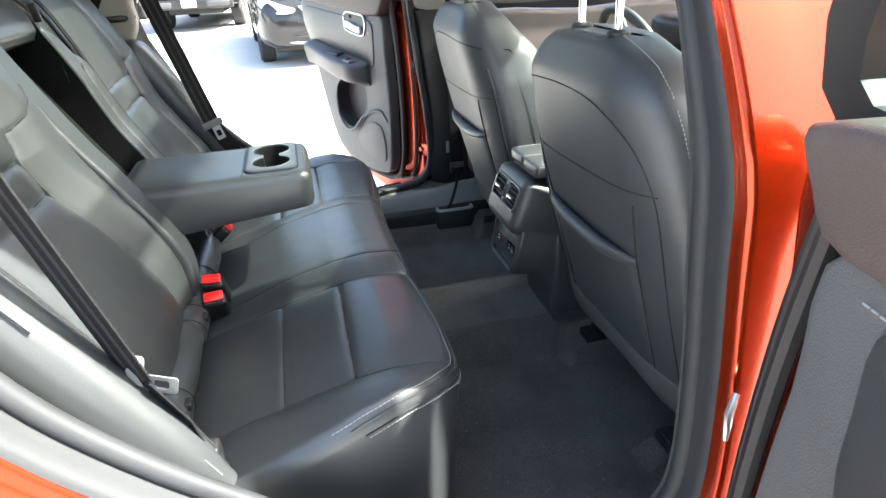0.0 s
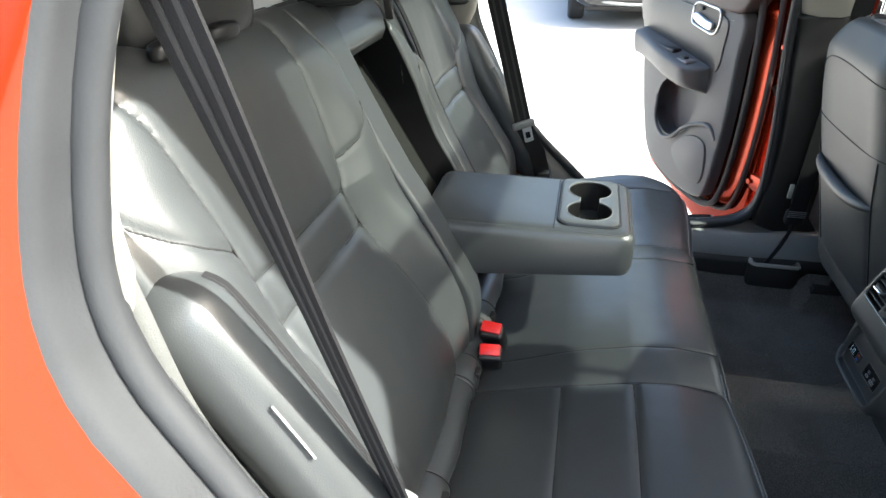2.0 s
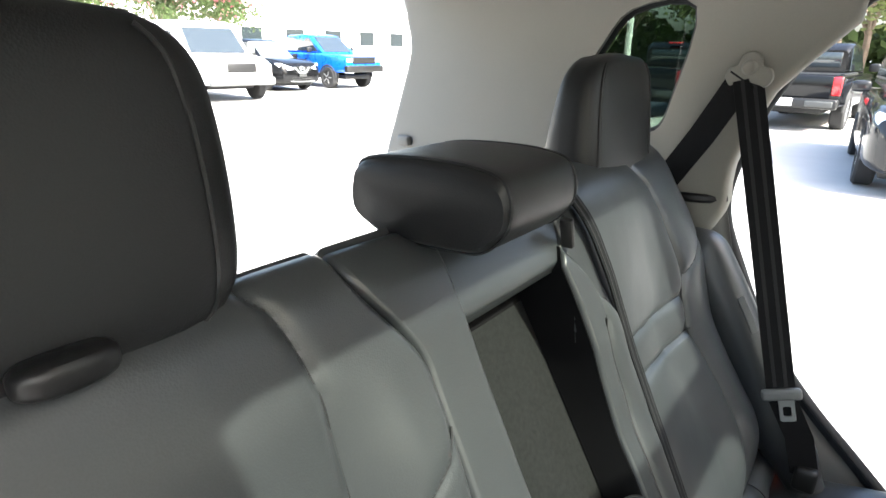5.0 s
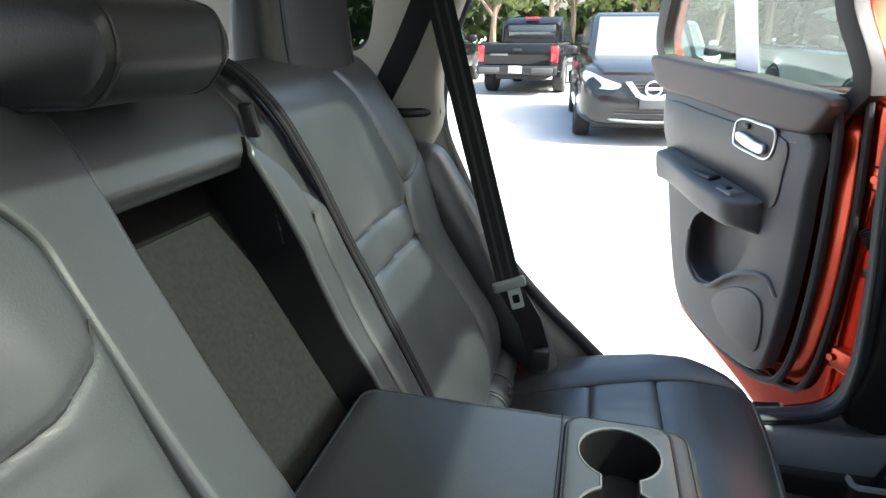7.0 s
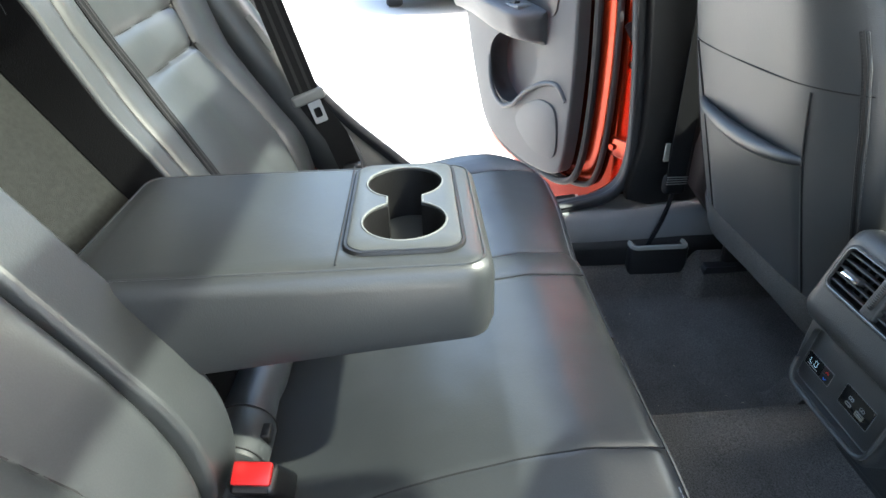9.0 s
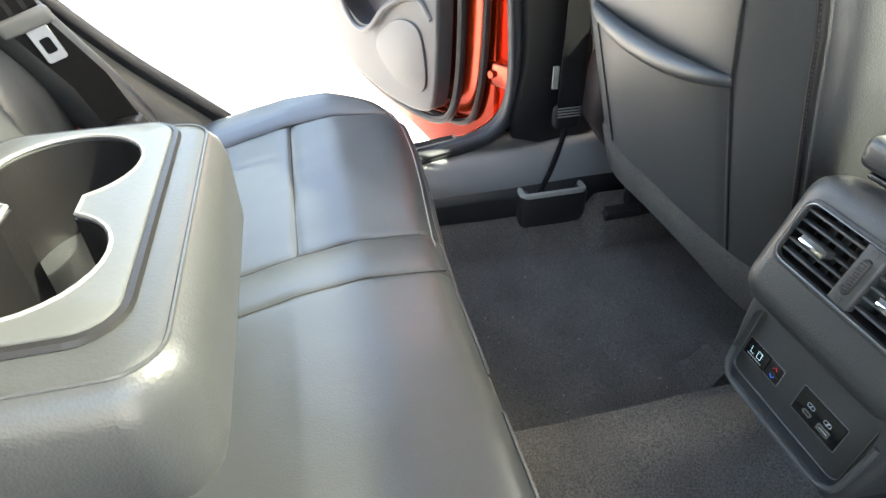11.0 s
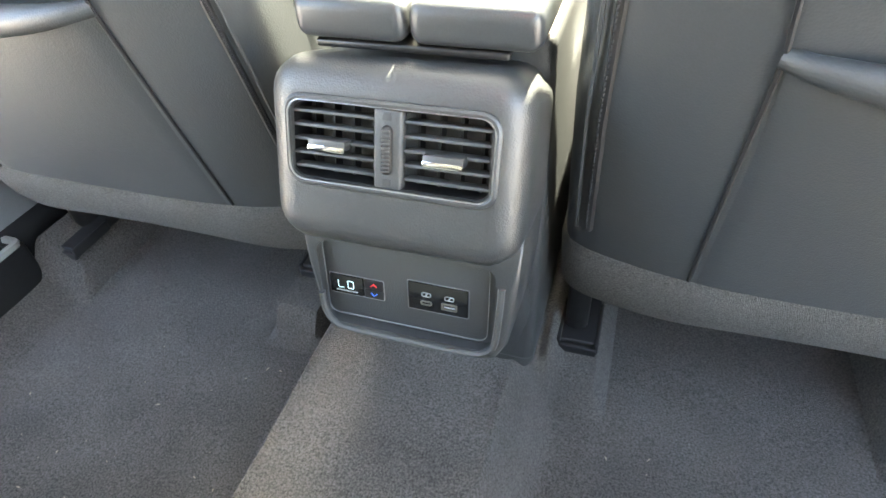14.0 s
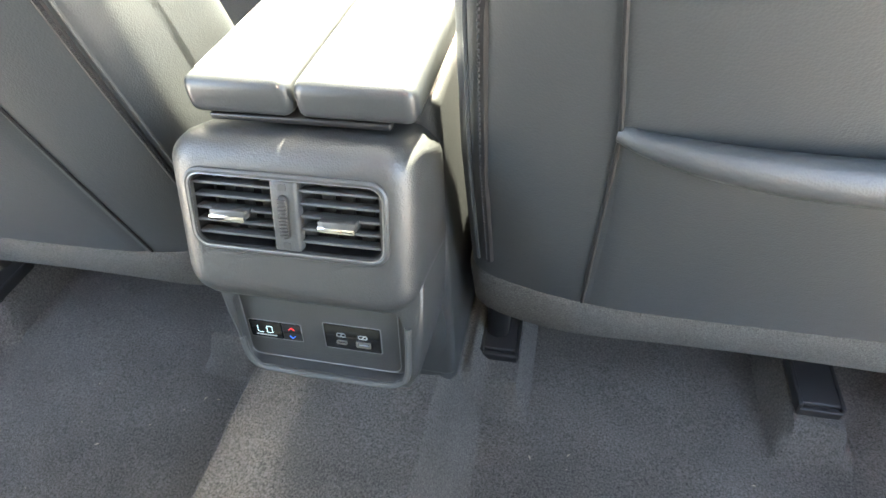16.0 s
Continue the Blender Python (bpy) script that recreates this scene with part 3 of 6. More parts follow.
# the strip left of the armrest opening: its stitched edge, padding crease, notch and the belt's groove, as (height, distance from the middle)
STRIP_EDGE = ((0.70, 0.112), (0.97, 0.112), (1.05, 0.108), (1.14, 0.098), (1.20, 0.086), (1.255, 0.072), (1.28, 0.088), (1.30, 0.098), (1.35, 0.098))
STRIP_PROUD = ((0.72, 0.014), (0.97, 0.022), (1.05, 0.022), (1.14, 0.018), (1.20, 0.012), (1.26, 0.006), (1.29, 0.0))
STRIP_CREASE = ((0.72, 0.142), (0.963, 0.144), (1.065, 0.144), (1.12, 0.134), (1.18, 0.132))
NOTCH = ((0.070, 1.278), (0.090, 1.263), (0.115, 1.235), (0.132, 1.203), (0.164, 1.168), (0.184, 1.152), (0.25, 1.110))
BELT = ((0.70, 0.196), (0.80, 0.205), (0.91, 0.224), (0.97, 0.234), (1.033, 0.240), (1.09, 0.222), (1.14, 0.205), (1.225, 0.177), (1.285, 0.150), (1.335, 0.117), (1.36, 0.100))


def strip_relief(a, z):
    """Padded below the notch, level above it."""
    c, b = line_at(STRIP_CREASE, z), line_at(BELT, z) - 0.008
    proud = line_at(STRIP_PROUD, z)
    w = min(max((a - c) / max(b - c, 0.02), 0.0), 1.0)
    pad = proud + 0.005 * hermite(a, line_at(STRIP_EDGE, z), c) + 0.005 * math.sin(math.pi * min(w * 1.3, 1.0)) - (proud + 0.006) * hermite(w, 0.45, 1.0)
    top = line_at(NOTCH, a)
    below = 1 - hermite(z, top - 0.004, top + 0.008)
    h = pad * below - 0.002 * (1 - below) + crisp(z - top, 0.004, 0.003) * (1 if a > line_at(STRIP_EDGE, z) + 0.004 else 0)
    if z < 1.17:
        h += crisp(a - c, 0.004, 0.0035)
    return h - 0.012 * hermite(z, 1.27, 1.34) + 0.0012 * noise.noise((a * 11, z * 9, 3.3))


def strip_point(a, z, lift=0.0):
    sec = [q for q in back_section() if q[0].y > -0.222]
    p, nrm = min(sec, key=lambda q: abs(q[0].z - z))
    return Vector((-a, float(np.interp(z, [q[0].z for q in sec], [q[0].y for q in sec])), z)) + nrm * (strip_relief(a, z) + lift)


def left_strip():
    rings = []
    for k in range(111):
        front, back = [], []
        for p, nrm in back_section():
            e, b = line_at(STRIP_EDGE, p.z), line_at(BELT, p.z) + 0.012
            a = e + (b - e) * k / 110
            edge = min(k / 110 * (b - e), 0.006)
            drop = 0.006 - math.sqrt(max(0.006 ** 2 - (0.006 - edge) ** 2, 0.0))
            front.append(Vector((-a, p.y, p.z)) + nrm * (strip_relief(a, p.z) - drop))
            back.append(Vector((-max(a, 0.150), min(p.y - 0.09, -0.02), min(p.z - 0.03, 1.27))))
        rings.append(front + back[::-1])
    return loft(rings)


part("centre_backrest_side", backrest(0.120, 0.194, flat_relief, round_edge=0.008, n=24, warp=lambda x, z: x + 0.050 * hermite(z, 1.235, 1.347) * hermite(x, 0.115, 0.194)), LEATHER, rear_seat, "black leather strip beside the armrest opening", sharp=60)
strip = part("centre_backrest_side", left_strip(), LEATHER, rear_seat, "black leather strip beside the armrest opening", sharp=60)
rows = [0.80 + 0.37 * i / 30 for i in range(31)]
part("seam", tube([strip_point(line_at(STRIP_CREASE, z), z, 0.0004) for z in rows], 0.0012, 5), SEAM, strip, "dark sewn seam")
part("seam", tube([strip_point(0.084 + 0.11 * i / 24, line_at(NOTCH, 0.084 + 0.11 * i / 24), 0.0004) for i in range(25)], 0.0012, 5), SEAM, strip, "dark sewn seam")
part("stitching", stitches([strip_point(line_at(STRIP_EDGE, z) + 0.004, z, -0.0005) for z in [0.80 + 0.44 * i / 36 for i in range(37)]], 0.006, 0.0042, 0.0006), MID_PLASTIC, strip, "fine grey stitching")
part("centre_backrest_top", backrest(-0.110, 0.1315, lambda x, z: -0.004 - 0.012 * hermite(z, 1.25, 1.34) - 0.016 * (1 - hermite(z, 1.243, 1.262)), z0=1.243, round_edge=0.004, n=20), LEATHER, rear_seat, "rolled leather top of the centre backrest", sharp=60)
part("centre_backrest_base", backrest(-0.110, 0.131, lambda x, z: -0.02, z0=0.0, z1=0.86, round_edge=0.004, n=8), BLACK_CLOTH, rear_seat)
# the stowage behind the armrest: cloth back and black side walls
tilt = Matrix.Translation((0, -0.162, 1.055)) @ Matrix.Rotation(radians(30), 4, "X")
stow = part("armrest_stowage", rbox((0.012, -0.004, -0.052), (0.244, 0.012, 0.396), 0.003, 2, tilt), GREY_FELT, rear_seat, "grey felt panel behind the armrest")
for side in (1, -1):
    rings = []
    for i in range(25):
        z = 0.80 + 0.475 * i / 24
        p, nrm = min((q for q in back_section() if q[0].y > -0.222), key=lambda q: abs(q[0].z - z))
        front = p + nrm * ((line_at(STRIP_PROUD, p.z) if side < 0 else flat_relief(0.1, p.z)) - 0.005)
        front.x = -line_at(STRIP_EDGE, p.z) + 0.0025 if side < 0 else 0.1195
        rear = tilt @ Vector((-0.104 if side < 0 else 0.1185, 0.004, (p.z - 1.055) / 0.866 + 0.012))
        out = Vector((side * 0.0018, 0, 0))
        rings.append([front, rear, rear + out, front + out])
    part("side_wall", loft(rings), BLACK_CLOTH, stow, "black cloth side wall")
# Black strip drawn where only shade lies under the rolled backrest top.
part("edge_strip", rbox((0.006, -0.002, 0.180), (0.232, 0.010, 0.080), 0.002, 1, tilt), BLACK_CLOTH, stow, "black strip in place of the shade under the backrest top")
# rear face of the cushions' lower front
part("seat_valance", rbox((0, 0.40, 0.40), (1.30, 0.16, 0.13), 0.02), PLASTIC_DARK, rear_seat)

# ---- centre armrest ----
armrest = part("armrest", block_with_hole(
    [(inset(rrect(0.252, 0.405, 0.030, 6, (0.008, 0.140)), i), w) for i, w in ((0.014, -0.112), (0.004, -0.108), (0.0, -0.095), (0.0, -0.022), (0.003, -0.010), (0.009, -0.003), (0.018, 0.0))],
    rrect(0.196, 0.100, 0.016, 6, (0.0, 0.258)), 0.08), LEATHER, rear_seat, "black leather armrest folded down", sharp=50,
    m=Matrix.Translation((0, 0, 0.956)) @ Matrix(((1, 0, 0, 0), (0, 1, 0, 0), (0, -0.0, 1, 0), (0, 0, 0, 1))))
for vert in armrest.data.vertices:
    if vert.co.z < 0.9:
        vert.co.z += 0.026 * hermite(vert.co.y, 0.0, 0.34) - 0.012 * (1 - hermite(vert.co.y, -0.05, 0.1))


def cup_outline(r, neck, n=28):
    """Two cup circles joined by a neck, as one loop in (x, y)."""
    c = 0.0468
    a0 = math.asin(neck / r)
    right = [(c + r * math.cos(a), r * math.sin(a)) for a in [-(math.pi - a0) + 2 * (math.pi - a0) * i / n for i in range(n + 1)]]
    left = [(-c - r * math.cos(a), -r * math.sin(a)) for a in [-(math.pi - a0) + 2 * (math.pi - a0) * i / n for i in range(n + 1)]]
    return [(x, y + 0.258) for x, y in right + left]


tray = part("cup_tray", prism(rrect(0.206, 0.111, 0.020, 6, (0.0, 0.258)), 0.948, 0.9615, 0.004, 2, holes=[cup_outline(0.0425, 0.019)]), TRAY, armrest, "dark plastic twin cup holder")
cups = prism(cup_outline(0.0424, 0.0189), 0.9585, 0.880, 0, holes=[cup_outline(0.0412, 0.0178)])
part("cup_well", cups, PLASTIC_DARK, armrest, "black cup well")
part("cup_mat", prism(cup_outline(0.0410, 0.0176), 0.878, 0.884), MID_PLASTIC, armrest)
rim = [Vector((x, y, 0.9612)) for x, y in cup_outline(0.0428, 0.0192)]
part("cup_rim", tube(rim, 0.0014, 6, True), PLASTIC_GREY, tray, "thin grey rim")
part("tray_border", tube([Vector((x, y, 0.957)) for x, y in rrect(0.208, 0.113, 0.021, 6, (0.0, 0.258))], 0.003, 6, True), PLASTIC_DARK, tray)
seam = [Vector((x, y, 0.9552)) for x, y in inset(rrect(0.252, 0.405, 0.030, 6, (0.008, 0.140)), 0.010)]
part("piping", tube([p - Vector((0, 0, 0.0015)) for p in seam], 0.0012, 6, True), LEATHER, armrest)
part("top_seam", tube([Vector((x, 0.196, 0.9565)) for x in (-0.11, -0.05, 0, 0.05, 0.12)], 0.0009, 5), RUBBER_BLACK, armrest)

# ---- rear head restraints ----


def pillow(w, d, h, c, lean=0.0, taper=0.0, sq=3.0, n=26, k=40, front_bulge=0.0):
    """A padded block: superellipse rings stacked up, edges soft."""
    rings = []
    for i in range(n + 1):
        t = -1 + 2 * i / n
        e = (1 - abs(t) ** 4.0) ** 0.34 if abs(t) < 1 else 0.0
        e = max(e, 0.03)
        z = t * h / 2
        ring = []
        for j in range(k):
            a = 2 * math.pi * j / k
            ca, sa = math.cos(a), math.sin(a)
            r = (abs(ca) ** sq + abs(sa) ** sq) ** (-1 / sq)
            ww = w * (1 - taper * (t + 1) / 2)
            ring.append(Vector((c[0] + ww / 2 * r * ca * e, c[1] + d / 2 * r * sa * e + lean * z, c[2] + z)))
        rings.append(ring)
    return loft(rings)


def head_pad(x, w, z0, z1, yf, n=30, k=44):
    """A wedge-shaped pad: upright front, rear that slopes forward to the top."""
    rings = []
    for i in range(n + 1):
        t = i / n
        e = max(1 - abs(2 * t - 1) ** 7, 0.0) ** 0.36
        e = max(e, 0.04)
        front = yf - 0.022 * t
        d = 0.112 * (1 - 0.52 * t)
        ww = w * (1 - 0.20 * t ** 3) * (1 - 0.06 * (1 - t) ** 2)
        ring = []
        for j in range(k):
            a = 2 * math.pi * j / k
            ca, sa = math.cos(a), math.sin(a)
            r = (abs(ca) ** 4 + abs(sa) ** 4) ** (-1 / 4)
            ring.append(Vector((x + ww / 2 * r * ca * e, front - d / 2 + d / 2 * r * sa * (0.35 + 0.65 * e), z0 + (z1 - z0) * t)))
        rings.append(ring)
    return rings


def headrest(x, w):
    h = thing("head_restraint", "black leather rear head restraint on two posts", "head restraint", (x, -0.26, 1.33), group="rear head restraints")
    z0 = 1.318 if x > 0 else 1.292
    rings = head_pad(x, w, z0, z0 + 0.207, -0.192)
    pad = part("pad", loft(rings), SHADED_LEATHER, h, "black leather pad", sharp=60)
    outer = 1 if x > 0 else -1
    for s in (1, -1):
        line = [r[6 if s > 0 else 16] for r in rings[2:-2]]
        part("seam", tube(line, 0.0020, 6), SHADED_LEATHER, pad)
        if s == outer or x < 0:
            part("stitching", stitches([p + Vector((-s * 0.006, 0.0012, 0)) for p in line], 0.007, 0.005, 0.0006), DARK_THREAD, pad, "dark grey thread")
        part("post", tube([(x + s * 0.075, -0.238, 1.28), (x + s * 0.075, -0.240, 1.36)], 0.006, 10), STEEL, h)
        if x < 0:
            continue
        part("guide", pillow(0.052, 0.026, 0.020, (x + s * 0.050 + (0.052 if x > 0 else 0), -0.188, 1.345), sq=2.6, n=10, k=18), PLASTIC_DARK, h, "black oval post guide")
    return h


headrest(0.452, 0.262)
headrest(-0.372, 0.296)
hc = thing("head_restraint", "low black leather centre head restraint lying on the backrest", "head restraint", (0.04, -0.2, 1.32), group="rear head restraints")
loaf = []
for i in range(31):
    t = -1 + 2 * i / 30
    e = max((1 - abs(t) ** 16) ** 0.3 if abs(t) < 1 else 0, 0.80)
    x = 0.084 + t * 0.071
    ring = []
    for y, z in smooth_loop([(-0.124, 0.012), (-0.112, 0.034), (-0.114, 0.066), (-0.132, 0.083), (-0.19, 0.088), (-0.268, 0.080), (-0.284, 0.055), (-0.280, 0.012), (-0.235, -0.008), (-0.16, -0.006), (-0.138, -0.001)], 4):
        cy, cz = -0.19, 0.036
        ring.append(Vector((x, cy + (y - cy) * (0.86 + 0.14 * e), 1.330 + cz + (z - cz) * e * 0.86)))
    loaf.append(ring)
pad = part("pad", loft(loaf), SHADED_LEATHER, hc, "black leather loaf-shaped pad", sharp=60)
for xs in (0.022, 0.146):
    i = round(((xs - 0.084) / 0.071 + 1) * 15)
    part("seam", tube([p + Vector((0, 0, 0.0)) for p in loaf[i]], 0.0018, 6, True), SHADED_LEATHER, pad)
for s in (-0.07, 0.07):
    part("post", tube([(0.088 + s * 0.6, -0.235, 1.27), (0.088 + s * 0.6, -0.232, 1.345)], 0.006, 10), STEEL, hc)

# ---- side bolsters beside the backrest ----


def side_bolster(s):
    b = thing("side_bolster", "black leather side bolster beside the rear backrest", "seat bolster", (s * 0.71, 0.05, 0.7), group="side bolsters")
    k0 = 0.0 if s > 0 else 0.045
    line = smooth_line([(s * 0.698, -0.150, 1.172), (s * 0.700, -0.112, 1.125), (s * 0.70, -0.062, 1.045), (s * 0.70, -0.008, 0.95), (s * 0.705, 0.055, 0.84), (s * 0.71, 0.118, 0.74), (s * 0.71, 0.150, 0.685)], 6)
    line = [p - Vector((s * k0, 0, 0)) for p in line]
    rings = []
    k = len(line)
    for i, p in enumerate(line):
        t = i / (k - 1)
        w = 0.047 * (0.30 + 0.70 * math.sqrt(hermite(t, 0, 0.16))) * (1 - 0.35 * hermite(t, 0.7, 1))
        d = (line[min(i + 1, k - 1)] - line[max(i - 1, 0)]).normalized()
        a = Vector((1, 0, 0))
        n = d.cross(a).normalized()
        n = n if n.y > 0 else -n
        rings.append([p + a * (w * math.cos(q)) + n * (w * 1.15 * math.sin(q)) - n * 0.012 for q in [2 * math.pi * j / 22 for j in range(22)]])
    pad = part("pad", loft(rings), LEATHER, b, "smooth black leather", sharp=60)
    for off in (0.6, 0.9):
        part("stitching", stitches([Vector(r[0]) * 0 + (r[0] * math.cos(off) ** 2 + r[5] * math.sin(off) ** 2) + Vector((0, 0.010, 0.006)) for r in rings[3:-3]], 0.007, 0.0048, 0.0007), THREAD, pad, "pale double stitching")
    if s > 0:
        zip_line = [r[7] + (r[7] - r[18]).normalized() * 0.0006 for r in rings[3:-2]]
        zip_across = [r[8] - r[6] for r in rings[3:-2]]
        zp = part("zip", ribbon(zip_line, zip_across, 0.014, 0.0010), RUBBER_BLACK, pad, "black zip along the bolster")
        for k in (-0.0035, 0.0035):
            part("zip_teeth", stitches([p + c.normalized() * k for p, c in zip(zip_line, zip_across)], 0.006, 0.0036, 0.0012), RUBBER, zp)
    tag = [r[3] + Vector((0, 0.002, 0.001)) for r in rings[12:17]]
    part("label_tab", ribbon(tag, (s * 0.5, 0.6, 0.5), 0.012, 0.0012), PLASTIC_GREY, pad, "small grey sewn-in tag")
    return b


side_bolster(1)
side_bolster(-1)

# ---- buckles and belts ----


def buckle(x, y, z, turn, tilt_x):
    b = thing("seat_belt_buckle", "black seat belt buckle with a red release button", "belt buckle", (x, y, z), group="seat belt buckles")
    m = Matrix.Translation((x, y, z)) @ Matrix.Rotation(radians(turn), 4, "Z") @ Matrix.Rotation(radians(tilt_x), 4, "X")
    body = part("housing", rbox((0, 0, -0.035), (0.048, 0.032, 0.080), 0.007, 3, m), PLASTIC_DARK, b)
    part("release_button", rbox((0, 0.004, 0.008), (0.040, 0.023, 0.008), 0.003, 2, m), RED, body, "red release button")
    part("slot", rbox((0, -0.0115, 0.0058), (0.034, 0.004, 0.003), 0.0, 1, m), RUBBER_BLACK, body)
    part("stalk", tube([m @ Vector((0, 0, -0.07)), m @ Vector((0, 0, -0.13))], 0.014, 8), WEBBING, b)
    return b


buckle(0.172, 0.096, 0.743, 84, 32)
buckle(0.214, 0.100, 0.722, 96, 34)
buckle(-0.150, 0.100, 0.735, 0, -48)


def anchor_shell(x):
    """The leather sleeve round the roll that hides a child-seat anchor, with its slot."""
    a = thing("anchor_cover", "grey leather sleeve over a child-seat anchor at the bite line", "anchor cover", (x, ROLL_Y, ROLL_Z), group="anchor covers")
    c = Vector((x, ROLL_Y, ROLL_Z))
    sleeve = part("sleeve", tube([c + Vector((dx, 0, 0)) for dx in (-0.036, -0.030, 0.0, 0.030, 0.036)], [0.0345, 0.0365, 0.037, 0.0365, 0.0345], 20), LEATHER, a, sharp=60)
    part("slot", rbox(c + Vector((-0.004, 0.033, 0.016)), (0.022, 0.012, 0.014), 0.002, 1), RUBBER_BLACK, a, "black slot")
    for dx in (-0.031, 0.031):
        ring = [c + Vector((dx, 0.0372 * math.cos(q), 0.0372 * math.sin(q))) for q in [math.pi * (-0.25 + 1.1 * i / 16) for i in range(17)]]
        part("seam", tube(ring, 0.0010, 5), SEAM, sleeve, "dark sewn seam")


ROLL_Y, ROLL_Z = 0.052, 0.696
for x in (0.268, 0.545, -0.500, 0.088):
    anchor_shell(x)
# roll at the bite line
roll = [Vector((-0.66 + 1.32 * i / 40, ROLL_Y - 0.002 * math.sin(i * 1.3), ROLL_Z + 0.0015 * math.sin(i * 0.9))) for i in range(41)]
part("bite_roll", tube(roll, [0.033 + 0.0012 * math.sin(i * 2.1) for i in range(41)], 18), LEATHER, rear_seat, "leather roll at the bite line", sharp=60)


def shoulder_belt(s, top, tongue, low, label):
    b = thing("seat_belt", label, "seat belt", low, group="rear seat belts")
    top, tongue, low = Vector(top), Vector(tongue), Vector(low)
    out = (-0.28, 0.93, 0.27) if s < 0 else [(0.24 + 0.33 * hermite(i / 10, 0.0, 0.55), 0.96 - 0.15 * hermite(i / 10, 0.0, 0.55), 0.15) for i in range(11)]
    line = [top + (tongue - top) * (i / 10) for i in range(11)]
    part("webbing", ribbon(line, out, 0.047), WEBBING, b, "black woven webbing")
    for k in (-0.009, 0.009):
        shift = [Vector(out if s < 0 else out[i]).normalized() * k for i in range(11)]
        part("stripe", ribbon([p + q for p, q in zip(line, shift)], out, 0.006, 0.0019), STRIPE, b, "grey woven stripe")
    part("webbing", ribbon([tongue, (tongue + low) / 2 + Vector((0, 0.01, 0)), low], out if s < 0 else (0.7, 0.7, 0.1), 0.047), WEBBING, b, "black woven webbing")
    if s < 0:
        reel = top + Vector((s * 0.03, -0.125, -0.205))
        part("webbing", ribbon([top + Vector((0, -0.008, 0.0)), (top + reel) / 2, reel], (0, 0.85, -0.52), 0.047), WEBBING, b, "black woven webbing")
    across = Vector(out if s < 0 else out[-1]).normalized()
    face = across.cross(Vector((0, 0, 1))).normalized()
    face = face if face.x * s < 0 else -face
    up = face.cross(across).normalized()
    up = up if up.z > 0 else -up
    if s > 0:
        across, up = Vector((-0.045, -0.25, -0.967)), Vector((-0.2, -0.95, 0.25)).normalized()
        face = across.cross(up)
    m = Matrix.Identity(4)
    m.col[0], m.col[1], m.col[2], m.col[3] = (*across, 0), (*up, 0), (*face, 0), (*tongue, 1)
    t = part("tongue", rbox((0, 0.008, 0.004), (0.066, 0.022, 0.014), 0.006, 3, m), PLASTIC_GREY, b, "grey plastic tongue cover")
    plate = prism(rrect(0.026, 0.046, 0.004, 3, (0.006, -0.024)), 0.003, 0.006, 0.0006, 1, holes=[rrect(0.014, 0.020, 0.003, 3, (0.006, -0.026))])
    plate.transform(m)
    part("latch_plate", plate, SATIN, t, "bright latch plate")
    part("lower_loop", rbox(low + Vector((0, 0.004, -0.01)), (0.034, 0.04, 0.05), 0.008), PLASTIC_DARK, b)
    g = part("guide", prism(smooth_loop([(-0.037, -0.010), (-0.033, 0.006), (-0.019, 0.012), (-0.015, 0.026), (0, 0.034), (0.015, 0.026), (0.019, 0.012), (0.033, 0.006), (0.037, -0.010), (0.028, -0.023), (0.018, -0.020), (0, -0.019), (-0.018, -0.020), (-0.028, -0.023)], 4), 0.0, 0.013, 0.004), BEIGE, b, "pale plastic upper belt guide",
             m=Matrix.Translation(top + Vector((s * 0.012, 0, 0.01))) @ Matrix.Rotation(radians(90 if s < 0 else -90), 4, "Z") @ FACE @ Matrix.Scale(1.0 if s < 0 else 0.55, 4))
    cap = lathe([(0.0, 0.0), (0.013, 0.0), (0.0125, 0.006), (0.009, 0.010), (0.0, 0.011)], 20, Matrix.Translation(top + Vector((-s * 0.0, 0, 0.018))) @ Matrix.Rotation(radians(-90 * s), 4, "Y"))
    if s < 0:
        part("bolt_cap", cap, BEIGE, g)
    return b


shoulder_belt(-1, (-0.588, -0.084, 1.462), (-0.566, 0.069, 0.912), (-0.600, 0.130, 0.755), "black rear seat belt hanging from a pale pillar guide")
shoulder_belt(1, (0.748, -0.040, 1.440), (0.698, 0.083, 0.886), (0.690, 0.130, 0.735), "black rear seat belt hanging from a pale pillar guide")
cb = thing("centre_belt", "black webbing of the centre seat belt in the backrest groove", "seat belt", (-0.165, -0.1, 1.2))
belt_line = [Vector((-0.088, -0.262, 1.352)), Vector((-0.104, -0.226, 1.360))]
for i in range(22):
    z = 1.335 - 0.60 * i / 21
    p, nrm = min((q for q in back_section() if q[0].y > -0.222), key=lambda q: abs(q[0].z - z))
    belt_line.append(Vector((-line_at(BELT, z), p.y, p.z)) + nrm * 0.012)
belt_line = smooth_line(belt_line, 3)
across = [(1, 0.10, -0.10) for i in belt_line]
part("webbing", ribbon(belt_line, across, 0.026), WEBBING, cb, "black woven webbing")
for k in (-0.006, 0.006):
    part("stripe", ribbon([p + Vector(c).normalized() * k for p, c in zip(belt_line, across)], across, 0.004, 0.0019), STRIPE, cb, "grey woven stripe")
part("belt_exit", rbox((0, 0, 0), (0.010, 0.016, 0.040), 0.003, 2, Matrix.Translation((-0.088, -0.164, 1.292)) @ Matrix.Rotation(radians(18), 4, "Y")), PLASTIC_DARK, cb, "small black plastic belt exit")

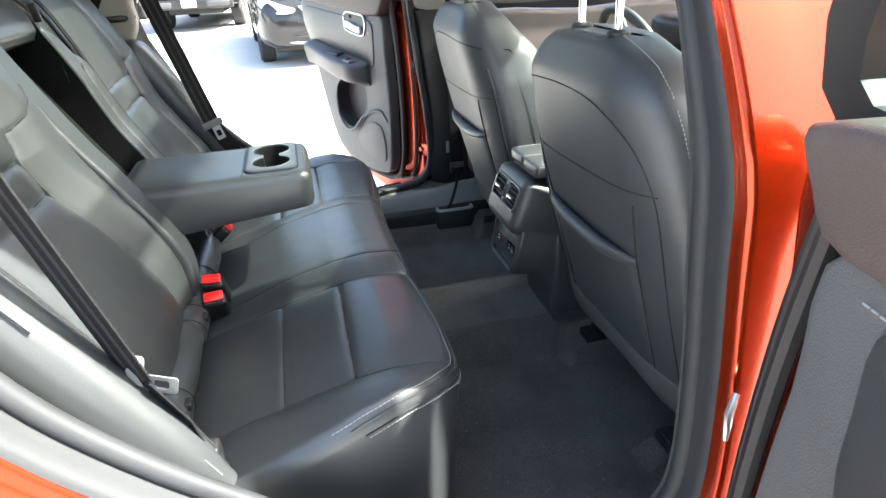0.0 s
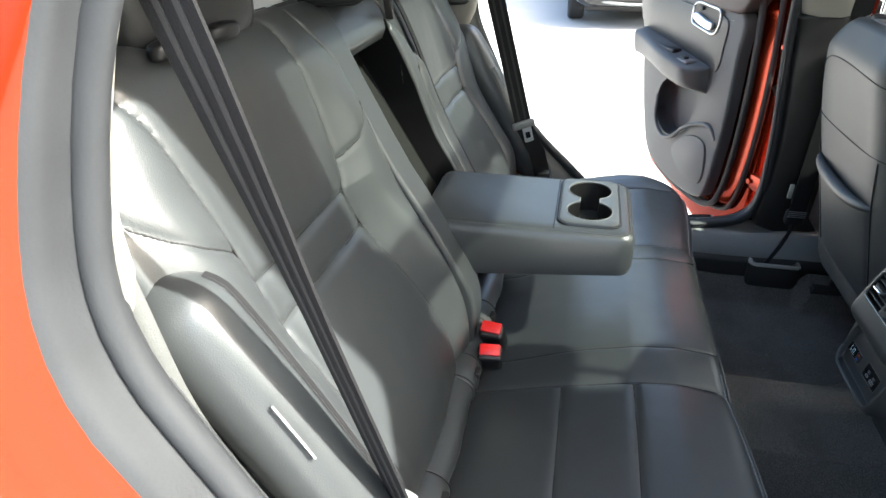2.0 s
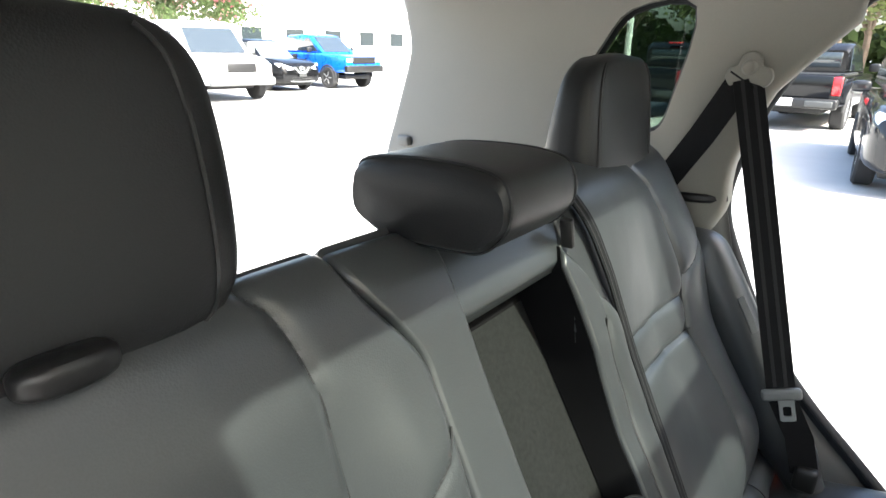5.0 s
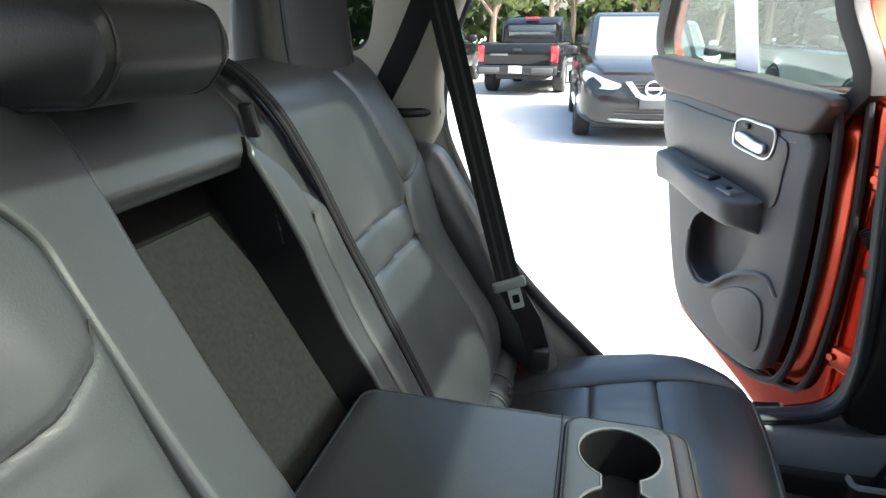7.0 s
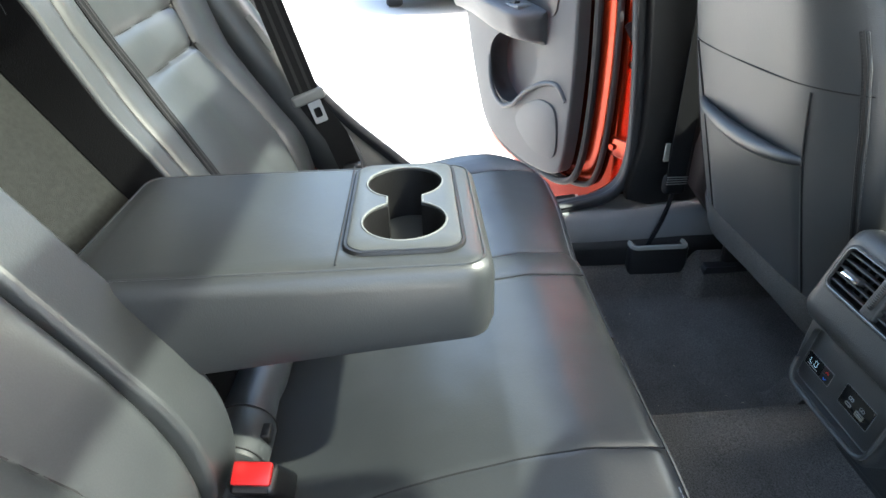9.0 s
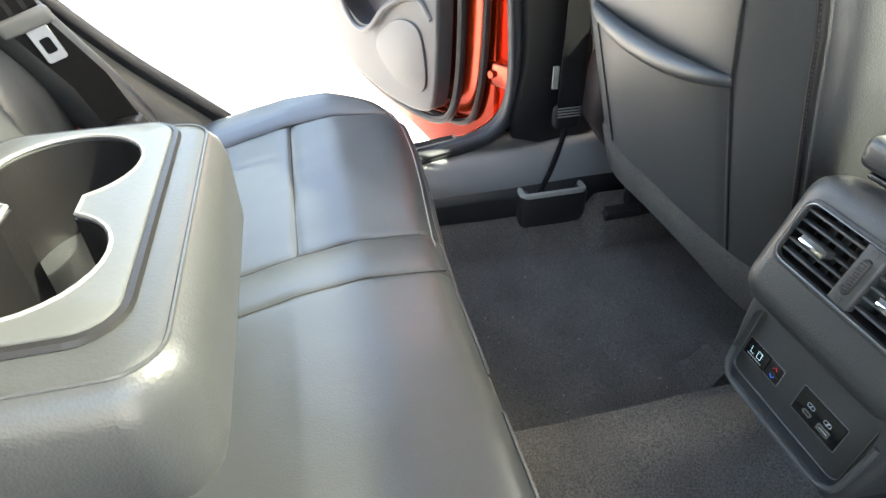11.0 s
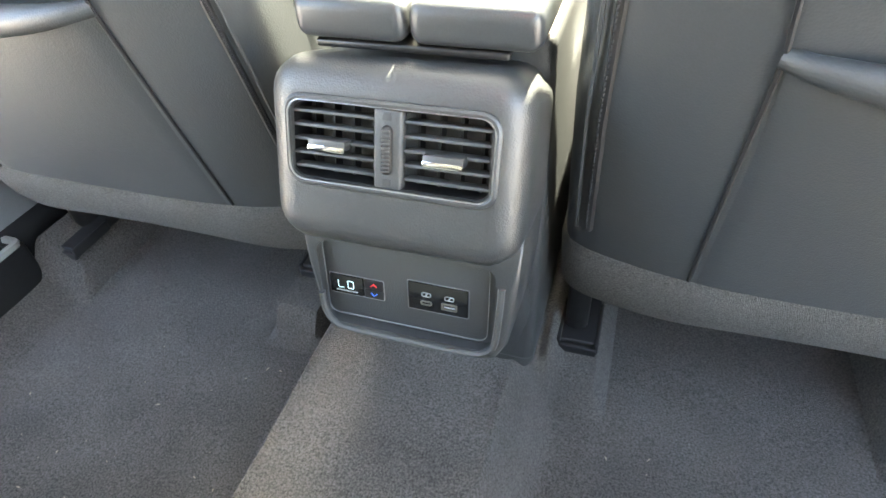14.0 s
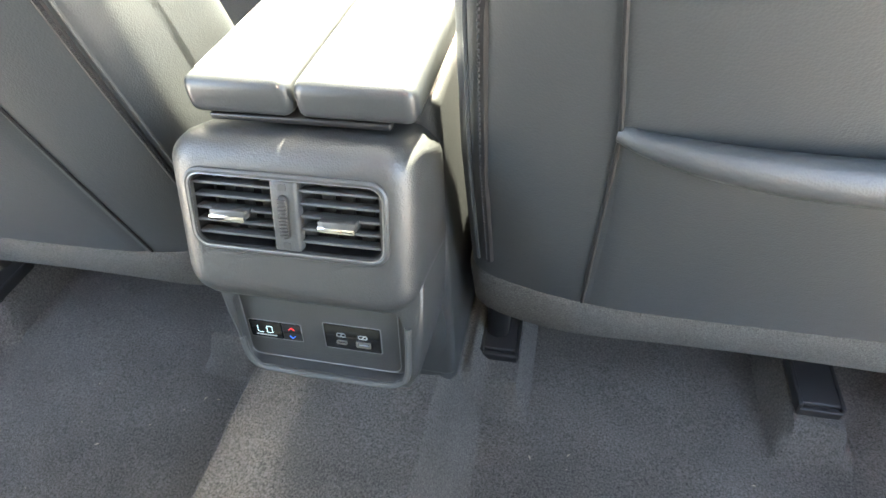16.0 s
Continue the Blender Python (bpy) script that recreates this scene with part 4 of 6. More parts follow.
# ---- front seats ----


def seat_rear(z):
    return 0.930 - 0.285 * (z - 0.64) + 0.012 * hermite(z, 1.05, 1.25)


SEAT_W = ((0.53, 0.282), (0.64, 0.284), (0.80, 0.284), (0.95, 0.280), (1.04, 0.269), (1.12, 0.247), (1.17, 0.222), (1.205, 0.190), (1.225, 0.150), (1.238, 0.10))


def seat_ring(z, grow=0.0, k=120):
    w = line_at(SEAT_W, z) + grow
    d = 0.20 if z < 1.1 else 0.20 - 0.10 * hermite(z, 1.1, 1.26)
    y0 = seat_rear(z) + (0.0 if z < 1.15 else 0.05 * hermite(z, 1.15, 1.26))
    ring = []
    for j in range(k):
        a = 2 * math.pi * j / k
        ca, sa = math.cos(a), math.sin(a)
        sq = 8.0 - 4.2 * hermite(z, 0.70, 1.10)
        r = (abs(ca) ** sq + abs(sa) ** sq) ** (-1 / sq)
        x = w * r * ca
        y = y0 + d / 2 + (d / 2 + grow) * r * sa
        if sa > 0:
            y += 0.05 * hermite(abs(x), 0.13, 0.24) * sa
        else:
            y += 0.018 * hermite(abs(x), 0.12, w) ** 2
            if z > 0.60:
                y += 0.0015 * noise.noise((x * 8, z * 8, 5.0))
        ring.append(Vector((x, y, z)))
    return ring


def seat_back_y(x, z):
    """Depth of the rear face at a place across."""
    w, sq = line_at(SEAT_W, z), 8.0 - 4.2 * hermite(z, 0.70, 1.10)
    d = 0.20 - 0.10 * hermite(z, 1.1, 1.26)
    y0 = seat_rear(z) + 0.05 * hermite(z, 1.15, 1.26)
    return y0 + d / 2 * (1 - max(1 - (abs(x) / w) ** sq, 0.0) ** (1 / sq)) + 0.018 * hermite(abs(x), 0.12, w) ** 2


def front_seat(cx, label, rails):
    s = thing("front_seat", label, "car seat", (cx, 1.15, FLOOR), group="front seats", in_place=True)
    T = Matrix.Translation((cx, 0, 0))
    zs = sorted(set([0.60 + 0.63 * i / 56 for i in range(57)] + [0.995, 1.0, 1.005, 1.01, 1.234, 1.238]))
    back = part("backrest", loft([seat_ring(z) for z in zs]), LEATHER_BACK, s, "dark leather seat back with a map pocket", m=T, sharp=60)
    # sewn seams of the rear cover: an arch on the door side, a level line towards the console, a cross seam
    g = 1 if cx > 0 else -1
    arch = [(0.236, 0.64 + 0.24 * i / 10) for i in range(10)]
    arch += [(0.236 * math.cos(a) ** (2 / 3), 0.88 + 0.273 * math.sin(a) ** (2 / 3)) for a in [math.pi / 2 * i / 24 for i in range(24)]]
    arch += [(-0.268 * i / 12, 1.153 - 0.030 * (i / 12) ** 2) for i in range(13)]
    cross_seam = [(-0.262 + 0.495 * i / 20, 1.000 + (0.016 if cx > 0 else -0.008) * i / 20 - 0.006 * math.sin(math.pi * i / 20)) for i in range(21)]
    for pts in (arch, cross_seam):
        part("seam", tube([(g * x, seat_back_y(x, z) - 0.0002, z) for x, z in pts], 0.0015, 5), SEAM, back, "dark sewn seam", m=T)
    # map pocket: a skin that stands proud, with a rolled lip
    rows = []
    for i in range(25):
        z = 0.628 + (0.872 - 0.628) * i / 24
        half = 0.174
        row = []
        for j in range(31):
            x = -half + 2 * half * j / 30
            u = abs(x) / half
            bulge = 0.012 * (1 - u ** 4) * (0.4 + 0.6 * hermite(z, 0.64, 0.86)) - 0.004 * hermite(u, 0.93, 1)
            sag = -0.014 * (1 - u ** 2) * (i / 24) ** 4
            row.append(Vector((x, seat_rear(z) + 0.018 * hermite(abs(x), 0.12, 0.284) ** 2 - 0.001 - bulge, z + sag)))
        rows.append(row)
    pocket = part("map_pocket", loft(rows, cap=False, closed=False), LEATHER_BACK, back, "leather map pocket", m=T, sharp=60)
    lip = [p + Vector((0, -0.001, 0.004)) for p in rows[-1]]
    part("pocket_lip", tube(lip, [0.004 + 0.011 * math.sin(math.pi * min(max(j / 30, 0.03), 0.97)) ** 0.5 for j in range(31)], 10), LEATHER_BACK, pocket, "rolled leather edge", m=T)
    for sx in (-1, 1):
        edge_line_ = [(abs(r[0].x) + 0.001, r[0].z) for r in rows] + [(0.175 + 0.014 * i / 8, 0.876 + 0.112 * i / 8) for i in range(9)]
        part("pocket_seam", tube([(sx * x, seat_back_y(x, z) - 0.0008, z) for x, z in edge_line_], 0.0019, 6), SEAM, pocket, "dark sewn seam", m=T)
    # zips at both back edges
    for sx in (-1, 1):
        line = []
        for i in range(40):
            z = 0.66 + 0.42 * i / 39
            w = line_at(SEAT_W, z)
            zx = w - 0.022
            line.append(Vector((sx * zx, seat_back_y(zx, z) - 0.0005, z)))
        if sx * cx < 0:
            z_ = part("zip", tube(line, 0.0035, 6), RUBBER_BLACK, back, "black zip", m=T)
            for k in (-0.010, 0.010):
                part("seam", tube([p + Vector((sx * k, 0.003 * (k > 0) - 0.001, 0)) for p in line], 0.0016, 5), LEATHER_BACK, z_, m=T)
            part("zip_teeth", stitches([p + Vector((sx * 0.002, -0.003, 0)) for p in line], 0.005, 0.0026, 0.0009), RUBBER, z_, m=T)
        top = []
        for i in range(30):
            z = 0.90 + 0.34 * i / 29
            w = line_at(SEAT_W, z)
            top.append(Vector((sx * (w - 0.002), seat_rear(z) + 0.075, z)))
        part("stitching", stitches([p for p in top if p.z > 1.0], 0.007, 0.0045, 0.0009), THREAD if sx * cx > 0 else DARK_THREAD, back, "stitching", m=T)
        part("side_cover", rbox((sx * (0.264 if sx * cx < 0 else 0.276), 1.285, 0.57), (0.026, 0.48, 0.36), 0.012), PLASTIC_DARK, s, "black seat side cover", m=T)
    # felt skirt along the bottom
    ring0 = [seat_ring(z, g) for z, g in ((0.532, -0.014), (0.532, 0.0), (0.548, 0.004), (0.616, 0.0035), (0.626, 0.0))]
    for k, r_ in enumerate(ring0):
        for p in r_:
            p.z += 0.012 * (1 - (p.x / 0.27) ** 2) if k < 3 else 0.0
    part("felt_skirt", loft(ring0, cap=False), DARK_FELT, s, "grey felt lower skirt", m=T)
    part("seat_cushion", pillow(0.53, 0.56, 0.20, (0, 1.28, 0.62), sq=4), LEATHER_BACK, s, m=T)
    part("seat_frame", rbox((0, 1.32, 0.49), (0.44, 0.34, 0.08), 0.02), PLASTIC_DARK, s, m=T)
    for rx, rise, ry in rails:
        z = FLOOR + rise
        rail = part("rail", rbox((rx, ry + 0.255, z + 0.010), (0.048, 0.50, 0.018), 0.003), RUBBER_BLACK, s, "black seat rail")
        for k in (-0.025, 0.025):
            part("rail_lip", rbox((rx + k, ry + 0.04, z + 0.011), (0.006, 0.080, 0.018), 0.002), RUBBER_BLACK, rail)
        part("rail_stop", rbox((rx, ry + 0.002, z + 0.006), (0.052, 0.008, 0.014), 0.002), RUBBER_BLACK, rail, "black rail stop")
        part("rail_riser", rbox((rx, 1.30, z + 0.075), (0.03, 0.36, 0.12), 0.004), PLASTIC_DARK, s)
    for sx in (-0.065, 0.065):
        part("headrest_post", tube([(sx, seat_rear(1.2) + 0.075, 1.18), (sx, seat_rear(1.2) + 0.070, 1.36)], 0.0065, 12), CHROME, s, "chromed post", m=T)
        part("post_guide", lathe([(0.0, 0), (0.020, 0), (0.019, 0.010), (0.012, 0.014), (0.0, 0.0145)], 18), PLASTIC_DARK, s, m=Matrix.Translation((cx + sx, seat_rear(1.2) + 0.074, 1.232)))
    part("headrest_pad", pillow(0.27, 0.11, 0.19, (0, seat_rear(1.2) + 0.06, 1.455), lean=-0.15, taper=0.08, sq=3.4), LEATHER_BACK, s, m=T)
    return s


passenger_seat = front_seat(0.418, "dark leather front passenger seat seen from behind", RAILS[2:])
front_seat(-0.425, "dark leather driver seat seen from behind", RAILS[:2])

# the passenger seat's inner bolster stands closer to the console
for ob in passenger_seat.children_recursive:
    if not ob.name.startswith("rail"):
        for v in ob.data.vertices:
            v.co.x -= 0.014 * (1 - hermite(v.co.x, 0.12, 0.22))

# ---- centre console ----
console = thing("centre_console", "dark grained plastic centre console with rear air vents", "console", (0, 1.0, FLOOR + 0.1))
TAN = Vector((0, 0.334, 0.942)).normalized()
NRM = Vector((0, -0.942, 0.334)).normalized()


def on_face(y, z, tangent=TAN, normal=NRM):
    m = Matrix.Identity(4)
    m.col[0] = (1, 0, 0, 0)
    m.col[1] = (*tangent, 0)
    m.col[2] = (*normal, 0)
    m.col[3] = (0, y, z, 1)
    return m


VENT = on_face(0.841, 0.796)
outer = rrect(0.208, 0.150, 0.030, 6, (0.0, -0.013))
vent_hole = rrect(0.160, 0.060, 0.012, 6)
steps = [(inset(outer, i), w) for i, w in ((0.004, -0.30), (0.0, -0.05), (0.0, -0.022), (0.003, -0.010), (0.009, -0.003), (0.018, 0.0015), (0.026, 0.002))]
upper = part("upper_housing", block_with_hole(steps, vent_hole, 0.030), PLASTIC, console, "grained plastic housing", m=VENT, sharp=50)
part("vent_well", block_with_hole([(rrect(0.168, 0.068, 0.014, 6), -0.032), (rrect(0.168, 0.068, 0.014, 6), 0.0012)], rrect(0.158, 0.058, 0.012, 6), 0.030), PLASTIC_DARK, upper, "black vent well", m=VENT)
frame_ = part("vent_frame", tube([Vector((u, v, 0.003)) for u, v in rrect(0.165, 0.065, 0.013, 6)], 0.0030, 8, True), PLASTIC, upper, "dark vent frame", m=VENT)
part("bright_line", tube([Vector((u, v, 0.0048)) for u, v in rrect(0.1615, 0.0615, 0.012, 6)], 0.0009, 6, True), DARK_SATIN, frame_, "thin satin line", m=VENT)
bar = part("vent_divider", rbox((0.0, 0, -0.002), (0.0225, 0.061, 0.012), 0.003), MID_PLASTIC, upper, "grey divider with thumbwheel", m=VENT)
part("thumbwheel", rbox((0.0, 0.0, 0.003), (0.0085, 0.037, 0.010), 0.004, 4), PLASTIC_DARK, bar, "ribbed thumbwheel", m=VENT)
for i in range(11):
    part("rib", rbox((0.0, -0.015 + 0.003 * i, 0.0078), (0.007, 0.0012, 0.0016), 0.0), PLASTIC, bar, m=VENT)
for dv in (0.0245, -0.0245):
    part("vent_symbol", rbox((0.0, dv, 0.0042), (0.006, 0.005, 0.0006), 0.0), DIM_MARK, bar, m=VENT)
for sx in (-1, 1):
    for k in range(5):
        part("slat", rbox((sx * 0.0455, -0.0215 + 0.0107 * k, -0.006), (0.068, 0.0026, 0.012), 0.001, 2), MID_PLASTIC, upper, "grey vent slat", m=VENT @ Matrix.Translation((0, 0, 0)))
    for k in range(4):
        part("rear_vane", rbox((sx * (0.0185 + 0.0165 * k), 0.0, -0.020), (0.0018, 0.056, 0.012), 0.0), PLASTIC_DARK, upper, m=VENT)
    knob = part("vent_knob", rbox((sx * 0.0455 - 0.001, -0.0005 if sx < 0 else -0.002, 0.003), (0.031, 0.008, 0.014), 0.002, 2), PLASTIC, upper, "vent knob", m=VENT)
    part("knob_tip", rbox((sx * 0.0455 - 0.001, -0.003 if sx < 0 else -0.0045, 0.0095), (0.030, 0.0045, 0.004), 0.001, 2), CHROME, knob, "bright chrome tip", m=VENT)

# lower panel, set back, with its lip
LOW = on_face(0.848, 0.640, Vector((0, 0.17, 0.985)).normalized(), Vector((0, -0.985, 0.17)).normalized())
low_outer = [(-0.100, 0.078), (-0.098, 0.02), (-0.090, -0.035), (-0.082, -0.052), (-0.06, -0.058), (0.06, -0.058), (0.084, -0.054), (0.094, -0.035), (0.100, 0.02), (0.102, 0.078)]
low_inner = rrect(0.166, 0.092, 0.012, 5, (-0.002, 0.001))
low_inner = [(u * (1 + 0.10 * (v + 0.045)), v) for u, v in low_inner]
lower = part("lower_housing", block_with_hole([(low_outer, -0.36), (low_outer, 0.006), (inset(low_outer, 0.003), 0.012), (inset(low_outer, 0.007), 0.0135)], low_inner, 0.012), PLASTIC, console, "grained plastic lower housing", m=LOW, sharp=45)
part("switch_panel", prism(inset(low_inner, 0.001), 0.0005, 0.0025, 0.0008), PLASTIC, lower, "smooth dark switch panel", m=LOW)
lip = [Vector((u, v, 0.0135)) for u, v in ((-0.086, -0.012), (-0.084, -0.034), (-0.075, -0.047), (-0.058, -0.0505), (0.0, -0.0515), (0.058, -0.0505), (0.074, -0.046), (0.083, -0.034), (0.086, 0.0), (0.087, 0.03))]
part("trim_lip", tube(smooth_line(lip, 5), 0.0034, 8), MID_PLASTIC, lower, "satin grey trim lip", m=LOW)
PANEL = LOW @ Matrix.Translation((-0.0035, -0.012, 0))
for box in (rrect(0.0555, 0.0225, 0.0012, 2, (-0.0505, 0.006)), rrect(0.0585, 0.0320, 0.0015, 2, (0.0305, 0.009)), rrect(0.160, 0.086, 0.010, 5, (-0.002, 0.013))):
    part("panel_edge", tube([Vector((u, v, 0.0030)) for u, v in box], 0.0006, 4, True), PLASTIC_GREY, lower, "thin pale edge line", m=PANEL)
disp = part("climate_display", prism(rrect(0.034, 0.0205, 0.001, 2, (-0.0605, 0.006)), 0.0022, 0.0042, 0.0004), DISPLAY, lower, "black climate display reading LO", m=PANEL)


def segments(ch, x, y, h, on):
    """Seven-segment bars of one character."""
    w = h * 0.70
    t = h * 0.09
    bars = {"a": (0, h / 2, w, t), "g": (0, 0, w, t), "d": (0, -h / 2, w, t), "f": (-w / 2, h / 4, t, h / 2), "b": (w / 2, h / 4, t, h / 2), "e": (-w / 2, -h / 4, t, h / 2), "c": (w / 2, -h / 4, t, h / 2)}
    v, f = [], []
    for k in {"L": "fed", "O": "abcdef"}[ch]:
        cx, cy, bw, bh = bars[k]
        i = len(v)
        for sx, sy in ((-1, -1), (1, -1), (1, 1), (-1, 1)):
            v.append((x + cx + sx * bw * 0.46, y + cy + sy * bh * 0.46, on))
        f.append((i, i + 1, i + 2, i + 3))
    return v, f


for ch, dx in (("L", -0.0660), ("O", -0.0562)):
    part("digit", segments(ch, dx, 0.0070, 0.0082, 0.0047), DIGIT, disp, "lit display letter", m=PANEL)
part("unit_bar", rbox((-0.0605, -0.0005, 0.0046), (0.022, 0.0012, 0.0004), 0), PALE_MARK, disp, m=PANEL)
for dv, mk, sgn in ((0.0112, RED_MARK, 1), (0.0005, BLUE_MARK, -1)):
    key = part("temperature_key", prism(rrect(0.0195, 0.0100, 0.001, 2, (-0.0325, dv)), 0.0022, 0.0040, 0.0006), PLASTIC_DARK, lower, "temperature key with an arrow", m=PANEL)
    arrow = tube([(-0.0355, dv - sgn * 0.0015, 0.0046), (-0.0325, dv + sgn * 0.0014, 0.0046), (-0.0295, dv - sgn * 0.0015, 0.0046)], 0.0007, 5)
    part("arrow", arrow, mk, key, m=PANEL)
usb = part("usb_panel", prism(rrect(0.0565, 0.0300, 0.001, 2, (0.0305, 0.009)), 0.0022, 0.0040, 0.0004), DISPLAY, lower, "dark panel with two charging ports", m=PANEL)
port_a = part("port", block_with_hole([(rrect(0.0150, 0.0072, 0.001, 3, (0.0415, 0.003)), 0.0025), (rrect(0.0150, 0.0072, 0.001, 3, (0.0415, 0.003)), 0.0052)], rrect(0.0122, 0.0046, 0.0005, 3, (0.0415, 0.003)), 0.0022), STEEL, usb, "wide metal charging port", m=PANEL)
part("contact", rbox((0.0415, 0.0026, 0.0042), (0.0105, 0.0018, 0.001), 0), PALE_MARK, port_a, m=PANEL)
part("port", block_with_hole([(rrect(0.0112, 0.0048, 0.0022, 4, (0.0195, 0.003)), 0.0025), (rrect(0.0112, 0.0048, 0.0022, 4, (0.0195, 0.003)), 0.0050)], rrect(0.0086, 0.0026, 0.0012, 4, (0.0195, 0.003)), 0.002), STEEL, usb, "small oval charging port", m=PANEL)
for dx in (0.0195, 0.0415):
    sym = part("charge_symbol", tube([Vector((u, v, 0.0044)) for u, v in rrect(0.0085, 0.0042, 0.0015, 3, (dx, 0.0125))], 0.0005, 4, True), PALE_MARK, usb, m=PANEL)
    part("bolt_mark", tube([(dx + 0.0022, 0.0145, 0.0045), (dx - 0.0004, 0.0124, 0.0045), (dx + 0.0006, 0.0124, 0.0045), (dx - 0.0020, 0.0103, 0.0045)], 0.0005, 4), PALE_MARK, sym, m=PANEL)
# base that narrows to the tunnel, flanks and lid
base_rings = []
for z, w, y0 in ((0.42, 0.098, 0.945), (0.50, 0.096, 0.935), (0.56, 0.093, 0.915), (0.595, 0.088, 0.890)):
    base_rings.append([Vector((u + 0.003, y0 + 0.17 + v, z)) for u, v in rrect(2 * w, 0.34, 0.025, 5)])
part("base", loft(base_rings), PLASTIC, console, "plastic base on the tunnel")
part("body", rbox((0.005, 1.22, 0.645), (0.198, 0.56, 0.405), 0.012), PLASTIC, console)
hinge = part("hinge_strip", rbox((0.004, 0.905, 0.852), (0.15, 0.035, 0.006), 0.002), PLASTIC_DARK, console)
for sx in (-1, 1):
    w = 0.096 if sx > 0 else 0.088
    cx = 0.005 + sx * (w / 2 + 0.0012)
    lid = part("armrest_lid", rbox((cx, 1.062, 0.872), (w, 0.36, 0.032), 0.010, 4), LEATHER, console, "half of the split leather armrest lid")
    part("stitching", stitches([Vector((cx + sx * (w / 2 - 0.008), 0.895 + 0.32 * i / 20, 0.8885)) for i in range(21)], 0.0065, 0.0045, 0.0007), THREAD, lid, "pale edge stitching")
    part("stitching", stitches([Vector((cx - w / 2 + 0.012 + (w - 0.024) * i / 20, 0.889, 0.8865)) for i in range(21)], 0.0065, 0.0045, 0.0007), THREAD, lid, "pale edge stitching")

# ---- rear doors ----


BEZEL = smooth_loop([(0.152, 1.158), (0.205, 1.166), (0.262, 1.171), (0.292, 1.155), (0.293, 1.108), (0.275, 1.094), (0.220, 1.084), (0.172, 1.078), (0.150, 1.092), (0.143, 1.125)], 4)


def rear_door(s, label):
    """s: +1 for the car's right, -1 for its left. Built in (along the door from its hinge, up, out of the trim)."""
    a = radians(27.3 if s < 0 else 8)
    hx = -0.995 if s < 0 else 1.037
    U, N = Vector((s * math.cos(a), -math.sin(a), 0)), Vector((-s * math.sin(a), -math.cos(a), 0))
    m = Matrix.Identity(4)
    m.col[0], m.col[1], m.col[2], m.col[3] = (*U, 0), (0, 0, 1, 0), (*N, 0), (hx, 0.714, 0, 1)
    d = thing("rear_door", label, "car door", (hx, 0.714, 0.5), group="rear doors")
    shell_loop = smooth_loop([(-0.075, 1.235), (-0.085, 1.0), (-0.09, 0.75), (-0.085, 0.45), (-0.04, 0.355), (0.077, 0.345), (0.22, 0.395), (0.40, 0.45), (0.515, 0.487), (0.535, 0.54), (0.505, 0.66), (0.575, 0.86), (0.65, 1.08), (0.72, 1.26), (0.60, 1.275), (0.3, 1.255)], 4)
    shell = part("door_shell", prism(shell_loop, -0.165, -0.074, 0.012, 3), PAINT, d, "orange-red metallic door shell", m=m)
    pocket_hole = smooth_loop([(0.428, 0.800), (0.408, 0.725), (0.350, 0.682), (0.285, 0.692), (0.222, 0.748), (0.190, 0.805), (0.186, 0.868), (0.250, 0.905), (0.350, 0.895), (0.412, 0.858)], 3)
    trim_loop = smooth_loop([(0.055, 1.165), (0.035, 1.02), (0.028, 0.80), (0.045, 0.58), (0.085, 0.515), (0.20, 0.505), (0.33, 0.525), (0.445, 0.575), (0.515, 0.72), (0.575, 0.92), (0.605, 1.03), (0.650, 1.20), (0.5, 1.205), (0.3, 1.185)], 4)
    trim = part("trim_panel", prism(trim_loop, -0.045, 0.0, 0.010, 3, holes=[pocket_hole]), DOORGREY, d, "grey moulded trim panel", m=m)
    part("pocket_well", block_with_hole([(inset(pocket_hole, -0.006), -0.07), (inset(pocket_hole, -0.006), -0.006)], pocket_hole, 0.060), DOORGREY, trim, "deep bottle pocket under the armrest", m=m)
    lip = smooth_line([(0.432, 0.81, -0.002), (0.412, 0.722, 0.006), (0.350, 0.673, 0.012), (0.285, 0.683, 0.014), (0.216, 0.742, 0.012), (0.150, 0.775, 0.006), (0.092, 0.782, 0.002), (0.053, 0.745, -0.002)], 5)
    part("pocket_rim", tube(lip, 0.0075, 8), DOORGREY, trim, m=m)
    part("speaker_cover", prism(smooth_loop([(0.265, 0.664), (0.21, 0.708), (0.148, 0.728), (0.092, 0.708), (0.074, 0.618), (0.093, 0.566), (0.190, 0.566), (0.268, 0.62)], 4), -0.002, 0.006, 0.003, 2), DOORGREY, trim, "perforated speaker cover", m=m)
    cap_loop = smooth_loop([(0.004, 1.244), (0.018, 1.195), (0.068, 1.158), (0.25, 1.170), (0.45, 1.192), (0.655, 1.215), (0.700, 1.26), (0.700, 1.315), (0.55, 1.305), (0.30, 1.282), (0.12, 1.262)], 3)
    part("upper_trim", prism(cap_loop, -0.06, 0.016, 0.014, 4), BROWN, d, "brown soft upper trim", m=m)
    part("trim_stitching", stitches([(m @ Vector((0.08 + 0.56 * i / 30, 1.135 + 0.05 * i / 30 - 0.022 * math.sin(math.pi * i / 30), 0.003))) for i in range(31)], 0.008, 0.006, 0.0009), THREAD, trim, "pale stitching")
    # armrest with switch
    rings = []
    for i in range(25):
        u = 0.150 + 0.42 * i / 24
        e = min(1.0, max(0.25, math.sqrt(1 - (1 - min(i / 4, 1)) ** 2)))
        top = 0.970 + 0.066 * i / 24
        out = (0.086 - 0.030 * hermite(i / 24, 0.35, 1.0)) * e
        bot = 0.892 + 0.050 * hermite(i / 24, 0.1, 1.0)
